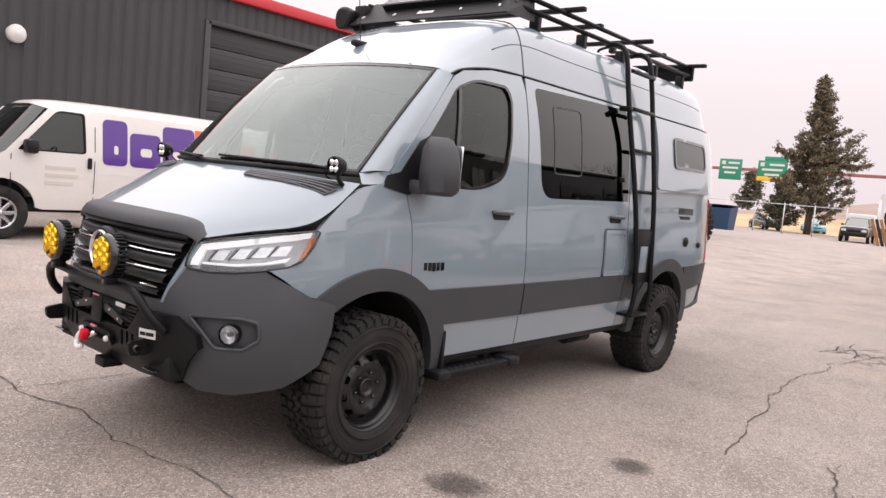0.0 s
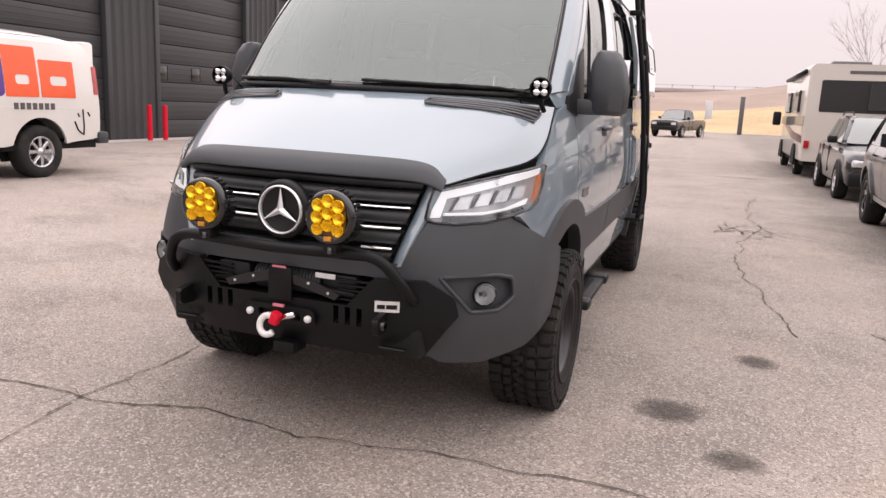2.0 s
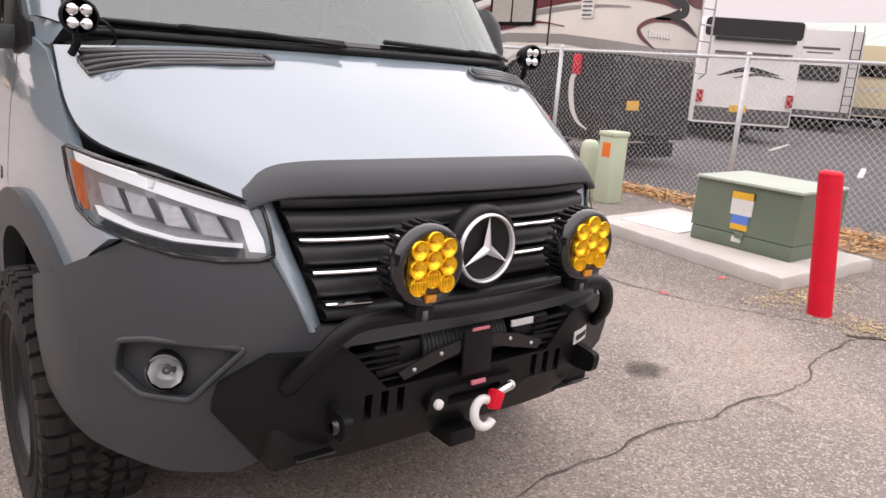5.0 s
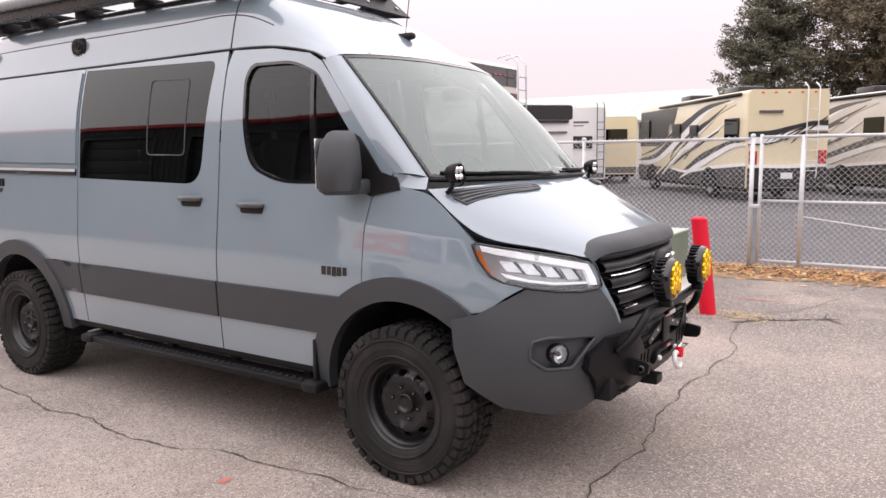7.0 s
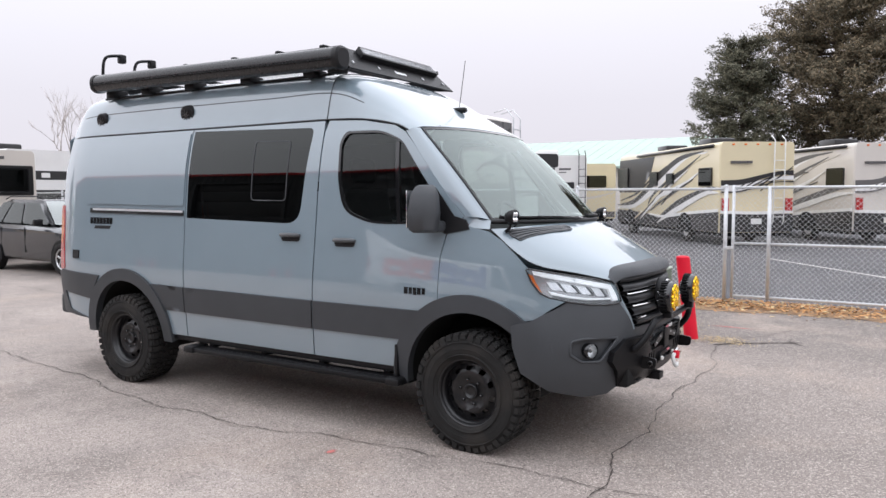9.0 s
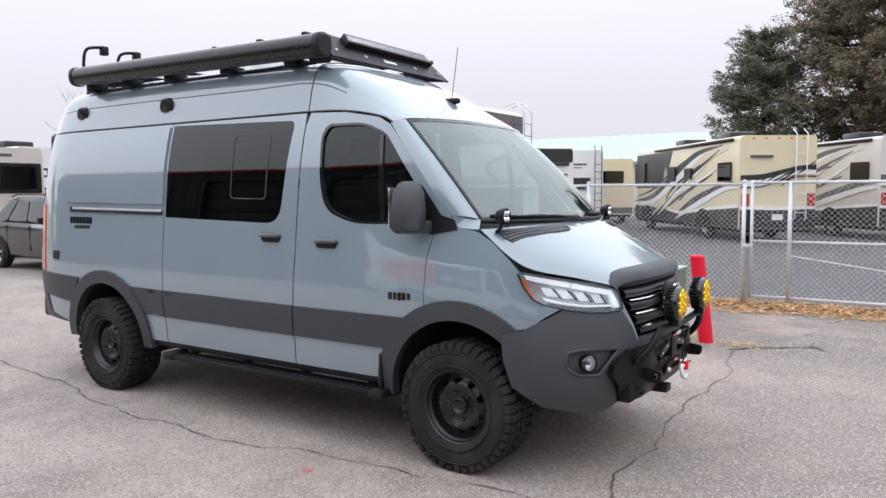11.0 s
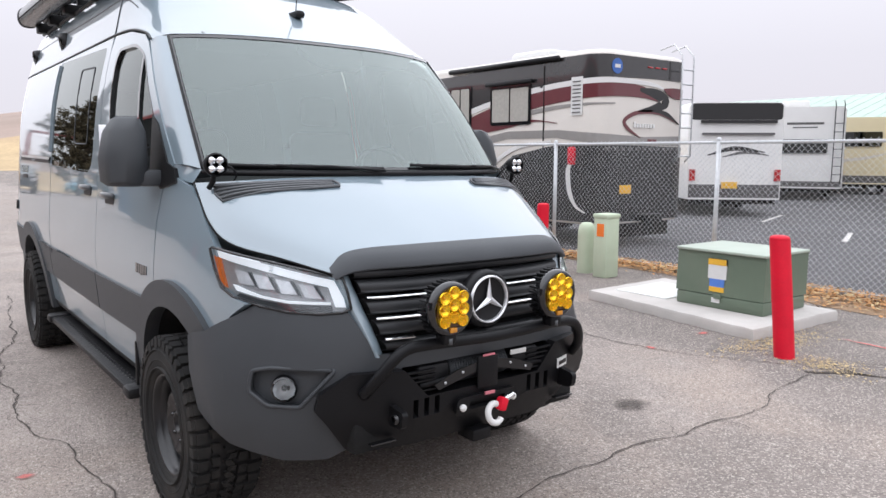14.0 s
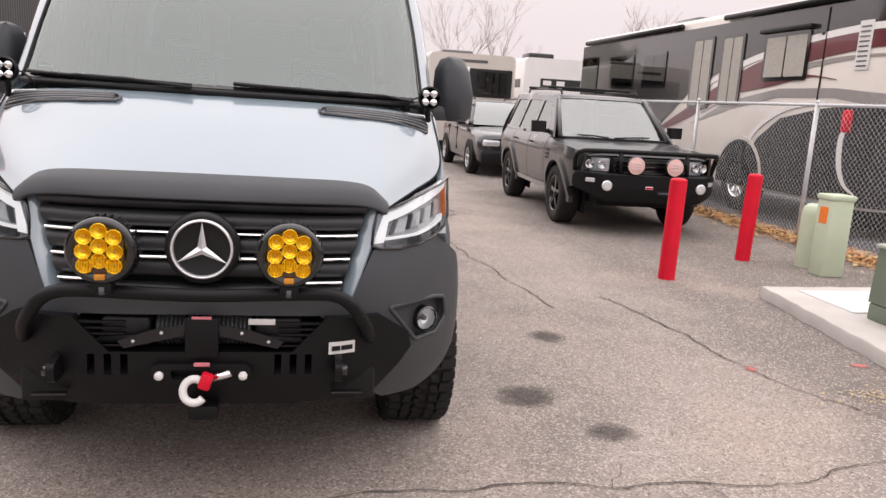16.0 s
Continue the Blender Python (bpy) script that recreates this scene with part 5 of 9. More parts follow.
vp("side_marker", panel(rect(4.37, 1.115, 4.47, 1.195, 0.01), R_SIDE, 0.012, 0.014, 0.05), "black", "black square socket")
# spare wheel behind
sw2 = wheel(pose(0.42, 5.02, 1.36, 0, 0, 90), 1)
sw2.name = "spare_wheel"
# cabin
vp("dashboard", surf([[(0, -0.34, 1.47), (0.4, -0.30, 1.47), (0.82, -0.10, 1.47)], [(0, -0.08, 1.52), (0.4, -0.05, 1.53), (0.82, 0.08, 1.50)], [(0, 0.18, 1.50), (0.4, 0.20, 1.52), (0.82, 0.20, 1.47)], [(0, 0.24, 1.25), (0.4, 0.26, 1.25), (0.82, 0.26, 1.25)]], 5, 5, True), "dash", "grey dashboard")
wheel_rim = [(0.40 + 0.185 * math.cos(a), 0.36 + 0.075 * math.sin(a), 1.50 + 0.165 * math.sin(a)) for a in np.linspace(0, 2 * math.pi, 28)]
swh = vp("steering_wheel", tube(wheel_rim, 0.016, 8), "grey_cloth", "dark steering wheel")
vp("steering_boss", box(0.33, 0.47, 0.32, 0.38, 1.43, 1.55, 0.03), "grey_cloth", "", swh)
for s in (1, -1):
    x0 = s * 0.45
    seat = vp("cab_seat", box(x0 - 0.24, x0 + 0.24, 0.62, 1.14, 1.05, 1.22, 0.05), "grey_cloth", "dark grey cab seat")
    vp("seat_back", box(x0 - 0.23, x0 + 0.23, 0, 0.14, 0, 0.62, 0.06, 3, pose(0, 1.06, 1.18, -12, 0, 0)), "grey_cloth", "seat back", seat)
    vp("head_rest", box(x0 - 0.13, x0 + 0.13, 0, 0.10, 0, 0.20, 0.045, 3, pose(0, 1.22, 1.83, -10, 0, 0)), "grey_cloth", "head rest", seat)
    vp("sun_visor", box(x0 - 0.20, x0 + 0.20, 0, 0.02, -0.13, 0, 0.008, 1, pose(0, 0.42, 2.22, 55, 0, 0)), "lining", "folded sun visor")
vp("headliner", box(-0.76, 0.76, 0.62, 4.6, 2.24, 2.27, 0.01), "lining", "pale cab ceiling")
vp("cabin_floor", box(-0.84, 0.84, 0.25, 4.7, 0.98, 1.02, 0.0), "grey_cloth", "dark cabin floor")
vp("galley", box(0.35, 0.84, 1.75, 3.6, 1.02, 1.48, 0.01), "lining", "pale camper furniture")
vp("overhead_cupboard", box(-0.80, -0.45, 2.9, 4.6, 1.85, 2.24, 0.01), "lining", "pale overhead cupboard")
for o in van.children_recursive:
    if o.type == "MESH" and o.data.materials[0] in (M["glass_wind"], M["glass_door"], M["glass_dark"], M["glass_lamp"]):
        o.visible_shadow = False

# ---- ground ----
def asphalt(name, base, stone, speck=0.35, stain=0.5, strip=None, soft=False):
    m = bpy.data.materials.new(name)
    m.use_nodes = True
    n, l = m.node_tree.nodes, m.node_tree.links
    b = n["Principled BSDF"]
    co = n.new("ShaderNodeTexCoord")

    def tex(scale, detail, rough=0.6):
        t = n.new("ShaderNodeTexNoise")
        t.inputs["Scale"].default_value, t.inputs["Detail"].default_value, t.inputs["Roughness"].default_value = scale, detail, rough
        l.new(co.outputs["Object"], t.inputs["Vector"])
        return t.outputs["Fac"]

    def remap(s, a, c, lo, hi):
        r = n.new("ShaderNodeMapRange")
        for k, v in zip(("From Min", "From Max", "To Min", "To Max"), (a, c, lo, hi)):
            r.inputs[k].default_value = v
        l.new(s, r.inputs["Value"])
        return r.outputs[0]

    def mix(f, a, c):
        x = n.new("ShaderNodeMixRGB")
        for k, v in ((0, f), (1, a), (2, c)):
            if isinstance(v, (tuple, float)):
                x.inputs[k].default_value = v
            else:
                l.new(v, x.inputs[k])
        return x.outputs[0]

    vor = n.new("ShaderNodeTexVoronoi")
    vor.inputs["Scale"].default_value = 108
    l.new(co.outputs["Object"], vor.inputs["Vector"])
    grit = tex(240, 2)
    col = mix(remap(tex(0.35, 6), 0.35, 0.68, 0, 1), tuple(0.80 * c for c in base) + (1,), tuple(1.20 * c for c in base) + (1,))
    col = mix(remap(tex(2.6, 4), 0.45, 0.70, 0, 0.35), col, (1.22 * base[0], 1.16 * base[1], 1.10 * base[2], 1))
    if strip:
        # a darker strip beside the fence, with an uneven edge
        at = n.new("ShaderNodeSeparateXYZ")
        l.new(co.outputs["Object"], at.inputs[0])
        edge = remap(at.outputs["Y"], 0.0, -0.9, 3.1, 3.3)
        # the van's soft shade on the ground ahead is darkened into the colour
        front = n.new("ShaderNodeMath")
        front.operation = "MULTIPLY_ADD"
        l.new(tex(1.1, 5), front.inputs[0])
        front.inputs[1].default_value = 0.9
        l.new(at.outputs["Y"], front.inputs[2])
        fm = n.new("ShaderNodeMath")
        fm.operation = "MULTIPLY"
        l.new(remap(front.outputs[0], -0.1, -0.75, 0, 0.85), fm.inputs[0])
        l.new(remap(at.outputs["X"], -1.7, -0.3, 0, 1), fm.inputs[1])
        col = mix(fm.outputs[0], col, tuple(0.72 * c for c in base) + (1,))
        # paler colour along the van's -x side
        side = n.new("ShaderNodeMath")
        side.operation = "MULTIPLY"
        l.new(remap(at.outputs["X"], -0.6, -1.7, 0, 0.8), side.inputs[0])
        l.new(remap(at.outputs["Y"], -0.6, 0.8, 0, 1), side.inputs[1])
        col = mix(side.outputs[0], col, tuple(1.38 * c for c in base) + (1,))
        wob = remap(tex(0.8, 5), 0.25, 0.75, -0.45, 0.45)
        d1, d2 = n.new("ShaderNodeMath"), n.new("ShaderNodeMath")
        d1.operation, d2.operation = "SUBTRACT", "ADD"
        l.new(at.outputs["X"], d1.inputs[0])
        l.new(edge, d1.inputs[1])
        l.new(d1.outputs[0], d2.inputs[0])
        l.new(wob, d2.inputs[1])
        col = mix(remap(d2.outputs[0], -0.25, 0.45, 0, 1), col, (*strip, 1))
    col = mix(remap(tex(0.9, 7, 0.7), 0.46, 0.64, 0, stain), col, tuple(0.55 * c for c in base) + (1,))
    col = mix(remap(tex(0.55, 6, 0.65), 0.52, 0.66, 0, stain * 0.8), col, (1.25 * base[0], 1.15 * base[1], 1.04 * base[2], 1))
    col = mix(remap(tex(5.5, 5, 0.7), 0.55, 0.75, 0, stain * 0.6), col, tuple(0.62 * c for c in base) + (1,))
    sep = n.new("ShaderNodeSeparateColor")
    l.new(vor.outputs["Color"], sep.inputs[0])
    col = mix(remap(sep.outputs[0], 0.62, 1.0, 0, speck), col, (*stone, 1))
    col = mix(remap(sep.outputs[1], 0.70, 1.0, 0, speck * 0.9), col, tuple(0.30 * c for c in base) + (1,))
    col = mix(remap(grit, 0.42, 0.62, 0.0, 0.72), col, tuple(0.42 * c for c in base) + (1,))
    l.new(col, b.inputs["Base Color"])
    b.inputs["Roughness"].default_value = 0.88
    b.inputs["Specular IOR Level"].default_value = 0.35
    bp = n.new("ShaderNodeBump")
    bp.inputs["Strength"].default_value, bp.inputs["Distance"].default_value = 0.7, 0.004
    hh = n.new("ShaderNodeMath")
    hh.operation = "SUBTRACT"
    l.new(grit, hh.inputs[0])
    l.new(vor.outputs["Distance"], hh.inputs[1])
    l.new(hh.outputs[0], bp.inputs["Height"])
    l.new(bp.outputs[0], b.inputs["Normal"])
    if soft:
        # fades out from the middle with a ragged edge
        vm, dist, fade = n.new("ShaderNodeVectorMath"), n.new("ShaderNodeVectorMath"), n.new("ShaderNodeMath")
        vm.operation, vm.inputs[1].default_value = "SUBTRACT", (0.5, 0.5, 0)
        dist.operation, fade.operation = "LENGTH", "MULTIPLY_ADD"
        l.new(co.outputs["Generated"], vm.inputs[0])
        flat = n.new("ShaderNodeVectorMath")
        flat.operation, flat.inputs[1].default_value = "MULTIPLY", (1, 1, 0)
        l.new(vm.outputs[0], flat.inputs[0])
        l.new(flat.outputs[0], dist.inputs[0])
        l.new(tex(14, 5, 0.7), fade.inputs[0])
        fade.inputs[1].default_value = 0.55
        l.new(dist.outputs["Value"], fade.inputs[2])
        l.new(remap(fade.outputs[0], 0.46, 0.76, 0.62, 0.0), b.inputs["Alpha"])
    return m


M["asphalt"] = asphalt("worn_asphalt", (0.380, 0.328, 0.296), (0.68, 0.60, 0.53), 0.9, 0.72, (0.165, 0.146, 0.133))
M["lot"] = asphalt("storage_lot_asphalt", (0.115, 0.113, 0.118), (0.2, 0.2, 0.2), 0.2, 0.3)
M["concrete"] = material("concrete", (0.52, 0.49, 0.46), 0.85, 0, 0, 0.12, 3, 150, 0.4, 0.35, (0.33, 0.29, 0.25))
M["crack"] = material("crack_shadow", (0.075, 0.062, 0.054), 0.95, 0, 0, 0.3, 9, 120, 0.3)
M["oil"] = asphalt("oil_stain", (0.13, 0.112, 0.10), (0.3, 0.27, 0.25), 0.3, 0.5, None, True)
M["leaf_bed"] = material("leafy_soil", (0.26, 0.17, 0.10), 0.95, 0, 0, 0.4, 4, 45, 0.6, 0.6, (0.40, 0.26, 0.13))
M["leaves"] = material("dry_leaves", (0.50, 0.26, 0.10), 0.85, 0, 0, 0.4, 5, 40, 0.3)
M["dry_grass"] = material("dry_grass", (0.46, 0.34, 0.19), 0.95, 0, 0, 0.35, 0.12, 3, 0.6, 0.75, (0.34, 0.22, 0.14))
M["bare_slope"] = material("bare_brown_slope", (0.30, 0.225, 0.185), 0.95, 0, 0, 0.25, 0.1, 3, 0.5, 0.5, (0.24, 0.19, 0.15))
M["marking"] = material("faded_white_paint", (0.62, 0.60, 0.57), 0.8, 0, 0, 0.25, 3, 80, 0.2, 0.4, (0.3, 0.27, 0.25))
M["spray"] = asphalt("red_spray_mark", (0.85, 0.22, 0.20), (0.80, 0.45, 0.40), 0.3, 0.2, None, True)

gm = bmesh.new()
xs = [-900, -200, -60, -30, -20] + list(np.arange(-14, -1.4, 0.5)) + list(np.arange(0, 17, 2.0)) + [25, 60, 200, 900]
ys = [-900, -200, -60] + list(np.arange(-20, 31, 2.0)) + [60, 120, 300, 900]


def ground_z(x, y):
    """The yard rises gently towards the garage."""
    t = min(1.0, max(0.0, (-2.0 - x) / 5.0))
    f = min(1.0, max(0.0, (46 - y) / 14))
    return 0.21 * t * t * (3 - 2 * t) * f


gv = [[gm.verts.new((x, y, ground_z(x, y))) for x in xs] for y in ys]
for a, b in zip(gv, gv[1:]):
    for k in range(len(xs) - 1):
        gm.faces.new((a[k], a[k + 1], b[k + 1], b[k]))
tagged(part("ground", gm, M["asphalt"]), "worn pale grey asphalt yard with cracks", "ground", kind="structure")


def wobble(pts, amp, seed, n=10):
    rng = random.Random(seed)
    out = [(p[0] + rng.uniform(-amp, amp), p[1] + rng.uniform(-amp, amp)) for p in spline(pts, n)]
    return out


def sheet(name, pts, z, mat, label, category, kind="structure", smooth=0):
    """A thin flat layer with an uneven outline."""
    bm = bmesh.new()
    vs = [bm.verts.new((x, y, z)) for x, y in pts]
    f = bm.faces.new(vs)
    f.normal_update()
    if f.normal.z < 0:
        bmesh.ops.reverse_faces(bm, faces=[f])
    bmesh.ops.triangulate(bm, faces=bm.faces)
    return tagged(part(name, bm, M[mat], None, "", 0), label, category, kind=kind)


sheet("storage_lot", [(6.95, -40), (90, -40), (90, 60), (6.95, 60)], 0.004, "lot", "smooth dark asphalt storage lot behind the fence", "pavement")
apron = [(-13.15, -10), (-12.4, -10), (-12.4, 30), (-13.15, 30)]
sheet("door_apron", apron, 0.217, "concrete", "pale concrete strip before the garage doors", "pavement")


def crack(pts, w, seed, z=0.007, twigs=3):
    """A jagged crack along a few waypoints, with short side branches."""
    rng = random.Random(seed)

    def jag(a, b, amp, depth):
        if depth == 0:
            return [a]
        m = ((a[0] + b[0]) / 2 + rng.uniform(-amp, amp), (a[1] + b[1]) / 2 + rng.uniform(-amp, amp))
        return jag(a, m, amp * 0.55, depth - 1) + jag(m, b, amp * 0.55, depth - 1)

    def ribbon(line, w0, w1):
        prev = None
        for k, p in enumerate(line):
            q, o = line[min(k + 1, len(line) - 1)], line[max(k - 1, 0)]
            d = Vector((q[0] - o[0], q[1] - o[1])).normalized() if (q != o) else Vector((1, 0))
            ww = (w0 + (w1 - w0) * k / len(line)) * rng.uniform(0.35, 1.5)
            zz = z + ground_z(*p)
            pair = (bm.verts.new((p[0] - d.y * ww, p[1] + d.x * ww, zz)), bm.verts.new((p[0] + d.y * ww, p[1] - d.x * ww, zz)))
            if prev:
                bm.faces.new((prev[1], pair[1], pair[0], prev[0]))
            prev = pair

    bm, line = bmesh.new(), []
    for a, b in zip(pts, pts[1:]):
        dist = math.hypot(b[0] - a[0], b[1] - a[1])
        line += jag(a, b, 0.07 * dist, max(2, min(6, int(math.log2(max(dist, 0.2) / 0.03)))))
    line.append(pts[-1])
    ribbon(line, w, w * 0.7)
    for _ in range(twigs):
        p = rng.choice(line)
        a = rng.uniform(0, 6.3)
        e = (p[0] + 0.28 * math.cos(a), p[1] + 0.28 * math.sin(a))
        ribbon(jag(p, e, 0.05, 4) + [e], w * 0.5, w * 0.1)
    return tagged(part("asphalt_crack", bm, M["crack"], None, "", 0), "thin dark crack in the asphalt", "crack", "cracks in the yard", "structure")


crack([(-4.2, -1.25), (-2.4, -1.1), (-1.68, -1.01), (-1.18, -1.0), (-0.55, -0.86), (-0.36, -0.89), (0.02, -0.95), (0.40, -0.88), (0.8, -0.83), (1.64, -0.88), (2.5, -0.90), (3.43, -0.71), (4.1, -0.85), (4.85, -1.29), (5.3, -1.42)], 0.005, 1, twigs=8)
crack([(-0.9, 6.3), (-0.96, 5.71), (-1.08, 4.19), (-1.31, 3.14), (-1.36, 2.08), (-1.36, 1.35), (-1.20, 0.53), (-1.13, -0.2), (-1.12, -0.55), (-1.14, -1.04), (-1.07, -1.5), (-1.0, -2.4)], 0.005, 2, twigs=7)
crack([(2.5, 12.0), (2.31, 7.11), (1.96, 4.85), (2.06, 3.5), (2.18, 2.6), (2.30, 1.85)], 0.006, 3, twigs=6)
crack([(2.25, 7.0), (3.0, 6.45), (3.79, 6.45)], 0.007, 4)
crack([(2.8, 2.2), (3.08, 1.16), (3.14, 0.48), (3.3, 0.0), (3.55, -0.38), (3.6, -0.62)], 0.006, 5)
crack([(3.5, -0.65), (3.9, -1.15), (4.1, -1.5)], 0.022, 6)
for k in range(9):
    rr = random.Random(40 + k)
    a, b = (2.2 + rr.uniform(-0.45, 0.45), 6.9 + rr.uniform(-0.7, 0.7)), (2.2 + rr.uniform(-0.5, 0.5), 6.9 + rr.uniform(-0.9, 0.9))
    crack([a, b], 0.010, 60 + k, twigs=2)


def blot(x, y, rx, ry, seed, mat, z, label, category, name):
    rng = random.Random(seed)
    ph = [rng.uniform(0, 6.3) for _ in range(4)]
    pts = []
    for k in range(40):
        a = k * math.pi / 20
        r = 1 + 0.14 * math.sin(2 * a + ph[0]) + 0.10 * math.sin(3 * a + ph[1]) + 0.06 * math.sin(7 * a + ph[2]) + 0.05 * math.sin(13 * a + ph[3])
        pts.append((x + rx * r * math.cos(a), y + ry * r * math.sin(a)))
    return sheet(name, pts, z, mat, label, category)


for x, y, rx, ry, sd in ((2.01, 1.15, 0.13, 0.16, 1), (1.55, 0.12, 0.20, 0.17, 2), (1.85, -0.36, 0.13, 0.13, 3)):
    blot(x, y, rx, ry, sd, "oil", 0.006, "dark round oil stain on the asphalt", "stain", "oil_stain")
M["pale_soft"] = asphalt("pale_worn_spot", (0.46, 0.41, 0.38), (0.6, 0.55, 0.5), 0.4, 0.3, None, True)
blot(2.2, 16.5, 0.9, 0.35, 9, "pale_soft", 0.006, "pale patched spot in the asphalt", "stain", "pale_patch")
for x, y, rx, ry, sd in ((-1.49, 0.76, 0.05, 0.035, 5), (3.14, 0.48, 0.05, 0.05, 6), (3.95, 0.52, 0.07, 0.05, 7)):
    blot(x, y, rx, ry, sd, "spray", 0.009, "small faded red spray mark", "paint mark", "spray_mark")
sheet("spray_line", wobble([(4.79, -0.28), (4.76, -0.6), (4.72, -1.02)], 0.008, 8) + [(4.68, -1.02), (4.72, -0.6), (4.74, -0.28)], 0.010, "spray", "faded red spray line", "paint mark")
for x0, y0, x1, y1 in ((12.5, 3.2, 14.3, 3.9), (11.6, -2.6, 15.8, 0.6), (15.2, 6.4, 17.6, 7.2)):
    d = Vector((y0 - y1, x1 - x0)).normalized() * 0.05
    sheet("bay_line", [(x0 + d.x, y0 + d.y), (x1 + d.x, y1 + d.y), (x1 - d.x, y1 - d.y), (x0 - d.x, y0 - d.y)], 0.010, "marking", "faded white bay line", "line")


def scatter(name, label, area, count, size, mat, seed, category):
    """Many small curled flakes lying on the ground, as one piece of stuff."""
    rng = random.Random(seed)
    verts, faces = [], []
    while len(faces) < count:
        x, y, z = area(rng)
        a, s = rng.uniform(0, 6.3), size * rng.uniform(0.4, 1.4)
        u, t = Vector((math.cos(a), math.sin(a), rng.uniform(-0.3, 0.5))) * s, Vector((-math.sin(a), math.cos(a), rng.uniform(-0.3, 0.5))) * s * rng.uniform(0.2, 0.7)
        c, k = Vector((x, y, z + 0.012)), len(verts)
        verts += [tuple(c - u), tuple(c + t), tuple(c + u), tuple(c - t)]
        faces.append((k, k + 1, k + 2, k + 3))
    me = bpy.data.meshes.new(name)
    me.from_pydata(verts, [], faces)
    me.materials.append(M[mat])
    return tagged(new(name, me), label, category, kind="stuff")


def fence_strip(rng):
    y = rng.uniform(-9, 16)
    w = 0.75 if y < 1.0 else 0.45
    d = abs(rng.gauss(0, w * 0.55))
    return 6.98 - d + rng.uniform(-0.1, 0.15), y, max(0.0, 0.05 - 0.04 * d)


sheet("leaf_bed", wobble([(6.35, -9), (6.2, -6), (6.3, -4), (6.15, -2.5), (6.25, -1.2), (6.05, 0.0), (6.45, 1.5), (6.55, 3.0), (6.6, 6.0), (6.65, 10.0), (6.6, 16.0)], 0.06, 31) + [(6.94, 16.0), (6.94, -9.0)], 0.005, "leaf_bed", "strip of leafy soil along the fence foot", "soil")
scatter("leaf_litter", "dry brown leaf litter along the fence foot", fence_strip, 24000, 0.026, "leaves", 11, "leaves")
M["straw"] = material("pale_straw", (0.50, 0.38, 0.20), 0.9, 0, 0, 0.4, 5, 40)
scatter("straw_litter", "pale dry grass bits along the fence", fence_strip, 5000, 0.034, "straw", 12, "grass")
scatter("pad_litter", "dry leaves gathered round the concrete pad", lambda r: (4.15 + r.gauss(0, 0.35), -0.05 + r.gauss(0, 0.14), 0), 1300, 0.011, "straw", 13, "leaves")
scatter("weed_litter", "dry weeds in the broken asphalt", lambda r: (3.80 + r.gauss(0, 0.13), -0.70 + r.gauss(0, 0.16), 0), 800, 0.010, "straw", 14, "weeds")

# ---- garage building ----
M["metal_dark"] = material("dark_grey_sheet_metal", (0.040, 0.041, 0.044), 0.55, 0.0, 0, 0.10, 0.6, 60, 0.05, 0.25, (0.07, 0.068, 0.066))
M["door_metal"] = material("dark_door_panel", (0.034, 0.034, 0.037), 0.5, 0.0, 0, 0.10, 0.7, 60, 0.05, 0.2, (0.06, 0.058, 0.056))
M["red_trim"] = material("red_eave_trim", (0.55, 0.02, 0.03), 0.4, 0, 0.2, 0.08)
WX, DOORS, EAVE, SILL, HEAD = -13.2, ((7.55, 11.85), (13.63, 17.9), (19.7, 23.97)), 5.68, 0.2, 4.94
bays = [(-14.0, 7.55)] + [(a[1], b[0]) for a, b in zip(DOORS, DOORS[1:])] + [(23.97, 40.0)]
garage = thing("garage_building", "dark grey ribbed metal garage with red eaves and roller doors", "building")


def ribbed(y0, y1, z0, z1, pitch=0.30):
    """Ribbed sheet cladding, as one folded sheet with depth."""
    bm, line = bmesh.new(), []
    y = y0
    while y < y1 - 1e-6:
        e = min(y + pitch, y1)
        line += [(y, 0.0), (y + (e - y) * 0.78, 0.0), (y + (e - y) * 0.84, 0.035), (y + (e - y) * 0.94, 0.035)]
        y = e
    line.append((y1, 0.0))
    vs = [[bm.verts.new((WX + d, yy, z)) for yy, d in line] for z in (z0, z1)]
    for k in range(len(line) - 1):
        bm.faces.new((vs[0][k], vs[0][k + 1], vs[1][k + 1], vs[1][k]))
    return bm


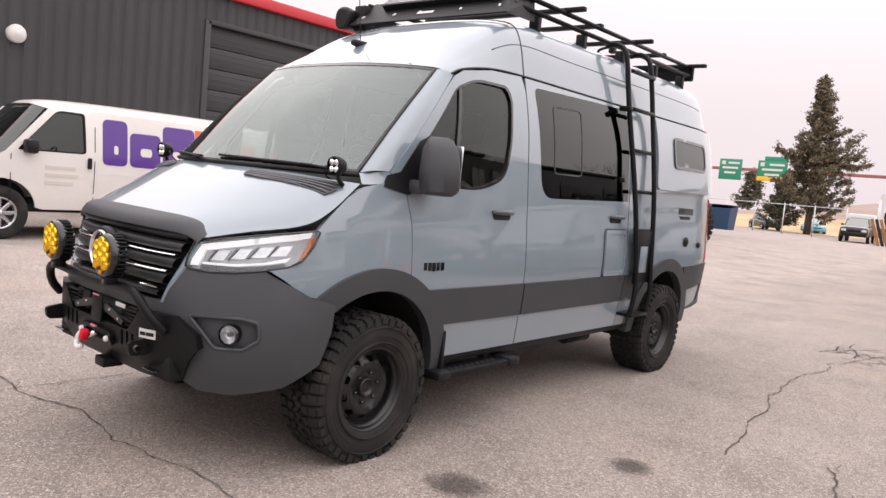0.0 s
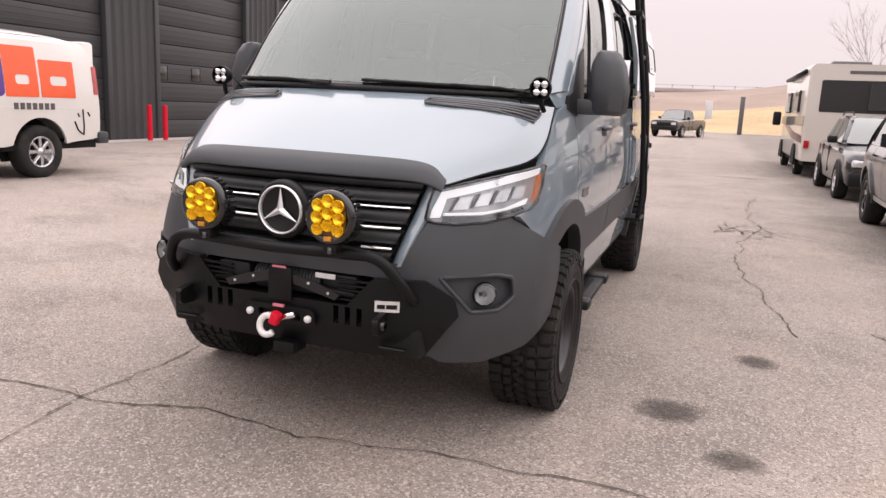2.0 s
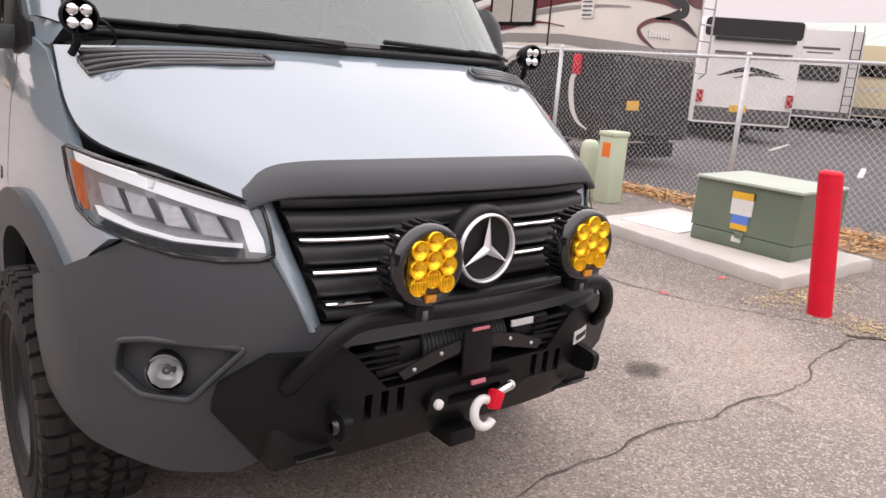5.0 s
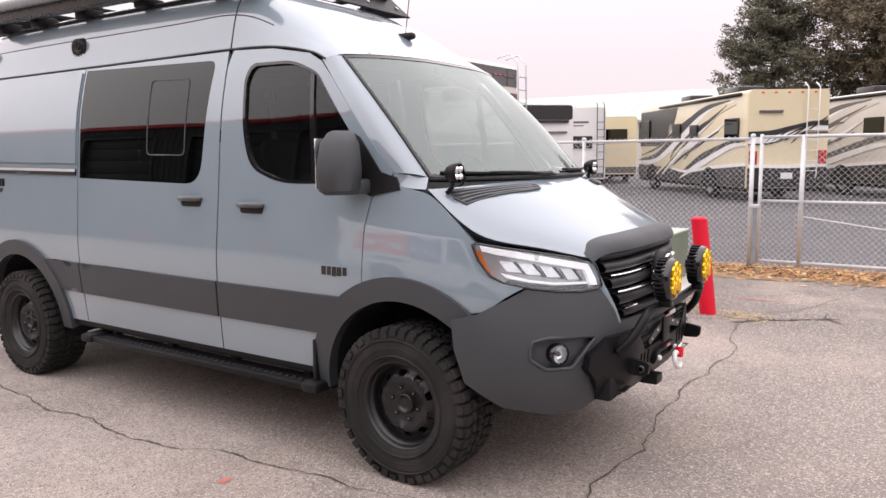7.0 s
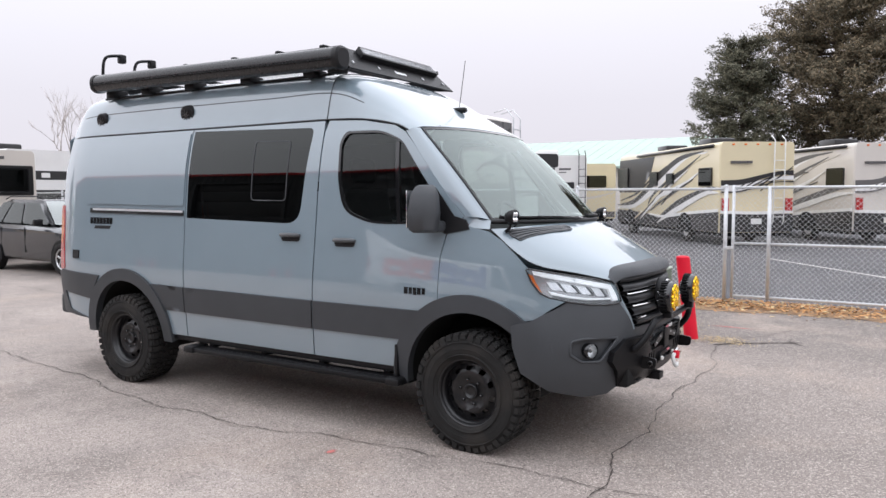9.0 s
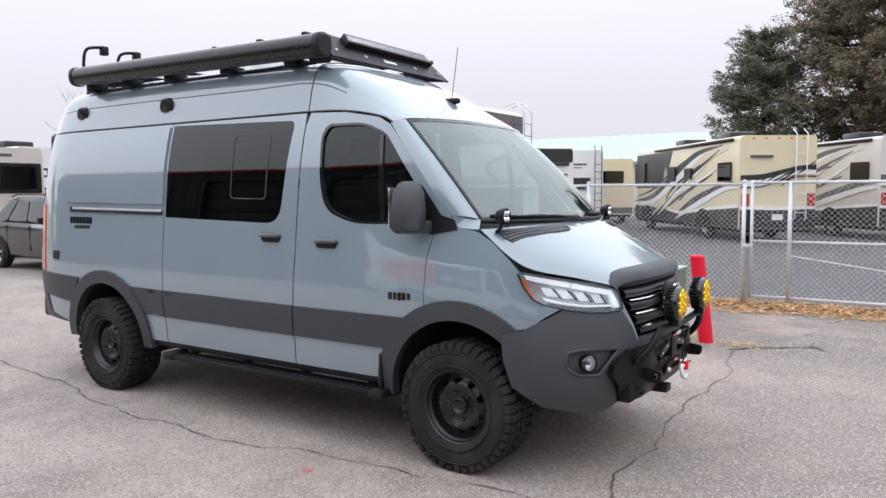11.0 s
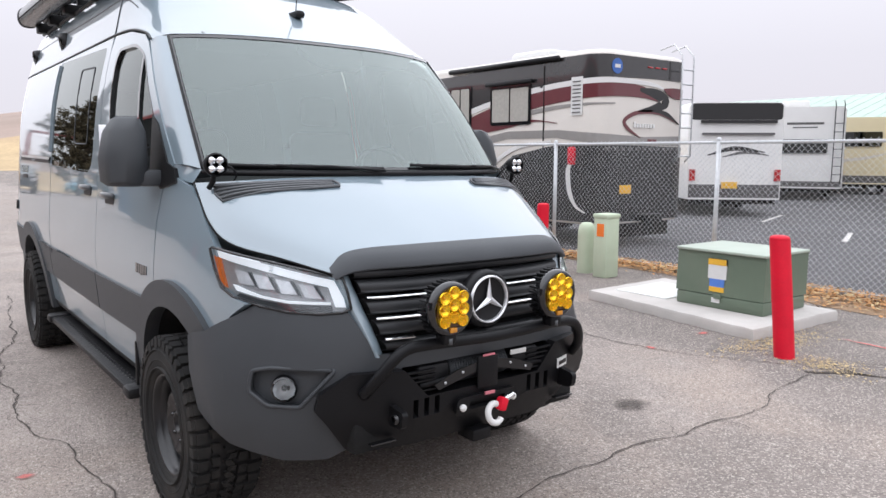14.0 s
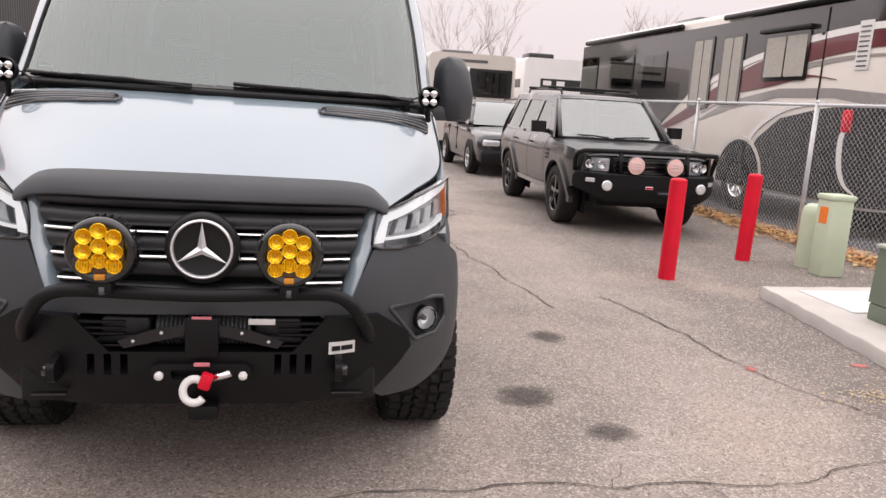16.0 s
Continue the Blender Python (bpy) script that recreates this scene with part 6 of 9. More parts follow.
for y0, y1 in bays:
    part("wall_cladding", ribbed(y0, y1, 0.22, EAVE - 0.02), M["metal_dark"], garage, "", 10)
    part("wall_core", box(WX - 0.25, WX - 0.01, y0, y1, 0.0, EAVE), M["metal_dark"], garage)
for (y0, y1) in DOORS:
    part("wall_cladding", ribbed(y0, y1, HEAD + 0.08, EAVE - 0.02), M["metal_dark"], garage, "", 10)
    part("wall_core", box(WX - 0.25, WX - 0.01, y0, y1, HEAD + 0.04, EAVE), M["metal_dark"], garage)
    for ye in (y0, y1):
        part("door_jamb", box(WX - 0.2, WX + 0.06, ye - 0.08, ye + 0.08, 0, HEAD + 0.09, 0.01), M["metal_dark"], garage, "dark door jamb")
    part("door_head", box(WX - 0.2, WX + 0.06, y0, y1, HEAD, HEAD + 0.12, 0.01), M["metal_dark"], garage, "dark door head")
    rd = new("roller_door")
    rd.parent = garage
    rd["label"] = "closed dark sectional garage door"
    H = (HEAD - SILL) / 9
    for k in range(9):
        pan = part("door_panel", box(WX - 0.16, WX - 0.10, y0 + 0.09, y1 - 0.09, SILL + k * H + 0.008, SILL + (k + 1) * H - 0.008, 0.012), M["door_metal"], rd)
        for j in (0.25, 0.5, 0.75):
            part("panel_groove", box(WX - 0.105, WX - 0.094, y0 + 0.12, y1 - 0.12, SILL + (k + j) * H - 0.012, SILL + (k + j) * H + 0.012, 0.004), M["metal_dark"], pan)
    for f in (0.08, 0.42, 0.80):
        yy = y0 + f * (y1 - y0)
        part("door_window", box(WX - 0.10, WX - 0.088, yy - 0.2, yy + 0.2, 1.85, 2.24, 0.02), M["gloss_black"], rd, "small dark door window")
part("eave_trim", box(WX - 0.3, WX + 0.16, -14.0, 40.0, EAVE - 0.02, EAVE + 0.26, 0.02), M["red_trim"], garage, "red eave trim")
part("roof", hull_bm([[(WX + 0.1, y, EAVE + 0.26), (WX - 14, y, EAVE + 2.2), (WX - 28, y, EAVE + 0.26), (WX - 28, y, EAVE), (WX + 0.1, y, EAVE)] for y in (-14.0, 40.0)]), M["metal_dark"], garage, "", 5)
part("back_wall", box(WX - 28, WX - 27.7, -14, 40, 0, EAVE), M["metal_dark"], garage)
for ye in (-14.0, 39.8):
    part("end_wall", box(WX - 28, WX - 0.2, ye, ye + 0.2, 0, EAVE), M["metal_dark"], garage)
part("wall_lamp", add_lathe(bmesh.new(), [(0.18, 0.0), (0.19, 0.10), (0.16, 0.16), (0.0005, 0.18)], 24, pose(WX + 0.03, 3.17, 3.77)), M["white_dull"], garage, "round white wall lamp")


def bollard(x, y, h, r, lean=(0, 0), z=0.0):
    b = thing("bollard", "red painted steel bollard standing in the asphalt", "bollard", pose(x, y, z), "red bollards")
    lm = Matrix.Shear("XY", 4, lean) @ pose(0, 0, 0, 0, -90, 0)
    part("post", add_lathe(bmesh.new(), [(r, h - 0.035), (r * 1.01, h * 0.5), (r, 0.0)], 24, lm), M["red"], b)
    part("cap", add_lathe(bmesh.new(), [(0.001, h), (r * 0.6, h - 0.002), (r * 0.93, h - 0.012), (r, h - 0.035), (r * 0.97, h - 0.037)], 24, lm), M["red"], b)
    return b


bollard(3.785, -0.343, 0.98, 0.08, (0.07, 0.14))
bollard(3.79, 2.93, 0.97, 0.08, (0.04, 0.05))
bollard(5.19, 3.88, 0.97, 0.08, (0.04, 0.02))
for y in (12.55, 13.15, 18.65, 19.25, 6.9, 6.2):
    bollard(-12.55, y, 0.95, 0.065, (0, 0), 0.205)

# ---- transformer box on its pad, pedestals ----
M["green_box"] = material("olive_green_enamel", (0.135, 0.175, 0.125), 0.5, 0, 0.1, 0.08, 3, 90, 0.08, 0.25, (0.25, 0.25, 0.2))
M["green_top"] = material("pale_green_enamel", (0.40, 0.45, 0.38), 0.6, 0, 0, 0.08, 3, 90, 0.08, 0.2, (0.3, 0.3, 0.26))
M["pale_green"] = material("pale_green_plastic", (0.50, 0.57, 0.42), 0.55, 0, 0, 0.06, 4, 80, 0, 0.15, (0.4, 0.38, 0.28))
M["label_yellow"] = material("yellow_label", (0.80, 0.45, 0.04), 0.5)
M["label_blue"] = material("blue_label", (0.10, 0.22, 0.62), 0.5)
pad_edge = dense([(4.07, 0.09), (5.52, 0.06), (5.78, 2.30), (4.36, 2.27)], 0.12)
prng = random.Random(21)
pad_edge = [(x + prng.uniform(-0.012, 0.012), y + prng.uniform(-0.012, 0.012)) for x, y in pad_edge]
pad_in = [(4.95 + (x - 4.95) * 0.985, 1.18 + (y - 1.18) * 0.99) for x, y in pad_edge]
tagged(part("concrete_pad", hull_bm([[(x, y, -0.02) for x, y in pad_edge], [(x, y, 0.078 + prng.uniform(-0.008, 0.008)) for x, y in pad_edge], [(x, y, 0.10) for x, y in pad_in]]), M["concrete"]), "low pale concrete pad with chipped edges in the asphalt", "pad", kind="structure")
tagged(part("pad_lid", box(4.62, 5.45, 1.42, 2.10, 0.096, 0.112, 0.006), M["white_dull"]), "flat pale cover on the concrete pad", "cover", kind="structure")
tr = thing("transformer_box", "olive green utility transformer box on a concrete pad", "utility box", pose(4.62, 0.33, 0.10))
part("lower_body", box(0.0, 0.78, 0.0, 0.96, 0.0, 0.13, 0.012), M["green_box"], tr)
part("hood", hull_bm([[(0.0, 0.0, 0.135), (0.80, 0.0, 0.135), (0.80, 0.97, 0.135), (0.0, 0.97, 0.135)], [(0.02, 0.0, 0.56), (0.80, 0.0, 0.56), (0.80, 0.97, 0.56), (0.02, 0.97, 0.56)]]), M["green_box"], tr, "", 10)
part("lid", box(-0.01, 0.82, -0.01, 0.98, 0.56, 0.59, 0.012), M["green_top"], tr, "pale green lid")
for (y0, z0, y1, z1), c, nm in (((0.40, 0.30, 0.60, 0.50), "white_dull", "warning_label"), ((0.40, 0.44, 0.60, 0.50), "label_yellow", "label_band"), ((0.42, 0.22, 0.58, 0.30), "label_blue", "info_label"), ((0.42, 0.17, 0.58, 0.22), "label_yellow", "label_band"), ((0.46, 0.06, 0.55, 0.11), "white_dull", "number_plate_bar")):
    part(nm, box(-0.004 if nm != "label_band" else -0.006, 0.02, y0, y1, z0, z1, 0.0), M[c], tr)
part("hasp", box(-0.02, 0.01, 0.44, 0.52, 0.10, 0.15, 0.006), M["green_box"], tr, "padlock hasp")
pd = thing("cable_pedestal", "tall pale green square cable pedestal with an orange label", "pedestal", pose(5.72, 3.20, 0))
part("shell", box(-0.13, 0.13, -0.11, 0.11, 0.0, 0.80, 0.015), M["pale_green"], pd)
part("cap", box(-0.145, 0.145, -0.125, 0.125, 0.79, 0.85, 0.02), M["pale_green"], pd)
part("warning_label", box(-0.134, -0.128, -0.07, 0.05, 0.55, 0.72), M["amber"], pd, "faded orange label")
pd2 = thing("cable_pedestal", "short domed pale green cable pedestal", "pedestal", pose(5.80, 3.62, 0))
part("dome", add_lathe(bmesh.new(), [(0.001, 0.70), (0.06, 0.695), (0.10, 0.66), (0.118, 0.58), (0.12, 0.0)], 24, pose(0, 0, 0, 0, -90, 0)), M["pale_green"], pd2)

# ---- chain-link fence ----
FX, FH = 6.92, 1.82
fence = thing("chain_link_fence", "galvanised chain-link fence on steel posts", "fence")


def wires(y0, y1, z0, z1, x, name, parent):
    """Diagonal wire mesh, each wire a thin real rod."""
    verts, faces, r, pitch = [], [], 0.0017, 0.078

    def rod(a, b):
        k, up = len(verts), (1 if b[2] > a[2] else -1)
        q = r * 0.72
        for p in (a, b):
            verts.extend([(p[0] - r, p[1], p[2]), (p[0], p[1] - q, p[2] + up * q), (p[0] + r, p[1], p[2]), (p[0], p[1] + q, p[2] - up * q)])
        faces.extend([(k + e, k + (e + 1) % 4, k + 4 + (e + 1) % 4, k + 4 + e) for e in range(4)])

    h, n = z1 - z0, int((y1 - y0 + (z1 - z0)) / pitch)
    for k in range(n):
        s = y0 - h + k * pitch
        a, b = max(0.0, y0 - s), min(h, y1 - s)
        if b > a:
            rod((x, s + a, z0 + a), (x, s + b, z0 + b))
            rod((x + 0.004, s + a, z1 - a), (x + 0.004, s + b, z1 - b))
    me = bpy.data.meshes.new(name)
    me.from_pydata(verts, [], faces)
    me.materials.append(M["steel"])
    ob = new(name, me)
    ob.parent = parent
    ob["kind"] = "stuff"
    return ob


posts = [(6.98, -0.09), (6.78, 2.36), (6.90, 5.34), (6.92, 8.4), (6.92, 11.5), (6.92, 14.6), (6.92, 17.7), (6.92, 20.8)]
for x, y in posts:
    part("post", cyl((FX, y, 0), (FX, y, FH), 0.03, n=14), M["steel"], fence)
    part("post_cap", add_lathe(bmesh.new(), [(0.034, 0), (0.034, 0.02), (0.02, 0.035), (0.001, 0.04)], 12, pose(FX, y, FH, 0, -90, 0)), M["steel"], fence)
part("top_rail", cyl((FX, -0.09, FH - 0.03), (FX, 20.8, FH - 0.03), 0.021, n=10), M["steel"], fence)
part("tension_wire", cyl((FX, -0.09, 0.06), (FX, 20.8, 0.06), 0.004, n=6), M["steel"], fence)
wires(-0.09, 20.8, 0.03, FH + 0.01, FX - 0.026, "wire_mesh", fence)
gate = thing("chain_link_gate", "closed galvanised chain-link gate with tubular frame", "gate")
for y in (-0.205, -0.72, -3.4, -6.2):
    part("upright", cyl((FX, y, 0.10), (FX, y, FH + (0.03 if y != -0.72 else 0)), 0.024 if y > -0.5 else 0.03, n=12), M["steel"], gate)
for z in (0.13, 0.95, FH - 0.01):
    part("rail", cyl((FX, -0.205, z), (FX, -6.2, z), 0.022, n=10), M["steel"], gate)
wires(-6.2, -0.205, 0.08, FH, FX - 0.024, "wire_mesh", gate)
part("hinge", box(FX - 0.04, FX + 0.02, -0.22, -0.08, 0.85, 0.90, 0.006), M["steel"], gate)
part("post", cyl((FX, -6.32, 0), (FX, -6.32, FH), 0.035, n=14), M["steel"], gate)

# ---- other vehicles ----
M["car_black"] = material("black_car_paint", (0.018, 0.0185, 0.020), 0.32, 0, 0.7, 0.1, 3, 60, 0, 0.6, (0.075, 0.066, 0.058))
M["car_dark"] = material("dark_grey_car_paint", (0.020, 0.021, 0.024), 0.25, 0, 0.7, 0.1, 3, 60, 0, 0.3, (0.08, 0.07, 0.06))
M["van_white"] = material("white_van_paint", (0.72, 0.70, 0.67), 0.35, 0, 0.6, 0.05, 1.5, 30, 0, 0.35, (0.50, 0.43, 0.36))
M["purple"] = material("purple_vinyl", (0.085, 0.025, 0.24), 0.35, 0, 0.3, 0.06)
M["orange"] = material("orange_vinyl", (0.85, 0.10, 0.02), 0.35, 0, 0.3, 0.06)
M["car_blue"] = material("sky_blue_car_paint", (0.12, 0.45, 0.62), 0.3, 0, 0.8, 0.08)
M["beige"] = material("beige_gelcoat", (0.70, 0.61, 0.40), 0.35, 0, 0.5, 0.06, 1, 40, 0, 0.15, (0.4, 0.34, 0.25))
M["sand"] = material("sand_gelcoat", (0.63, 0.585, 0.53), 0.35, 0, 0.5, 0.06, 1, 40, 0, 0.12, (0.4, 0.36, 0.3))
M["coach_black"] = material("black_gelcoat", (0.012, 0.0115, 0.012), 0.35, 0, 0.2, 0.1)
M["maroon"] = material("maroon_vinyl", (0.13, 0.022, 0.028), 0.3, 0, 0.5, 0.08)
M["coach_char"] = material("glossy_charcoal_gelcoat", (0.030, 0.028, 0.028), 0.22, 0, 0.6, 0.08)
M["coach_grey"] = material("dark_grey_gelcoat", (0.10, 0.095, 0.095), 0.3, 0, 0.5, 0.06)
M["band_grey"] = material("mid_grey_gelcoat", (0.30, 0.285, 0.27), 0.3, 0, 0.5, 0.06)
M["blind"] = material("pale_blind", (0.42, 0.40, 0.36), 0.7, 0, 0, 0.12, 20, 90)
M["glass_car"] = glass("car_glass", (0.10, 0.11, 0.11), 1.0, 1.65)
M["glass_screen"] = glass("car_windscreen_glass", (0.45, 0.48, 0.47), 1.0, 2.9)
M["badge_blue"] = material("blue_badge", (0.03, 0.12, 0.42), 0.3, 0, 0.4, 0.05)


def road_wheel(parent, x, y, r, w, s, rim="alloy", spokes=5, rr=0.62):
    """A car wheel: tyre, rim and spokes, outer face to +x for s = 1."""
    wh = new("wheel")
    wh.parent, wh.matrix_basis = parent, pose(x, y, r, 0, 0, 0 if s > 0 else 180)
    ri = r * rr
    part("tyre", add_lathe(bmesh.new(), [(ri, -w / 2), (r * 0.9, -w / 2), (r * 0.985, -w * 0.40), (r, -w * 0.2), (r, w * 0.2), (r * 0.985, w * 0.40), (r * 0.9, w / 2), (ri + 0.01, w / 2), (ri, w * 0.4)], 32), M["rubber"], wh, "black tyre")
    rm = part("rim", add_lathe(bmesh.new(), [(ri * 1.03, w * 0.44), (ri * 0.97, w * 0.47), (ri * 0.9, w * 0.40), (ri * 0.88, 0), (0.001, -w * 0.1)], 32), M[rim], wh)
    for k in range(spokes):
        a = k * 2 * math.pi / spokes
        part("spoke", box(w * 0.18, w * 0.40, -ri * 0.11, ri * 0.11, 0.0, ri * 0.92, 0.008, 1, Matrix.Rotation(a, 4, "X")), M[rim], rm)
    part("cap", add_lathe(bmesh.new(), [(ri * 0.26, w * 0.3), (ri * 0.24, w * 0.44), (0.001, w * 0.46)], 16), M[rim], rm)
    return wh


def car(name, label, m, st, gh, paint, wheels, wr, ww, rim="alloy", trim="black", spokes=5, group=""):
    """A car facing -y. st: rows (y, half width, underside, shoulder height, top height) of the lower body; gh: the glasshouse as
    (y, z, half width) of windscreen foot, windscreen top, rear top and rear foot."""
    c = thing(name, label, "car", m, group)
    rows = []
    for y, w, zb, zs, zt in st:
        zm = (zb + zs) / 2
        half = [(0, zt), (w * 0.62, zt - 0.012), (w * 0.90, zs + 0.03), (w * 0.985, zs - 0.05), (w, zm), (w * 0.97, zb + 0.06), (w * 0.90, zb)]
        rows.append([(x, y, z) for x, z in half] + [(-x, y, z) for x, z in half[:0:-1]])
    fine = []
    cols = [spline([r[k] for r in rows], 4) for k in range(len(rows[0]))]
    for j in range(len(cols[0])):
        fine.append([tuple(col[j]) for col in cols])
    body = hull_bm(fine)
    part("body", body, M[paint], c, "", 40)
    (y0, z0, w0), (y1, z1, w1), (y2, z2, w2), (y3, z3, w3) = gh
    P = lambda y, z, w, s: (s * w, y, z)
    ring_b = [P(y0, z0, w0, 1), P(y3, z3, w3, 1), P(y3, z3, w3, -1), P(y0, z0, w0, -1)]
    ring_t = [P(y1, z1, w1, 1), P(y2, z2, w2, 1), P(y2, z2, w2, -1), P(y1, z1, w1, -1)]
    g = hull_bm([ring_b, ring_t])
    bmesh.ops.bevel(g, geom=[e for e in g.edges], offset=0.09, segments=4, affect="EDGES")
    part("cabin", g, M[paint], c, "", 40)
    ws = [ring_b[3], ring_b[0], ring_t[0], ring_t[3]]
    part("windscreen", quad_pane(ws, rounded([(0.04, 0.04), (0.96, 0.04), (0.94, 0.93), (0.06, 0.93)], 0.05), 0.012), M["glass_screen"], c, "windscreen")
    rw = [ring_b[1], ring_b[2], ring_t[2], ring_t[1]]
    part("rear_window", quad_pane(rw, rounded([(0.06, 0.12), (0.94, 0.12), (0.92, 0.92), (0.08, 0.92)], 0.06), 0.012), M["glass_car"], c, "rear window")
    for s in (1, -1):
        q = [ring_b[0], ring_b[1], ring_t[1], ring_t[0]] if s > 0 else [ring_b[2], ring_b[3], ring_t[3], ring_t[2]]
        cuts = ((0.05, 0.40), (0.43, 0.70), (0.73, 0.95))
        for a, b in cuts:
            if s < 0:
                a, b = 1 - b, 1 - a
            part("side_window", quad_pane(q, rounded([(a, 0.06), (b, 0.06), (b - 0.005, 0.88), (a + 0.005, 0.88)], 0.02), 0.012), M["glass_car"], c, "dark side window")
        part("door_mirror", box(min(s * (w0 + 0.05), s * (w0 + 0.24)), max(s * (w0 + 0.05), s * (w0 + 0.24)), y0 + 0.28, y0 + 0.40, z0 + 0.02, z0 + 0.17, 0.035), M[trim], c, "door mirror")
        for wy in wheels:
            xo = lerp_table([(r[0], r[1]) for r in st], wy)
            pts = ring(wy, wr, wr * 1.17, -15, 195, 20) + ring(wy, wr, wr * 1.05, 195, -15, 20)
            part("wheel_arch", panel(pts, Sheet(lambda a, b, s=s, x=xo: (s * (x + 0.002), a, b), s), 0.012, 0.04, 0.12), M[trim], c, "arch trim")
            # flat black disc on the body side stands in for the shaded well
            part("wheel_well", panel(ring(wy, wr, wr * 1.10, -25, 205, 24), Sheet(lambda a, b, s=s, x=xo: (s * (x + 0.001), a, b), s), 0.004, 0, 0.3), M["void"], c, "wheel well painted black for its shade")
            road_wheel(c, s * (xo - ww / 2 + 0.035), wy, wr, ww, s, rim, spokes)
        for f in (0.34, 0.66):
            yy = y0 + (y3 - y0) * f
            zz = z0 - 0.10
            part("door_handle", box(min(s * (st[3][1] + 0.0), s * (st[3][1] + 0.02)), max(s * (st[3][1]), s * (st[3][1] + 0.02)), yy, yy + 0.16, zz, zz + 0.03, 0.008), M[trim], c)
            part("door_seam", box(min(s * (st[3][1] - 0.02), s * (st[3][1] + 0.004)), max(s * (st[3][1] - 0.02), s * (st[3][1] + 0.004)), yy - 0.08, yy - 0.072, 0.45, z0 - 0.03), M["void"], c)
    return c


# off-road estate with a bull bar, facing -y
suv = thing("off_road_car", "dusty black off-road car with bull bar and round pink-lensed lamps", "car", pose(4.68, 6.22, 0, 0, 0, -2.0))
UW = smooth_table([(0.42, 0.90), (0.60, 0.945), (0.85, 0.965), (1.02, 0.955), (1.13, 0.925), (1.20, 0.885), (1.72, 0.715)])


def suv_w(y, z):
    w = lerp_table(UW, z)
    w -= 0.10 * max(0.0, (-0.25 - y) / 0.6) ** 2
    w -= 0.06 * max(0.0, (y - 3.2) / 0.5) ** 2
    return w


def sp_(name, bm, mat, label="", parent=None, smooth=35):
    return part(name, bm, M[mat], parent or suv, label, smooth)


for s in (1, -1):
    US = Sheet(lambda y, z, s=s: (s * suv_w(y, z), y, z), s)
    wing = [(-0.86, 0.72), (-0.86, 1.02), (-0.60, 1.055), (0.10, 1.10), (0.44, 1.14), (0.56, 1.14), (0.62, 0.95), (0.62, 0.52), (0.47, 0.46)] + ring(0.0, 0.40, 0.465, 8, 172, 18) + [(-0.50, 0.55), (-0.80, 0.62)]
    front_door = [(0.635, 0.48), (0.635, 0.95), (0.575, 1.15), (1.56, 1.155), (1.56, 0.48)]
    rear_door = [(1.575, 0.48), (1.575, 1.155), (2.58, 1.16), (2.56, 0.90)] + ring(2.80, 0.40, 0.465, 100, 171, 8) + [(2.28, 0.48)]
    back = [(2.595, 1.16), (3.66, 1.16), (3.72, 0.95), (3.70, 0.60), (3.30, 0.50)] + ring(2.80, 0.40, 0.465, 8, 98, 10) + [(2.575, 0.92)]
    sp_("front_wing", panel(wing, US, 0, 0.03, 0.12), "car_black")
    fd2 = sp_("front_door", panel(front_door, US, 0, 0.03, 0.12), "car_black")
    rd2 = sp_("rear_door", panel(rear_door, US, 0, 0.03, 0.12), "car_black")
    sp_("rear_wing", panel(back, US, 0, 0.03, 0.12), "car_black")
    sp_("sill", panel([(0.50, 0.40), (2.32, 0.40), (2.32, 0.47), (0.50, 0.47)], US, 0.012, 0.05, 0.2), "band_grey", "dusty grey sill")
    frame_ = [(0.42, 1.15), (1.00, 1.70), (1.30, 1.745), (3.25, 1.755), (3.52, 1.62), (3.66, 1.17)]
    panes = [rounded([(0.72, 1.20), (1.10, 1.62), (1.58, 1.66), (1.60, 1.20)], 0.03), rounded([(1.68, 1.20), (1.66, 1.66), (2.46, 1.67), (2.54, 1.20)], 0.03), rounded([(2.64, 1.20), (2.56, 1.67), (3.22, 1.67), (3.42, 1.22)], 0.05)]
    sp_("window_frame", panel(frame_, US, 0, 0.03, 0.15, panes), "car_black")
    for pn in panes:
        sp_("side_window", panel(pn, US, -0.014, 0, 0.3), "glass_screen", "glossy side window")
    for hy, own in ((1.30, fd2), (2.30, rd2)):
        sp_("door_handle", tube([(s * (suv_w(hy, 1.03) + 0.004), hy, 1.03), (s * (suv_w(hy, 1.03) + 0.03), hy + 0.05, 1.035), (s * (suv_w(hy, 1.03) + 0.03), hy + 0.14, 1.035), (s * (suv_w(hy, 1.03) + 0.004), hy + 0.18, 1.03)], 0.014, 8), "black", "black door handle", own)
    for k in range(3):
        sp_("side_vent", panel(rect(0.36, 0.84 + 0.055 * k, 0.52, 0.875 + 0.055 * k, 0.01), US, 0.008, 0.01, 0.2), "black", "black side vent")
    for wy in (0.0, 2.80):
        sp_("wheel_arch", panel(ring(wy, 0.40, 0.535, -6, 186, 22) + ring(wy, 0.40, 0.455, 186, -6, 22), US, 0.03, 0.06, 0.12), "car_black", "rounded wheel arch")
        # inner wall blackened to carry the shade of the well
        sp_("wheel_well", panel(ring(wy, 0.40, 0.50, -25, 205, 24), Sheet(lambda a, b, s=s: (s * 0.66, a, b), s), 0, 0, 0.3), "void", "wheel well painted black for its shade")
        road_wheel(suv, s * 0.83, wy, 0.40, 0.27, s, "gloss_black", 5)
    sp_("door_mirror", hull_bm([[(s * x, y, z) for x, y in rounded([(0.95, 0.62), (1.16, 0.66), (1.15, 0.76), (0.95, 0.78)], 0.03, 3)] for z in (1.20, 1.36)]), "black", "black door mirror")
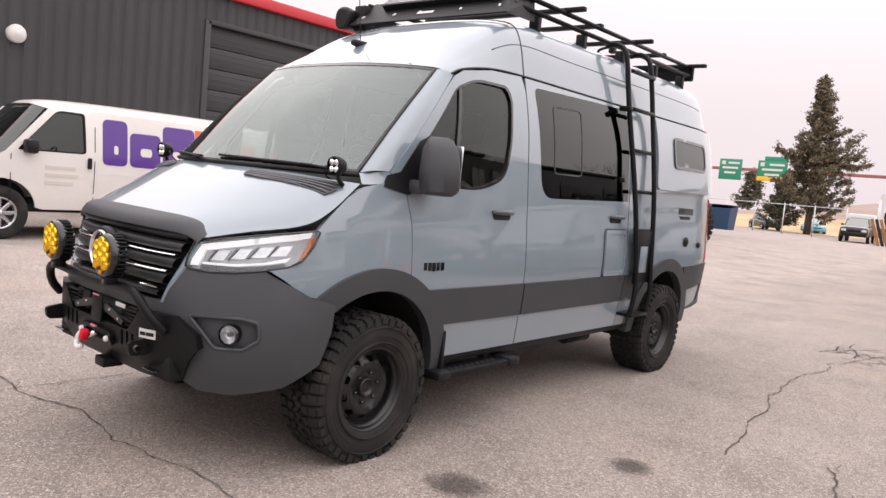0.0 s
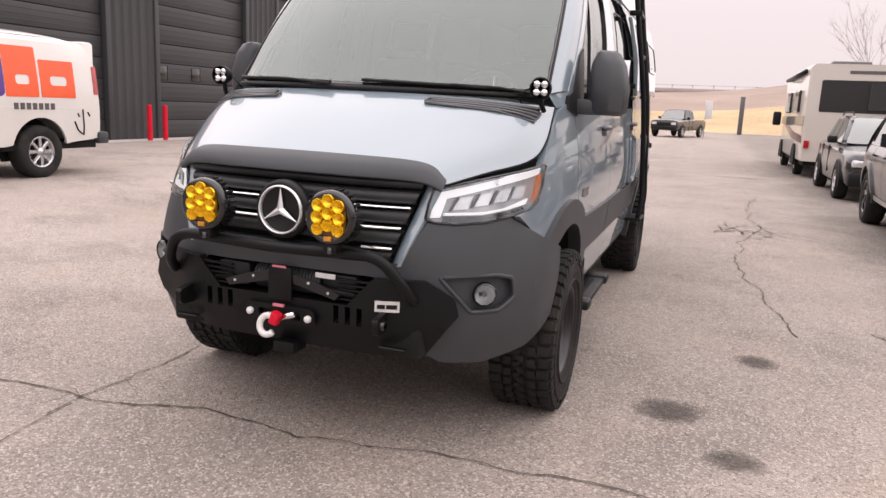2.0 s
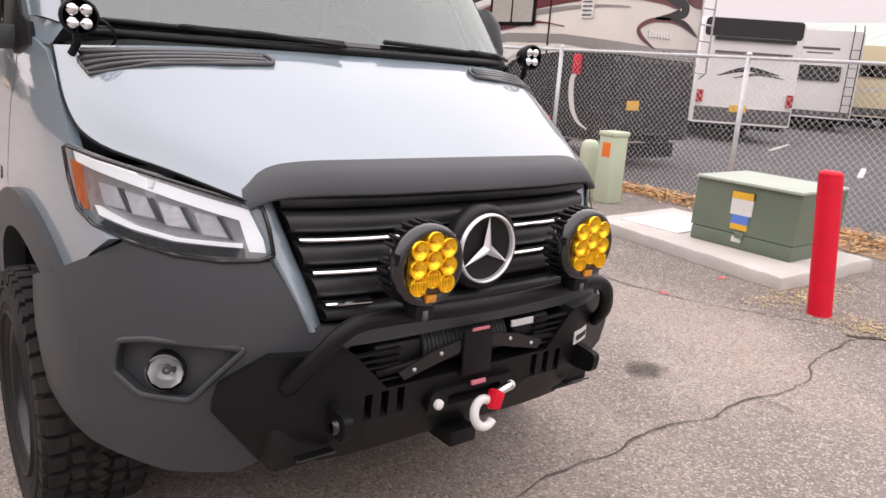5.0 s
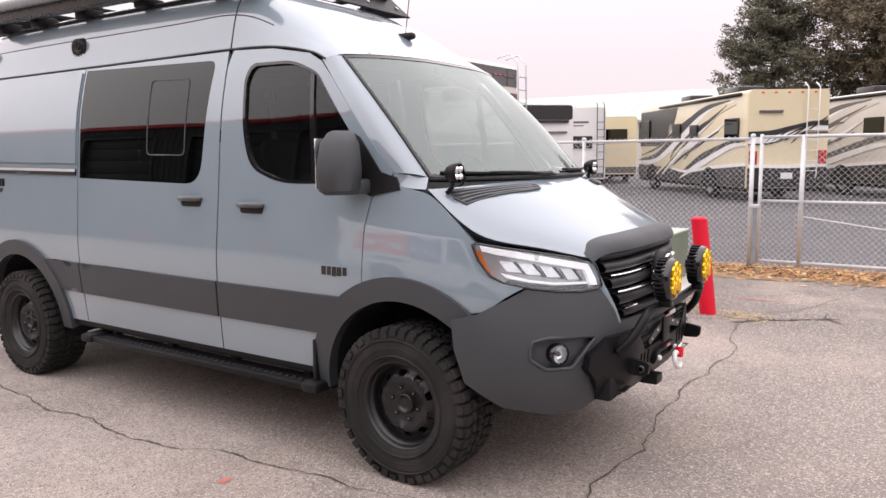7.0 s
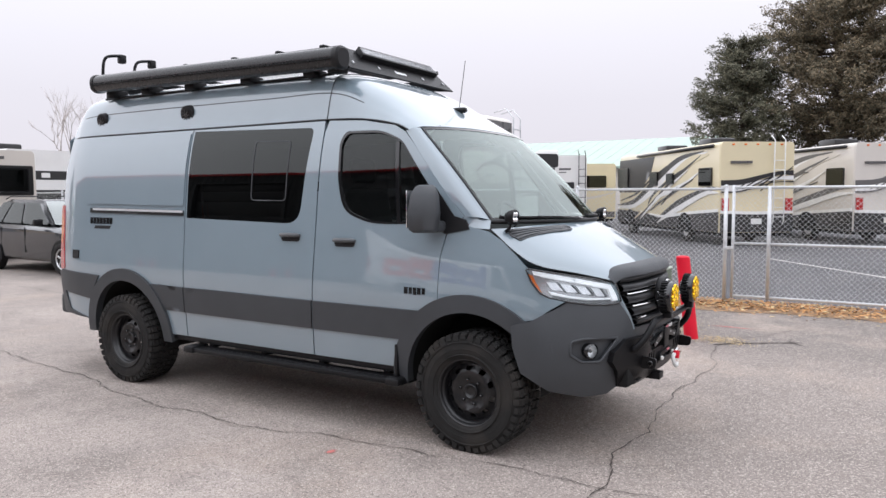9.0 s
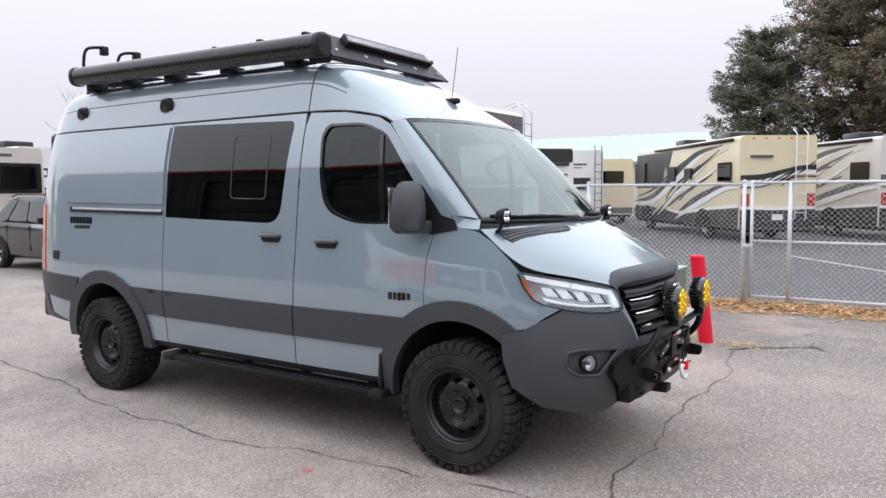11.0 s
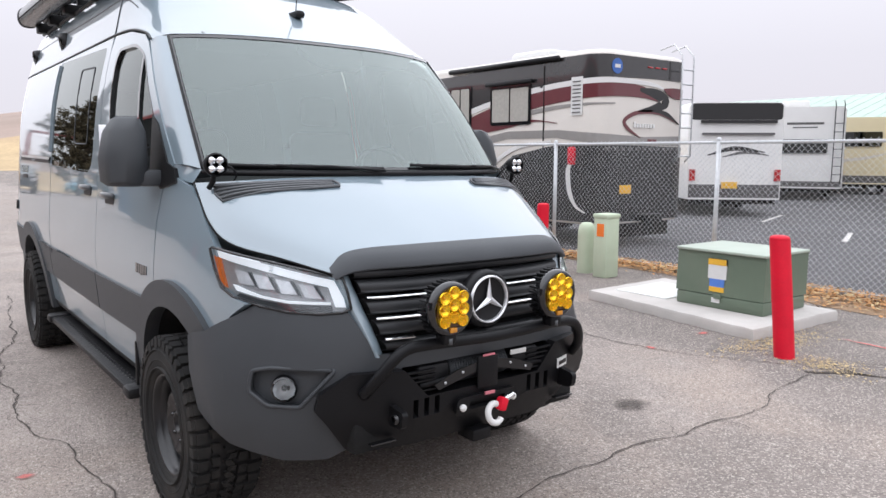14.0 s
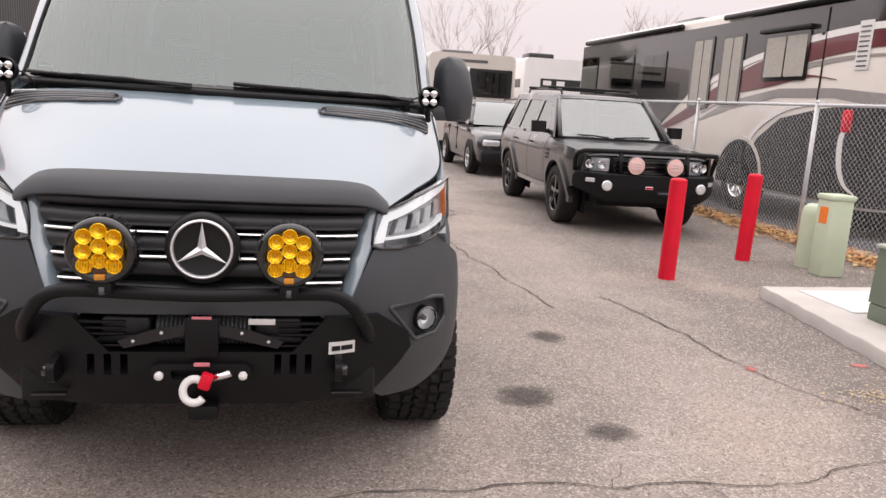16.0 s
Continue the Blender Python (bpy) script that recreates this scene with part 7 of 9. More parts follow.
    sp_("mirror_arm", box(min(s * 0.88, s * 0.97), max(s * 0.88, s * 0.97), 0.67, 0.75, 1.19, 1.25, 0.012), "black")
    sp_("windscreen_pillar", tube([(s * 0.80, 0.42, 1.16), (s * 0.735, 0.76, 1.46), (s * 0.675, 1.07, 1.715)], 0.035, 8), "car_black")
sp_("bonnet", surf([[(0, -0.90, 1.005), (0.4, -0.895, 1.005), (0.68, -0.86, 1.00), (0.80, -0.83, 0.985)], [(0, -0.78, 1.065), (0.4, -0.775, 1.068), (0.70, -0.75, 1.062), (0.845, -0.74, 1.03)], [(0, 0.0, 1.115), (0.4, 0.0, 1.122), (0.72, 0.0, 1.118), (0.905, 0.0, 1.08)], [(0, 0.46, 1.145), (0.4, 0.46, 1.15), (0.75, 0.46, 1.145), (0.92, 0.46, 1.125)]], 5, 5, True), "car_black", "flat dusty bonnet")
sp_("windscreen", surf([[(0, 0.40, 1.165), (0.45, 0.42, 1.165), (0.775, 0.46, 1.165)], [(0, 0.70, 1.45), (0.43, 0.72, 1.45), (0.71, 0.76, 1.445)], [(0, 1.0, 1.71), (0.40, 1.02, 1.71), (0.655, 1.07, 1.70)]], 5, 5, True), "glass_screen", "raked windscreen reflecting pale sky")
sp_("screen_base", box(-0.80, 0.80, 0.36, 0.47, 1.13, 1.17, 0.012), "black", "black strip under the windscreen")
sp_("roof", surf([[(0, 0.99, 1.715), (0.42, 1.01, 1.712), (0.665, 1.06, 1.70), (0.715, 1.08, 1.68)], [(0, 1.35, 1.785), (0.42, 1.35, 1.78), (0.66, 1.35, 1.765), (0.712, 1.35, 1.735)], [(0, 3.2, 1.795), (0.42, 3.2, 1.79), (0.66, 3.2, 1.775), (0.712, 3.2, 1.745)], [(0, 3.52, 1.74), (0.42, 3.52, 1.735), (0.64, 3.50, 1.715), (0.70, 3.46, 1.68)]], 4, 5, True), "car_black")
sp_("tailgate", surf([[(0, 3.80, 0.55), (0.5, 3.78, 0.55), (0.90, 3.66, 0.55)], [(0, 3.78, 1.15), (0.5, 3.76, 1.15), (0.90, 3.65, 1.15)], [(0, 3.54, 1.74), (0.42, 3.53, 1.735), (0.70, 3.46, 1.68)]], 4, 4, True), "car_black")
sp_("nose", panel([(-0.78, 0.72), (0.78, 0.72), (0.80, 0.985), (-0.80, 0.985)], Sheet(lambda x, z: (x, -0.90 + 0.10 * (abs(x) / 0.8) ** 3, z), 1), 0, 0.05, 0.15), "black", "dark front panel")
# near-black box painted in for the shade inside the cabin
sp_("cabin_dark", box(-0.66, 0.66, 0.75, 3.3, 0.55, 1.20, 0.05), "void", "dark cabin")
for x in (-0.36, 0.36):
    st2 = sp_("front_seat", box(x - 0.22, x + 0.22, 1.45, 1.58, 1.0, 1.50, 0.06), "grey_cloth", "dark front seat")
    sp_("head_rest", box(x - 0.12, x + 0.12, 1.50, 1.58, 1.50, 1.66, 0.04), "grey_cloth", "", st2)
sp_("underbody", box(-0.62, 0.62, -0.75, 3.5, 0.34, 0.62, 0.04), "void", "black underbody")


def bumper_y(x):
    """The steel bumper sweeps back towards its ends."""
    return -1.12 + 0.36 * max(0.0, (abs(x) - 0.62) / 0.36) ** 1.6


BU = Sheet(lambda x, z: (x, bumper_y(x) + 0.35 * max(0.0, 0.56 - z), z), 1)
fb = sp_("front_bumper", panel(rounded([(-0.97, 0.60), (-0.60, 0.44), (0.60, 0.44), (0.97, 0.60), (0.96, 0.78), (-0.96, 0.78)], 0.05), BU, 0, 0.22, 0.09), "powder", "black steel front bumper", smooth=30)
sp_("bumper_shelf", hull_bm([[(x, bumper_y(x) + 0.012, 0.775) for x in np.linspace(-0.95, 0.95, 17)] + [(0.90, -0.72, 0.785), (-0.90, -0.72, 0.785)], [(x, bumper_y(x) + 0.02, 0.79) for x in np.linspace(-0.95, 0.95, 17)] + [(0.90, -0.72, 0.80), (-0.90, -0.72, 0.80)]]), "powder", "", fb)
hoop = [(-0.93, -0.74, 0.80), (-0.945, -0.80, 0.98), (-0.90, -0.90, 1.045), (-0.80, -0.985, 1.06), (-0.45, -1.02, 1.065), (0, -1.025, 1.065), (0.45, -1.02, 1.065), (0.80, -0.985, 1.06), (0.90, -0.90, 1.045), (0.945, -0.80, 0.98), (0.93, -0.74, 0.80)]
sp_("bull_bar", tube(hoop, 0.031, 12, 4), "powder", "black tubular bull bar", fb)
for x in (-0.44, 0.44):
    sp_("bull_bar_upright", tube([(x, -1.07, 0.78), (x, -1.02, 1.065)], 0.028, 10), "powder", "black upright", fb)
sp_("bull_bar_rail", tube([(-0.44, -1.045, 0.80), (0.44, -1.045, 0.80)], 0.02, 8), "powder", "", fb)
grille = sp_("grille", box(-0.50, 0.50, -0.935, -0.88, 0.78, 0.98, 0.02), "black", "black grille")
for k in range(3):
    sp_("grille_bar", box(-0.48, 0.48, -0.955, -0.93, 0.805 + 0.058 * k, 0.835 + 0.058 * k, 0.008), "gloss_black", "glossy grille bar", grille)
M["pink_lens"] = material("pink_lamp_cover", (0.78, 0.50, 0.46), 0.25, 0, 0.5, 0.15, 20, 80, 0.2)
for s in (1, -1):
    lm = pose(s * 0.255 - 0.01, -1.10, 0.905, 0, 0, -90)
    rl = sp_("round_lamp", add_lathe(bmesh.new(), [(0.05, -0.09), (0.10, -0.04), (0.118, -0.01), (0.120, 0.02), (0.108, 0.03)], 24, lm), "gloss_black", "round auxiliary lamp")
    sp_("lamp_cover", add_lathe(bmesh.new(), [(0.109, 0.028), (0.06, 0.038), (0.001, 0.042)], 24, lm), "pink_lens", "pink lamp cover", rl)
    for k in range(3):
        sp_("cover_bar", box(s * 0.255 - 0.07, s * 0.255 + 0.05, -1.148, -1.138, 0.868 + 0.034 * k, 0.876 + 0.034 * k, 0.002), "white_dull", "", rl)
    hp = Sheet(lambda a, b, s=s: (s * a, -0.925 + 0.17 * max(0.0, (a - 0.55) / 0.33) ** 1.7, b), s)
    hl2 = sp_("headlamp", panel(rounded([(0.525, 0.80), (0.86, 0.795), (0.885, 0.97), (0.525, 0.975)], 0.025), hp, 0.004, 0, 0.07), "glass_lamp", "wide clear headlamp")
    sp_("lamp_bowl", panel(rounded([(0.53, 0.805), (0.855, 0.80), (0.88, 0.965), (0.53, 0.97)], 0.02), hp, -0.03, 0, 0.07), "lamp_silver", "", hl2)
    for a, r in ((0.63, 0.055), (0.77, 0.058)):
        yy = hp(a, 0.885)[1]
        sp_("lamp_ring", add_lathe(bmesh.new(), [(r, -0.02), (r, 0.004), (r * 0.85, 0.006), (r * 0.6, -0.01), (0.001, -0.012)], 18, pose(s * a, yy + 0.004, 0.885, 0, 0, -90 + s * 12)), "chrome", "round lamp reflector", hl2)
    sp_("lamp_frame", tube([(s * a, hp(a, z)[1] - 0.004, z) for a, z in ((0.52, 0.795), (0.70, 0.79), (0.865, 0.79), (0.89, 0.88), (0.885, 0.975), (0.70, 0.98), (0.52, 0.98), (0.515, 0.88), (0.52, 0.795))], 0.010, 6), "black", "black lamp frame", hl2)
    sp_("fog_lamp", add_lathe(bmesh.new(), [(0.066, -0.01), (0.064, 0.012), (0.052, 0.016), (0.001, 0.010)], 20, pose(s * 0.62, -1.12, 0.645, 0, 0, -90)), "lamp_silver", "round fog lamp", fb)
    cx, cy = s * 0.80, bumper_y(0.80)
    sp_("corner_lamp", box(-0.06, 0.06, -0.012, 0.02, -0.026, 0.026, 0.006, 2, pose(cx, cy, 0.70, 0, 0, s * 38)), "lamp_silver", "clear corner lamp", fb)
    sp_("roof_rail", tube([(s * 0.60, 1.15, 1.77), (s * 0.60, 1.25, 1.84), (s * 0.60, 3.0, 1.85), (s * 0.60, 3.1, 1.78)], 0.016, 8), "black", "black roof rail")
    sp_("wiper", tube([(s * 0.04 - 0.05, 0.37, 1.175), (s * 0.04 + 0.25 * s, 0.41, 1.192), (s * 0.04 + 0.50 * s, 0.43, 1.20)], 0.011, 6), "black", "black wiper")
for y in (1.50, 2.62):
    sp_("roof_bar", box(-0.72, 0.72, y, y + 0.07, 1.845, 1.885, 0.012), "black", "black roof bar")
sp_("bumper_badge", box(-0.12, -0.02, -1.132, -1.12, 0.615, 0.655, 0.006), "chrome", "small plain badge bar", fb)
sp_("badge_face", box(-0.11, -0.03, -1.136, -1.131, 0.623, 0.647, 0.002), "red", "", fb)
sp_("winch_slot", box(0.02, 0.34, -1.127, -1.11, 0.535, 0.605, 0.015), "void", "black winch opening", fb)
sp_("winch_roller", cyl((0.05, -1.128, 0.57), (0.31, -1.128, 0.57), 0.018, n=10), "plastic", "", fb)

bmw = car("compact_suv", "dark grey compact car with silver wheels", pose(4.85, 12.85, 0),
          [(-0.85, 0.74, 0.34, 0.78, 0.84), (-0.72, 0.86, 0.30, 0.86, 0.93), (-0.2, 0.91, 0.28, 0.93, 1.0), (0.55, 0.925, 0.27, 0.99, 1.06), (1.6, 0.925, 0.27, 1.02, 1.09), (2.8, 0.925, 0.29, 1.04, 1.10), (3.45, 0.89, 0.36, 1.02, 1.08), (3.62, 0.80, 0.42, 0.98, 1.04)],
          [(0.45, 1.04, 0.82), (1.25, 1.62, 0.60), (2.75, 1.63, 0.60), (3.50, 1.07, 0.76)], "car_dark", (0.0, 2.80), 0.355, 0.235, "alloy", "black")
for s in (1, -1):
    part("headlamp", box(min(s * 0.42, s * 0.80), max(s * 0.42, s * 0.80), -0.87, -0.66, 0.66, 0.80, 0.04), M["lamp_silver"], bmw, "clear headlamp")
    part("grille_oval", box(min(s * 0.04, s * 0.22), max(s * 0.04, s * 0.22), -0.90, -0.80, 0.64, 0.80, 0.04), M["black"], bmw, "black oval grille")
    part("roof_rail", tube([(s * 0.55, 1.3, 1.64), (s * 0.55, 1.45, 1.70), (s * 0.55, 2.6, 1.70), (s * 0.55, 2.8, 1.64)], 0.014, 8), M["black"], bmw, "black roof rail")
part("lower_bumper", box(-0.84, 0.84, -0.92, -0.70, 0.30, 0.58, 0.06), M["black"], bmw, "black front bumper")


# ---- white delivery van, facing -y ----
dv = thing("delivery_van", "white delivery van with purple and orange shapes and scraped side", "van", pose(-8.35, 1.02, 0.2))
DW = smooth_table([(0.42, 0.955), (0.6, 0.985), (1.0, 1.0), (1.35, 0.985), (1.86, 0.915), (1.94, 0.85), (2.0, 0.76)])


def dv_w(y, z):
    w = lerp_table(DW, z)
    w -= 0.10 * max(0.0, (0.2 - y) / 1.2) ** 2 + 0.08 * max(0.0, (y - 4.0) / 0.7) ** 2
    w -= 0.35 * max(0.0, (z - 1.15)) * max(0.0, min(1.0, (0.9 - y) / 1.4)) ** 1.0 * 0.3
    return w


for s in (1, -1):
    S2 = Sheet(lambda y, z, s=s: (s * dv_w(y, z), y, z), s)
    out = [(-0.95, 0.50), (-0.98, 0.85), (-0.90, 1.02), (-0.05, 1.18), (0.05, 1.24), (0.62, 1.90), (0.85, 1.95), (1.1, 1.98), (4.0, 1.98), (4.34, 1.93), (4.50, 1.7), (4.56, 1.0), (4.56, 0.55), (4.0, 0.50)] + ring(3.43, 0.40, 0.46, 10, 170, 20) + [(2.86, 0.46), (0.55, 0.44)] + ring(0.0, 0.40, 0.46, 8, 172, 20)
    win = rounded([(0.18, 1.26), (1.12, 1.27), (1.10, 1.86), (0.72, 1.86)], [0.04, 0.06, 0.06, 0.08])
    part("side_panel", panel(out, S2, 0, 0.04, 0.16, [win]), M["van_white"], dv)
    part("cab_window", panel(win, S2, -0.015, 0, 0.2), M["glass_car"], dv, "dark cab window")
    part("window_seal", panel(win, S2, 0.004, 0.02, 0.2, [[(0.66 + (a - 0.66) * 0.95, 1.56 + (b - 1.56) * 0.93) for a, b in win]]), M["black"], dv)
    for y in (0.10, 1.24):
        part("door_seam", panel([(y, 0.55), (y + 0.012, 0.55), (y + 0.012, 1.95 if y > 1 else 1.2), (y, 1.95 if y > 1 else 1.2)], S2, 0.002, 0.002, 0.3), M["void"], dv)
    part("door_handle", panel(rect(1.14, 1.06, 1.20, 1.22, 0.02), S2, 0.02, 0.02, 0.2), M["black"], dv, "black door handle")
    part("tail_lamp", panel(rect(4.44, 1.20, 4.53, 1.62, 0.02), S2, 0.012, 0.02, 0.2), M["red_lens"], dv, "red tail lamp")
    part("rub_line", panel(rect(1.3, 1.00, 4.48, 1.012), S2, 0.003, 0.003, 0.4), M["white_dull"], dv)
    for wy in (0.0, 3.43):
        part("wheel_well", panel(ring(wy, 0.40, 0.47, -20, 200, 22), Sheet(lambda a, b, s=s: (s * 0.70, a, b), s), 0, 0, 0.4), M["void"], dv)
        road_wheel(dv, s * 0.86, wy, 0.375, 0.25, s, "alloy", 8, 0.58)
    part("mirror", box(min(s * 0.95, s * 1.16), max(s * 0.95, s * 1.16), 0.25, 0.42, 1.22, 1.42, 0.05), M["black"], dv, "black mirror")
    part("headlamp", box(min(s * 0.60, s * 0.90), max(s * 0.60, s * 0.90), -1.0, -0.90, 0.72, 0.92, 0.02), M["lamp_silver"], dv)
part("roof", surf([[(0, 0.52, 1.94), (0.4, 0.54, 1.935), (0.66, 0.60, 1.90), (0.80, 0.66, 1.88)], [(0, 0.9, 2.04), (0.4, 0.9, 2.03), (0.66, 0.92, 1.99), (0.80, 0.95, 1.95)], [(0, 2.5, 2.07), (0.4, 2.5, 2.06), (0.68, 2.5, 2.02), (0.80, 2.5, 1.98)], [(0, 3.9, 2.05), (0.4, 3.9, 2.045), (0.68, 3.9, 2.01), (0.80, 3.9, 1.975)], [(0, 4.43, 1.96), (0.4, 4.43, 1.95), (0.66, 4.40, 1.92), (0.76, 4.36, 1.90)]], 4, 6, True), M["van_white"], dv)
part("windscreen", surf([[(0, -0.12, 1.20), (0.5, -0.08, 1.20), (0.84, 0.08, 1.22)], [(0, 0.52, 1.94), (0.45, 0.54, 1.935), (0.74, 0.62, 1.89)]], 4, 4, True), M["glass_car"], dv)
part("bonnet", surf([[(0, -1.0, 0.96), (0.5, -0.98, 0.96), (0.86, -0.92, 0.95)], [(0, -0.12, 1.20), (0.5, -0.10, 1.20), (0.88, 0.0, 1.18)]], 4, 4, True), M["van_white"], dv)
part("nose", box(-0.88, 0.88, -1.02, -0.86, 0.5, 0.97, 0.04), M["van_white"], dv)
part("grille", box(-0.55, 0.55, -1.04, -1.0, 0.68, 0.92, 0.02), M["black"], dv)
part("front_bumper", box(-0.95, 0.95, -1.12, -0.9, 0.42, 0.62, 0.03), M["plastic"], dv)
for x0, x1 in ((-0.88, -0.004), (0.004, 0.88)):
    part("rear_door", box(x0, x1, 4.33, 4.56, 0.5, 1.98, 0.05), M["van_white"], dv)
part("rear_bumper", box(-0.98, 0.98, 4.50, 4.70, 0.46, 0.64, 0.03), M["plastic"], dv, "grey rear bumper")
part("floor", box(-0.9, 0.9, -0.8, 4.5, 0.40, 0.50), M["void"], dv)
DS = Sheet(lambda y, z: (dv_w(y, z), y, z), 1)
# the lettering as plain shapes: five purple and orange blocks with openings, no letters
blocks = [((1.36, 1.74), 1.82, 1.14, "purple"), ((1.78, 2.28), 1.66, 1.14, "purple"), ((2.32, 2.88), 1.82, 1.14, "purple"), ((2.89, 3.42), 1.82, 1.14, "orange"), ((3.46, 4.06), 1.66, 1.14, "orange")]
for (y0, y1), zt, zb, c in blocks:
    hole = rounded([(y0 + 0.17, zb + 0.17), (y1 - 0.14, zb + 0.17), (y1 - 0.14, zb + 0.30), (y0 + 0.17, zb + 0.30)], 0.05)
    part("livery_shape", panel(rounded([(y0, zb), (y1, zb), (y1, zt), (y0, zt)], 0.09 if c == "purple" else 0.02), DS, 0.005, 0.005, 0.12, [hole]), M[c], dv, f"plain {c} livery block")
for k in range(7):
    part("livery_bar", panel(rect(3.0 + k * 0.10, 0.97, 3.07 + k * 0.10, 1.06), DS, 0.005, 0.005, 0.2), M["coach_grey"], dv, "grey lettering bar")
for k, w in enumerate((0.42, 0.46, 0.40)):
    part("livery_bar", panel(rect(0.55, 1.02 - 0.11 * k, 0.55 + w, 1.07 - 0.11 * k), DS, 0.005, 0.005, 0.2), M["sand"], dv, "faint lettering bar")
for p in ([(4.18, 0.98), (4.20, 0.72), (4.19, 0.60)], [(4.02, 0.80), (4.08, 0.68), (4.16, 0.62)], [(4.08, 0.92), (4.11, 0.87)], [(4.28, 0.94), (4.32, 0.88)]):
    part("scrape", tube([(dv_w(y, z) + 0.004, y, z) for y, z in p], 0.012, 6), M["void"], dv, "dark scrape mark")


# ---- big coach beside the fence, facing +y ----
coach = thing("motor_coach", "large black, sand and maroon motor coach parked behind the fence", "motorhome", pose(7.72, 5.15, 0))
CL, CWd, CZ0, CZ1 = 11.4, 2.5, 0.42, 3.42
plan = ring(0.35, 0.35, 0.35, 180, 270, 10) + ring(CWd - 0.35, 0.35, 0.35, 270, 360, 10) + ring(CWd - 0.3, CL - 0.3, 0.3, 0, 90, 6) + ring(0.3, CL - 0.3, 0.3, 90, 180, 6)
part("body", hull_bm([[(1.25 + (x - 1.25) * (1 - i / 1.25), CL / 2 + (y - CL / 2) * (1 - i / 5.7), z) for x, y in plan] for z, i in ((CZ0, 0.03), (CZ0 + 0.04, 0.0), (3.30, 0.0), (3.36, 0.03), (3.40, 0.10), (CZ1, 0.25))]), M["sand"], coach, "", 35)
CRAD, CARC = 0.35, 0.55


def coach_wrap(s, z):
    """Round the rear corner: s runs forward along the side from 0 and back across the rear wall below 0."""
    if s >= 0:
        return (0.0, CRAD + s, z)
    if s > -CARC:
        a = -s / CRAD
        return (CRAD - CRAD * math.cos(a), CRAD - CRAD * math.sin(a), z)
    x = CRAD - CARC - s
    if x < CWd - CRAD:
        return (x, 0.0, z)
    a = (x - CWd + CRAD) / CRAD
    return (CWd - CRAD + CRAD * math.sin(a), CRAD - CRAD * math.cos(a), z)


CW = Sheet(coach_wrap, -1)
CS = plane_sheet((0, 0, 0), (0, 1, 0), (0, 0, 1), -1)


def wrap_band(poly, c, off, name="paint_band", label=""):
    return part(name, panel(poly, CW, off + 0.004, off, 0.08), M[c], coach, label)


wrap_band([(-2.85, 2.95), (-1.6, 2.96), (-0.3, 2.93), (1.6, 2.80), (3.4, 2.45), (4.6, 2.10), (5.4, 1.6), (6.4, 1.0), (10.8, 1.0), (10.8, 3.2), (6, 3.2), (3.2, 3.22), (2.6, 3.30), (0, 3.31), (-2.85, 3.31)], "coach_char", 0.004)
wrap_band(swoosh([(-2.0, 2.78), (-1.5, 2.87), (-0.4, 2.88), (1.4, 2.76), (3.4, 2.38), (5.0, 1.78)], [0.015, 0.035, 0.045, 0.05, 0.05, 0.01]), "white", 0.010)
wrap_band(swoosh([(-1.75, 2.62), (-1.3, 2.72), (-0.4, 2.735), (1.2, 2.60), (3.0, 2.22), (4.9, 1.55), (6.2, 1.15)], [0.05, 0.10, 0.13, 0.14, 0.14, 0.10, 0.01]), "maroon", 0.008)
wrap_band(swoosh([(-1.25, 2.76), (-1.7, 2.70), (-1.98, 2.58), (-1.7, 2.46), (-1.2, 2.38)], [0.03, 0.09, 0.10, 0.07, 0.01]), "coach_black", 0.012)
wrap_band(swoosh([(-1.9, 2.80), (-2.2, 2.74), (-2.8, 2.72)], [0.01, 0.09, 0.10]), "maroon", 0.012)
wrap_band(swoosh([(-2.35, 2.20), (-1.8, 2.37), (-1.2, 2.36), (-0.86, 2.22), (-0.95, 2.08), (-1.3, 1.92)], [0.005, 0.03, 0.035, 0.035, 0.03, 0.005]), "maroon", 0.012)
wrap_band(swoosh([(-1.6, 2.40), (-2.0, 2.36), (-2.4, 2.18)], [0.01, 0.04, 0.005]), "coach_black", 0.014)
wrap_band([(-2.85, 1.78), (-2.85, 1.98), (-1.4, 1.94), (-0.4, 1.98), (0.6, 2.06), (1.9, 2.06), (3.3, 1.85), (4.6, 1.4), (3.2, 1.72), (1.9, 1.92), (0.6, 1.92), (-0.4, 1.80)], "band_grey", 0.006)
wrap_band(swoosh([(-0.6, 2.50), (0.8, 2.44), (2.4, 2.20), (4.2, 1.62)], [0.01, 0.035, 0.04, 0.005]), "band_grey", 0.006)
wrap_band(swoosh([(0.6, 2.18), (1.2, 2.24), (2.1, 2.20), (3.3, 1.98)], [0.005, 0.02, 0.10, 0.01]), "maroon", 0.011)
wrap_band([(-2.85, 0.46), (2.45, 0.46), (2.55, 0.8), (2.3, 1.25), (1.75, 1.6), (0.85, 1.76), (0.2, 1.83), (-0.5, 1.80), (-2.85, 1.76)], "coach_black", 0.014)
wrap_band(swoosh([(-0.1, 0.62), (0.12, 0.75), (0.26, 1.0), (0.30, 1.35), (0.22, 1.5)], [0.01, 0.03, 0.05, 0.05, 0.03]), "white", 0.020, "hanging_strap", "white hanging strap")
wrap_band(swoosh([(2.62, 0.5), (2.65, 0.95), (2.35, 1.4), (1.65, 1.75), (0.75, 1.86)], [0.04, 0.04, 0.04, 0.04, 0.02]), "white", 0.016)
for k in range(12):
    wrap_band(rect(-0.5 - 0.19 * k, 1.70, -0.40 - 0.19 * k, 1.76), "coach_grey", 0.020, "grille_slat")
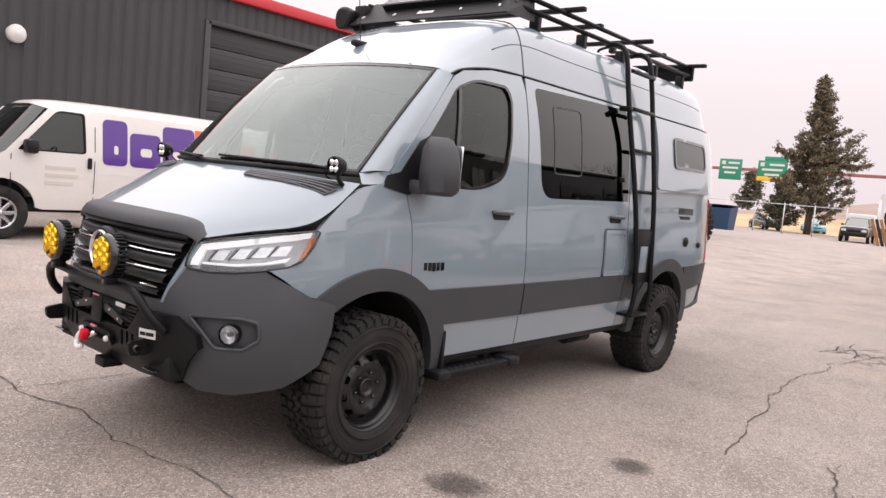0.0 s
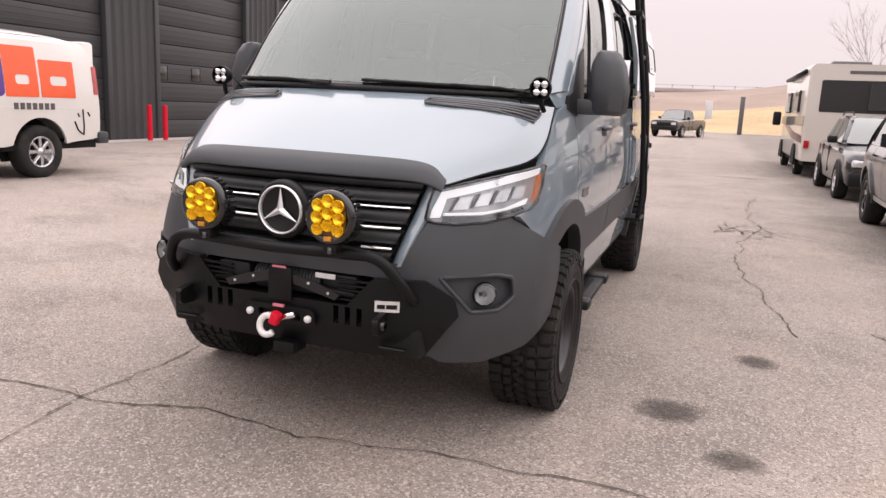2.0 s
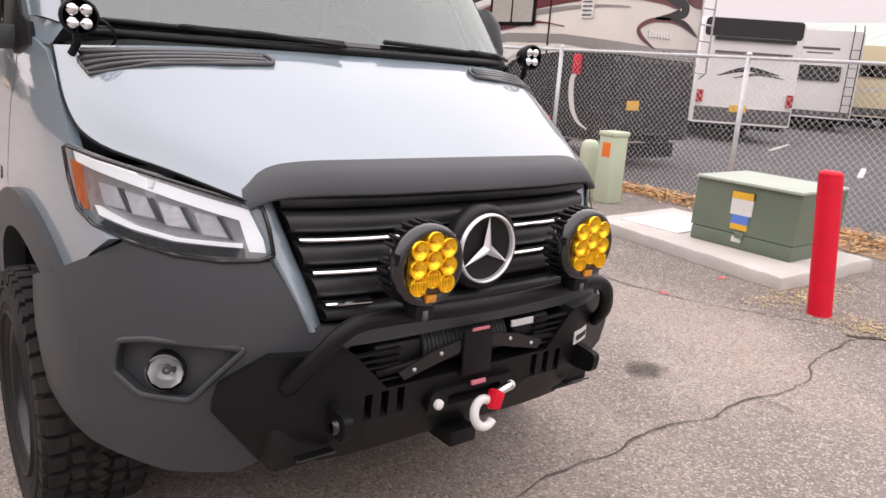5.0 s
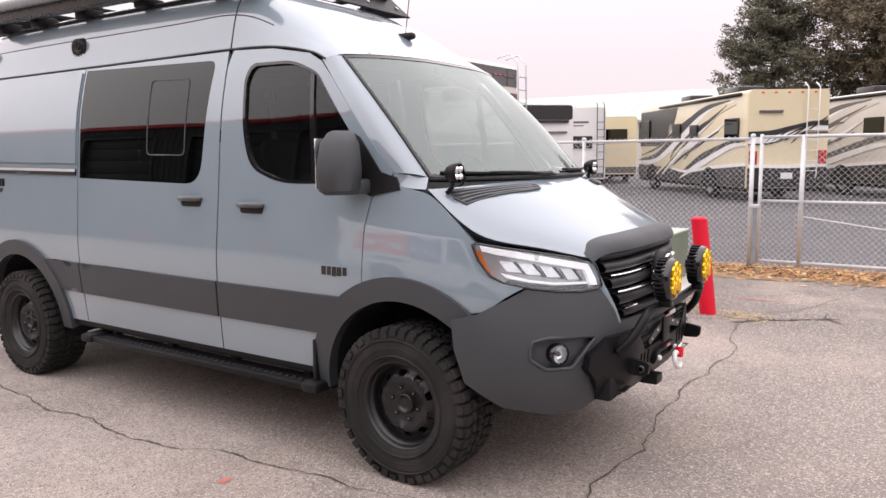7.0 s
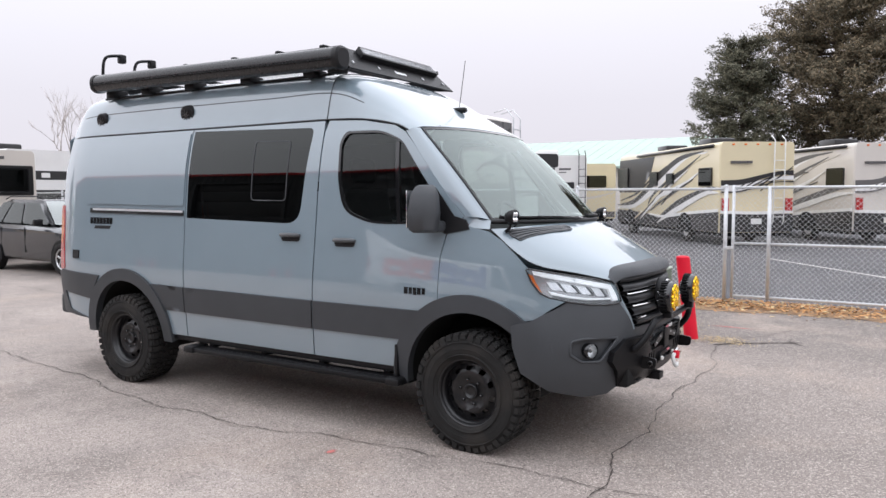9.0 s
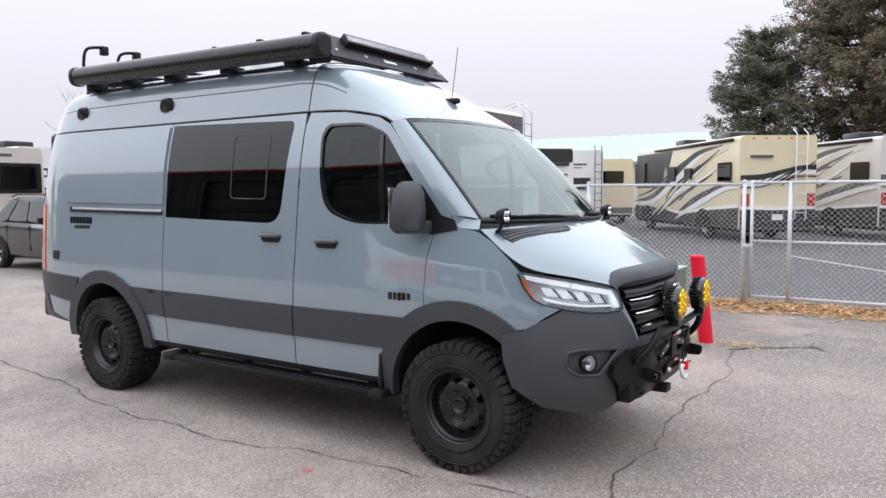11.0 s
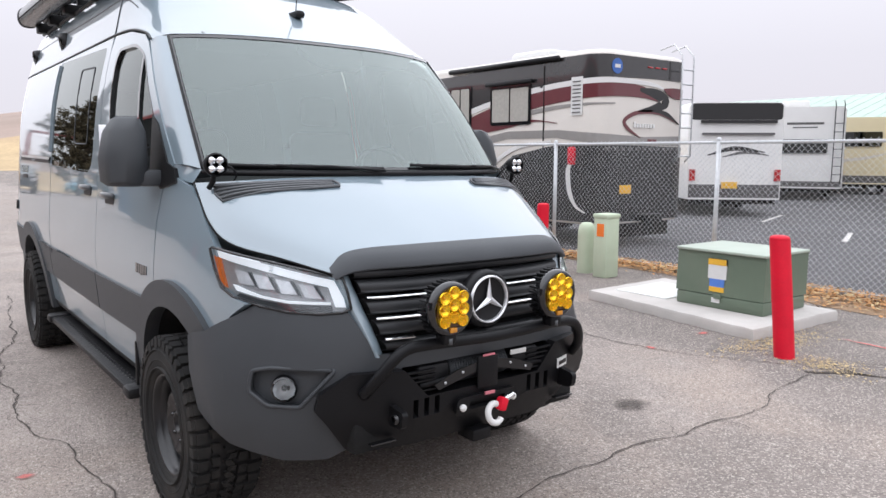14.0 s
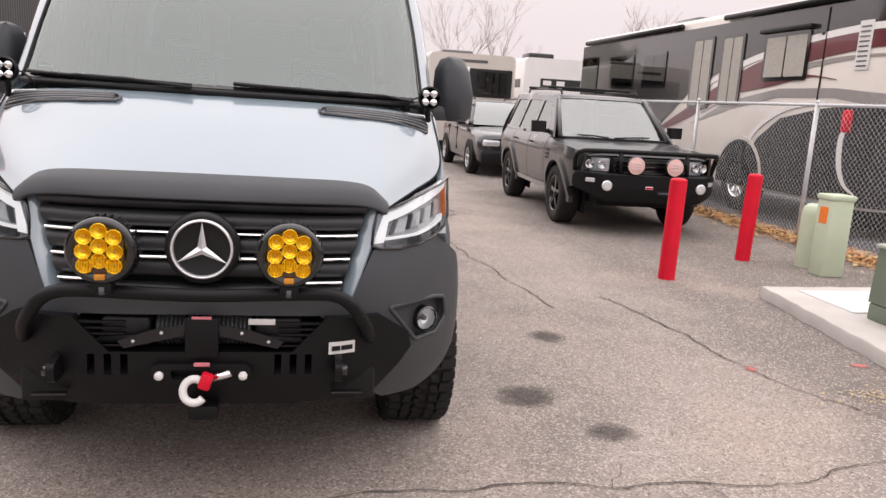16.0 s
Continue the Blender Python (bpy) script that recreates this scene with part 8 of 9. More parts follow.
for y0, y1, z0, z1, c in ((1.62, 2.75, 2.18, 2.92, "blind"), (3.35, 4.05, 1.78, 3.0, "blind"), (4.35, 5.10, 1.70, 3.02, "blind"), (6.2, 7.3, 2.1, 2.85, "glass_dark"), (7.8, 9.2, 2.1, 2.85, "glass_dark"), (10.0, 11.1, 1.9, 2.9, "glass_dark")):
    w = part("side_window", panel(rect(y0, z0, y1, z1, 0.06), CS, 0.03, 0.03, 0.3), M["gloss_black"], coach, "black framed window")
    part("pane", panel(rect(y0 + 0.06, z0 + 0.06, (y0 + y1) / 2 - 0.02, z1 - 0.06, 0.03), CS, 0.034, 0.003, 0.3), M[c if c == "blind" else "glass_car"], w)
    part("pane", panel(rect((y0 + y1) / 2 + 0.02, z0 + 0.06, y1 - 0.06, z1 - 0.06, 0.03), CS, 0.034, 0.003, 0.3), M[c if c == "blind" else "glass_car"], w)
part("window_awning", box(-0.10, 0.0, 1.55, 2.85, 2.93, 3.0, 0.02), M["black"], coach, "black window awning")
part("awning_tube", cyl((-0.06, 0.9, 3.30), (-0.06, 4.0, 3.30), 0.05, n=12), M["black"], coach, "black awning tube")
part("awning_tube", cyl((-0.06, 5.6, 3.27), (-0.06, 10.8, 3.27), 0.06, n=12), M["black"], coach, "black awning tube")
part("side_vent", panel(rect(0.36, 2.30, 0.62, 2.95, 0.02), CS, 0.02, 0.02, 0.3), M["white_dull"], coach, "pale louvred vent")
for k in range(9):
    part("vent_slat", box(-0.028, -0.018, 0.40, 0.58, 2.34 + 0.065 * k, 2.36 + 0.065 * k), M["coach_grey"], coach)
part("red_flag_cover", box(-0.09, -0.02, 0.46, 0.62, 1.45, 1.76, 0.03), M["red"], coach, "red cover on the corner")
part("slide_seam", box(-0.018, 0.0, 1.28, 1.30, 1.1, 3.2), M["void"], coach)
for y in (3.1, 9.2):
    # black disc painted on the side for the shade in the arch
    part("wheel_well", panel(ring(y, 0.55, 0.66, -10, 190, 24), CS, 0.02, 0.02, 0.3), M["void"], coach, "black disc for the shaded wheel arch")
    part("arch_trim", panel(ring(y, 0.55, 0.72, -5, 185, 24) + ring(y, 0.55, 0.66, 185, -5, 24), CS, 0.03, 0.03, 0.3), M["sand"], coach, "arch trim")
    road_wheel(coach, 0.12, y, 0.50, 0.28, -1, "chrome", 8, 0.58)
    road_wheel(coach, CWd - 0.12, y, 0.50, 0.28, 1, "chrome", 8, 0.58)
# rear wall with its swirls
for k in range(8):
    wrap_band(rect(-1.15 - 0.075 * k, 2.10, -1.10 - 0.075 * k, 2.17 if k else 2.20), "white", 0.018, "badge_bar", "pale lettering bar")
wrap_band(ring(-0.62, 3.12, 0.13, 0, 345, 24), "badge_blue", 0.018, "round_badge", "round blue badge")
wrap_band(rect(-0.69, 3.09, -0.55, 3.15), "white", 0.022, "badge_bar", "white bar on the badge")
wrap_band(rect(-1.75, 1.86, -1.5, 1.90), "maroon", 0.018, "catch", "dark red catch")
for x in (1.25, 1.45, 1.65):
    part("marker_lamp", box(x, x + 0.12, -0.03, 0.02, 3.14, 3.17, 0.008), M["red_lens"], coach, "red marker lamp")
part("number_plate", box(0.55, 0.85, -0.045, -0.03, 0.95, 1.10, 0.004), M["label_yellow"], coach, "yellow number plate bar")
for k in range(7):
    part("ladder_rung", cyl((2.05, -0.14, 1.6 + 0.26 * k), (2.40, -0.14, 1.6 + 0.26 * k), 0.014, n=8), M["steel"], coach, "steel rung")
for x in (2.05, 2.40):
    part("ladder_rail", tube([(x, -0.02, 1.5), (x, -0.14, 1.6), (x, -0.14, 3.40), (x, 0.05, 3.62), (x, 0.35, 3.55)], 0.016, 8), M["steel"], coach, "steel ladder rail")
part("tow_hitch", box(1.0, 1.5, -0.25, 0.0, 0.45, 0.58, 0.02), M["black"], coach, "black tow hitch")
part("mud_flap", box(0.1, CWd - 0.1, 0.3, 0.34, 0.12, 0.5), M["black"], coach, "black full-width mud flap")
part("roof_unit", box(0.8, 1.7, 2.0, 3.1, CZ1 - 0.02, CZ1 + 0.24, 0.08), M["white_dull"], coach, "pale roof air conditioner")
part("roof_unit", box(0.8, 1.7, 6.6, 7.7, CZ1 - 0.02, CZ1 + 0.24, 0.08), M["coach_grey"], coach, "grey roof air conditioner")


# ---- trailers and motorhomes further off: rear end at the origin, nose towards +y ----
def camper(name, label, m, w, l, h, base, bands, windows, rear=(), wheels=(), nose=0.3, roof=(), category="trailer", z0=0.45):
    c = thing(name, label, category, m)
    prof = rounded([(0, z0), (w, z0), (w, h), (0, h)], [0.04, 0.04, 0.14, 0.14], 4)
    part("body", hull_bm([[(w / 2 + (x - w / 2) * f, y, z) for x, z in prof] for y, f in ((0.0, 0.97), (0.05, 1.0), (l - nose, 1.0), (l, 0.88))]), M[base], c, "", 30)
    faces = {"L": plane_sheet((0, 0, 0), (0, 1, 0), (0, 0, 1), -1), "R": plane_sheet((w, 0, 0), (0, 1, 0), (0, 0, 1), 1), "B": plane_sheet((0, 0, 0), (1, 0, 0), (0, 0, 1), 1)}
    for k, (f, poly, col) in enumerate(bands):
        part("paint_band", panel(poly, faces[f], 0.006 + 0.002 * k, 0.006 + 0.002 * k, 0.4), M[col], c)
    for f, a0, b0, a1, b1 in windows:
        wn_ = part("window", panel(rect(a0, b0, a1, b1, 0.05), faces[f], 0.06, 0.06, 0.4), M["gloss_black"], c, "dark framed window")
        part("pane", panel(rect(a0 + 0.04, b0 + 0.04, a1 - 0.04, b1 - 0.04, 0.03), faces[f], 0.064, 0.003, 0.4), M["glass_car"], wn_)
    for f, a0, b0, a1, b1, col, nm in rear:
        part(nm, panel(rect(a0, b0, a1, b1), faces[f], 0.07, 0.06, 0.4), M[col], c)
    for y, r in wheels:
        for f, x, s in (("L", 0.14, -1), ("R", w - 0.14, 1)):
            # shaded wheel opening drawn as a black disc on the wall
            part("wheel_well", panel(ring(y, r, r * 1.25, -10, 190, 18), faces[f], 0.05, 0.05, 0.4), M["void"], c)
            road_wheel(c, x, y, r, 0.22, s, "alloy", 6, 0.55)
    for x0, x1, y0, y1, hh, col in roof:
        part("roof_unit", box(x0, x1, y0, y1, h - 0.03, h + hh, 0.06), M[col], c, "roof unit")
    part("chassis", box(0.1, w - 0.1, 0.1, l - 0.1, z0 - 0.12, z0 + 0.02), M["void"], c)
    return c


def heading(x, y, dx, dy):
    """Rear left corner at (x, y), nose along (dx, dy)."""
    return pose(x, y, 0, 0, 0, math.degrees(math.atan2(dy, dx)) - 90)


def lad(c, x0, x1, h, mat="black"):
    for x in (x0, x1):
        part("ladder_rail", tube([(x, -0.02, 0.7), (x, -0.12, 0.8), (x, -0.12, h + 0.05), (x, 0.1, h + 0.2)], 0.018, 6), M[mat], c, "ladder rail")
    for k in range(7):
        part("ladder_rung", cyl((x0, -0.12, 0.95 + 0.3 * k), (x1, -0.12, 0.95 + 0.3 * k), 0.014, n=6), M[mat], c, "ladder rung")


camper("travel_trailer", "white travel trailer with a black rear cap and swoosh", heading(15.2, 8.6, 0.66, 0.75), 2.45, 7.5, 3.0, "white",
       [("B", rect(0.05, 2.55, 2.4, 2.98, 0.1), "coach_black"), ("B", swoosh([(0.5, 1.62), (1.2, 1.80), (2.0, 1.70)], [0.01, 0.06, 0.01]), "coach_black"), ("B", swoosh([(0.9, 1.58), (1.5, 1.70), (2.1, 1.62)], [0.01, 0.04, 0.01]), "coach_grey"), ("B", rect(0.05, 0.5, 2.4, 0.85), "coach_grey")],
       [], [("B", 0.30, 2.46, 2.25, 2.54, "coach_black", "light_bar"), ("B", 0.35, 2.16, 2.2, 2.21, "coach_grey", "trim_line"), ("B", 0.9, 0.75, 1.3, 0.92, "label_yellow", "number_plate"), ("B", 0.05, 0.95, 0.2, 1.25, "red_lens", "tail_lamp"), ("B", 2.25, 0.95, 2.4, 1.25, "red_lens", "tail_lamp")], ((3.2, 0.36), (4.2, 0.36)))
tt2 = camper("travel_trailer", "white travel trailer with a dark rear window and ladder", heading(24.0, 11.3, 0.85, 0.52), 2.45, 8.5, 3.35, "white",
       [("B", rect(0.05, 0.5, 2.4, 0.7), "coach_grey"), ("B", rect(0.55, 2.72, 1.75, 2.80), "coach_grey"), ("B", rect(0.75, 2.60, 1.55, 2.64), "coach_grey")],
       [("B", 0.2, 1.7, 1.9, 2.2)], [("B", 0.05, 0.9, 0.2, 1.2, "red_lens", "tail_lamp")], ((3.2, 0.36), (4.2, 0.36)), roof=((0.4, 1.3, 0.5, 1.6, 0.25, "white_dull"),))
lad(tt2, 2.08, 2.36, 3.35)
camper("small_motorhome", "cream motorhome seen between two others", heading(30.0, 12.0, 0.85, 0.52), 2.4, 7.5, 3.2, "beige",
       [("B", rect(0.05, 0.5, 2.35, 0.8), "coach_grey"), ("B", swoosh([(0.1, 1.4), (1.2, 1.5), (2.3, 1.75)], [0.06, 0.06, 0.02]), "sand")], [("B", 0.5, 2.0, 1.9, 2.6)], (), ((2.0, 0.4), (6.0, 0.4)))


def gas_coach(label, m, seed, base="beige", dark="coach_black"):
    rng = random.Random(seed)
    j = lambda a: a + rng.uniform(-0.05, 0.05)
    L = [("L", [(0.02, 0.46), (10.0, 0.46), (10.0, 1.0), (7.0, 0.95), (4.6, 0.80), (2.4, 0.98), (0.02, 1.12)], "coach_black"), ("L", [(5.6, 3.15), (9.8, 3.15), (9.8, 1.75), (7.2, 1.75), (6.0, 2.5)], "coach_black")]
    strokes = (
        ([(10.0, 1.05), (8.0, 1.25), (5.9, 1.85), (3.2, 2.72), (0.9, 3.05)], 0.24, "white"),
        ([(10.0, 1.15), (7.9, 1.42), (5.9, 2.05), (3.4, 2.85), (1.2, 3.10)], 0.13, dark),
        ([(9.6, 1.35), (7.6, 1.75), (6.0, 2.25), (4.4, 2.75)], 0.06, dark),
        ([(7.9, 0.60), (6.5, 1.05), (4.0, 2.20), (2.2, 2.85), (0.8, 3.00)], 0.22, base),
        ([(7.8, 0.55), (6.4, 1.00), (3.9, 2.15), (1.4, 2.95)], 0.12, dark),
        ([(7.1, 0.70), (5.9, 1.20), (3.9, 2.05), (2.4, 2.60)], 0.07, "white"),
        ([(6.2, 1.15), (6.1, 1.40), (5.4, 1.80), (3.2, 2.40), (2.6, 2.48)], 0.06, dark),
        ([(6.0, 1.10), (5.2, 1.50), (4.0, 1.78), (2.6, 2.05), (1.5, 2.45)], 0.08, "white"),
        ([(5.9, 1.00), (5.0, 1.35), (3.6, 1.70), (2.0, 2.15)], 0.05, dark),
        ([(5.7, 0.55), (4.4, 1.00), (3.0, 1.45), (0.9, 1.85), (0.05, 1.92)], 0.11, dark),
        ([(5.2, 0.60), (4.2, 0.88), (3.0, 1.25), (1.0, 1.68), (0.05, 1.74)], 0.10, "white"),
        ([(4.8, 1.30), (4.1, 1.60), (3.3, 1.92)], 0.03, dark),
    )
    for path, w, tone in strokes:
        k = len(path) - 1
        L.append(("L", swoosh([(a, j(b)) for a, b in path], [0.015] + [w * (0.75 if q in (1, k - 1) else 1.0) for q in range(1, k)] + [0.015]), tone))
    L.append(("L", swoosh([(0.05, 1.16), (2.4, 1.02), (4.6, 0.84), (6.0, 0.9)], [0.05, 0.05, 0.05, 0.02]), "white"))
    for z, w, c in ((2.02, 0.10, dark), (1.86, 0.09, "white"), (1.74, 0.02, dark)):
        L.append(("B", swoosh([(0.05, z), (0.7, z + 0.03), (1.3, z + 0.20), (1.9, z + 0.33), (2.45, z + 0.34)], [w, w, w * 0.55, w * 0.5, w * 0.8]), c))
    for k in range(5):
        L.append(("B", swoosh([(0.55 + 0.2 * k, j(1.82)), (0.8 + 0.2 * k, 2.0), (1.25 + 0.2 * k, j(2.25)), (2.42, 2.32 + 0.06 * k)], [0.006, 0.02, 0.016, 0.004]), dark))
    L += [("B", rect(0.05, 0.46, 2.45, 1.05), "coach_black"), ("B", swoosh([(0.05, 1.12), (1.2, 1.08), (2.45, 1.12)], [0.05, 0.05, 0.05]), "white")]
    L += [("B", rect(0.35 + 0.09 * k, 2.66, 0.42 + 0.09 * k, 2.74), "coach_grey") for k in range(8)]
    c = camper("gas_motorhome", label, m, 2.5, 10.2, 3.35, base, L, [("L", 0.5, 1.95, 1.45, 2.55), ("L", 3.6, 2.05, 4.3, 2.45), ("L", 5.2, 2.0, 6.0, 2.55), ("L", 8.6, 1.9, 9.9, 2.8)],
               [("B", 0.08, 1.15, 0.30, 1.55, "red_lens", "tail_lamp"), ("B", 2.20, 1.15, 2.42, 1.55, "red_lens", "tail_lamp"), ("B", 1.05, 0.72, 1.4, 0.90, "white_dull", "number_plate_bar")],
               ((2.6, 0.46), (8.3, 0.46)), 0.5, ((0.7, 1.6, 2.2, 3.2, 0.28, "coach_black"), (0.7, 1.6, 6.2, 7.2, 0.28, "coach_black")), "motorhome")
    lad(c, 1.75, 2.1, 3.35, "white_dull")
    part("awning_tube", cyl((-0.05, 0.4, 3.24), (-0.05, 7.4, 3.24), 0.055, n=10), M["coach_black"], c, "dark awning tube")
    for k in range(5):
        part("marker_lamp", box(0.4 + 0.4 * k, 0.48 + 0.4 * k, -0.02, 0.02, 3.24, 3.29, 0.006), M["amber"], c, "amber marker lamp")
    return c


gas_coach("beige motorhome with black and white swooping stripes", heading(19.6, 2.6, 0.80, 0.60), 5)
gas_coach("beige and brown motorhome parked beside another", heading(22.6, -1.0, 0.80, 0.60), 9, "sand", "coach_grey")

# small coach and trailer up the yard
lz = camper("compact_motorhome", "white compact motorhome with a wide black rear window", pose(3.72, 17.8, 0), 2.55, 7.2, 2.92, "sand",
       [("B", rect(0.30, 1.72, 2.45, 2.52, 0.05), "coach_black"), ("B", rect(0.9, 2.68, 1.7, 2.76), "coach_grey"), ("L", rect(0.1, 1.35, 7.0, 1.6), "coach_grey"), ("L", swoosh([(0.2, 1.0), (3, 1.1), (6.8, 1.5)], [0.1, 0.1, 0.02]), "maroon")],
       [("B", 1.4, 1.80, 2.3, 2.45), ("L", 1.5, 1.7, 2.6, 2.3), ("L", 4.0, 1.7, 5.0, 2.3)], [("B", 0.05, 0.8, 0.17, 0.98, "red_lens", "tail_lamp")], ((1.6, 0.38), (5.9, 0.38)), 0.6, ((0.7, 1.7, 2.0, 3.0, 0.22, "coach_grey"),), "motorhome")
part("wing_mirror", box(-0.35, -0.10, 6.2, 6.35, 1.3, 1.75, 0.05), M["black"], lz, "black wing mirror")
part("awning_tube", cyl((-0.05, 0.6, 2.75), (-0.05, 6.0, 2.75), 0.06, n=10), M["black"], lz, "black awning tube")
camper("travel_trailer", "white travel trailer with dark lettering bars", pose(7.9, 22.5, 0), 2.45, 7.5, 3.25, "white",
       [("B", rect(0.6, 2.25, 2.1, 2.55), "coach_black"), ("B", rect(0.7, 2.32, 1.0, 2.48), "white"), ("B", rect(1.2, 2.32, 1.5, 2.48), "white"), ("L", rect(0.5, 2.2, 2.0, 2.5), "coach_black"), ("L", rect(0.1, 0.5, 7.3, 0.8), "coach_grey")],
       [("B", 0.4, 1.3, 2.0, 1.9), ("L", 3.0, 1.6, 4.2, 2.2)], [("B", 0.05, 0.9, 0.2, 1.2, "red_lens", "tail_lamp")], ((3.2, 0.36), (4.2, 0.36)), 0.3, ((0.7, 1.7, 2.0, 3.0, 0.3, "coach_black"),))

# ---- far things ----
def simple_car(name, label, m, paint, suv_like=False, wr=0.33, pick=False):
    if pick:
        st = [(-0.95, 0.84, 0.50, 1.02, 1.10), (-0.8, 0.96, 0.46, 1.08, 1.18), (0.4, 1.0, 0.46, 1.15, 1.26), (2.0, 1.0, 0.48, 1.18, 1.24), (3.6, 1.0, 0.50, 1.18, 1.22), (4.7, 0.98, 0.52, 1.18, 1.20), (4.8, 0.95, 0.55, 1.1, 1.15)]
        gh = [(0.55, 1.22, 0.88), (1.15, 1.88, 0.70), (2.5, 1.88, 0.70), (2.75, 1.22, 0.85)]
        wheels = (0.0, 3.7)
    else:
        st = [(-0.85, 0.70, 0.30, 0.66, 0.72), (-0.7, 0.84, 0.26, 0.74, 0.80), (0.3, 0.88, 0.24, 0.84, 0.92), (1.6, 0.89, 0.24, 0.90, 0.95), (2.9, 0.88, 0.26, 0.92, 0.98), (3.4, 0.80, 0.34, 0.88, 0.95)]
        gh = [(0.3, 0.92, 0.78), (1.1, 1.42, 0.58), (2.4, 1.42, 0.58), (3.1, 0.96, 0.70)]
        wheels = (0.0, 2.65)
    c = car(name, label, m, st, gh, paint, wheels, wr, 0.22)
    f = st[0]
    part("grille", box(-f[1] * 0.55, f[1] * 0.55, f[0] - 0.03, f[0] + 0.05, f[3] - 0.22, f[3] - 0.03, 0.02), M["black"], c)
    for s in (1, -1):
        part("headlamp", box(min(s * f[1] * 0.6, s * f[1]), max(s * f[1] * 0.6, s * f[1]), f[0] - 0.02, f[0] + 0.10, f[3] - 0.18, f[3] - 0.02, 0.02), M["lamp_silver"], c, "headlamp")
    part("front_bumper", box(-f[1], f[1], f[0] - 0.08, f[0] + 0.12, f[2], f[2] + 0.24, 0.04), M["black"] if pick else M[paint], c)
    return c


simple_car("pickup_truck", "dark pickup truck parked facing the yard", pose(-1.5, 50.5, 0, 0, 0, -17), "car_dark", wr=0.42, pick=True)
white_truck = simple_car("pickup_truck", "black and white pickup truck with a white cap", pose(-8.65, 60.0, 0, 0, 0, 5), "car_black", wr=0.44, pick=True)
part("truck_cap", box(-0.95, 0.95, 2.6, 4.8, 1.2, 2.2, 0.1), M["white"], white_truck, "white truck cap")
part("white_bonnet", box(-0.85, 0.85, -0.7, 0.5, 1.16, 1.22, 0.03), M["white"], white_truck, "white bonnet")
simple_car("hatchback", "sky blue hatchback parked with others", pose(-16.2, 80.0, 0, 0, 0, 25), "car_blue")
simple_car("saloon_car", "black saloon car parked with others", pose(-18.9, 74.0, 0, 0, 0, 40), "car_black")
simple_car("hatchback", "white car parked far up the yard", pose(7.4, 52.0, 0, 0, 0, 180), "white")
camper("box_trailer", "large white trailer parked far behind", pose(-9.4, 72, 0), 2.6, 9, 4.2, "white", [("B", rect(0.1, 0.5, 2.5, 1.2), "coach_grey")], [("B", 0.5, 2.0, 2.1, 2.6)], (), ((4.0, 0.4),))
bin_ = thing("waste_skip", "dark blue steel waste skip", "skip", pose(-17.4, 56, 0))
M["blue_steel"] = material("blue_steel", (0.02, 0.06, 0.13), 0.5, 0, 0, 0.15)
part("tub", hull_bm([[(-0.9, -0.7, 0.0), (0.9, -0.7, 0.0), (0.9, 0.7, 0.0), (-0.9, 0.7, 0.0)], [(-1.0, -0.9, 1.7), (1.0, -0.9, 1.7), (1.0, 0.9, 1.9), (-1.0, 0.9, 1.9)]]), M["blue_steel"], bin_)
part("lid", box(-1.02, 1.02, -0.92, 0.92, 1.88, 1.96, 0.02), M["black"], bin_)
# striped boards leaning by a post
M["stripe_wood"] = material("orange_brown_board", (0.42, 0.20, 0.07), 0.8, 0, 0, 0.3, 3, 30, 0.3)
bar = thing("board_stack", "stack of orange and dark boards leaning on a post", "boards", pose(-5.9, 57.0, 0))
for k in range(6):
    part("board", box(-0.1, 0.1, 0, 0.05, 0, 2.0, 0.01, 1, pose(-0.6 + 0.26 * k, 0.1 * k, 0, 12, -16, 0)), M["stripe_wood" if k % 2 == 0 else "coach_black"], bar)
lp = thing("gate_post", "pale steel gate post at the yard entrance", "post", pose(-6.9, 58, 0))
part("post", cyl((0, 0, 0), (0, 0, 3.3), 0.09, n=12), M["steel"], lp)
wp_ = thing("wooden_post", "dark weathered wooden post at the field edge", "post", pose(3.6, 70, 0))
part("post", box(-0.2, 0.2, -0.2, 0.2, 0, 3.4, 0.03), M["coach_grey"], wp_)
fe2 = thing("chain_link_fence", "far galvanised fence at the yard entrance", "fence")
for k in range(8):
    part("post", cyl((-27 + 2.4 * k, 64, 0), (-27 + 2.4 * k, 64, 2.6), 0.05, n=8), M["steel"], fe2)
part("rail", cyl((-27, 64, 2.5), (-10.2, 64, 2.5), 0.03, n=8), M["steel"], fe2)

# dry field with a rise, and the overpass behind it
field = bmesh.new()
N = 40
fv = []
for j in range(N + 1):
    row = []
    for i in range(N + 1):
        x, y = -120 + 260 * i / N, 74 + 150 * (j / N) ** 1.4
        h = 4.2 * math.exp(-(((x - 30) / 22) ** 2)) * min(1.0, max(0.0, (y - 78) / 22)) + 4.6 * min(1, max(0, (y - 90) / 55)) * min(1, max(0, (x + 45) / 25)) + 1.0 * min(1, max(0, (y - 76) / 40)) + 0.4 * noise.noise((x * 0.06, y * 0.06, 0))
        row.append(field.verts.new((x, y, max(0.012, h) if j else 0.012)))
    fv.append(row)
slope = bmesh.new()
for a, b in zip(fv, fv[1:]):
    for k in range(N):
        q = (a[k], a[k + 1], b[k + 1], b[k])
        if a[k].co.y > 100 and a[k].co.x < 14 + 0.25 * (a[k].co.y - 100):
            slope.faces.new([slope.verts.new(v.co) for v in q])
        else:
            field.faces.new(q)
bmesh.ops.remove_doubles(slope, verts=slope.verts, dist=0.001)
bmesh.ops.delete(field, geom=[v for v in field.verts if not v.link_faces], context="VERTS")
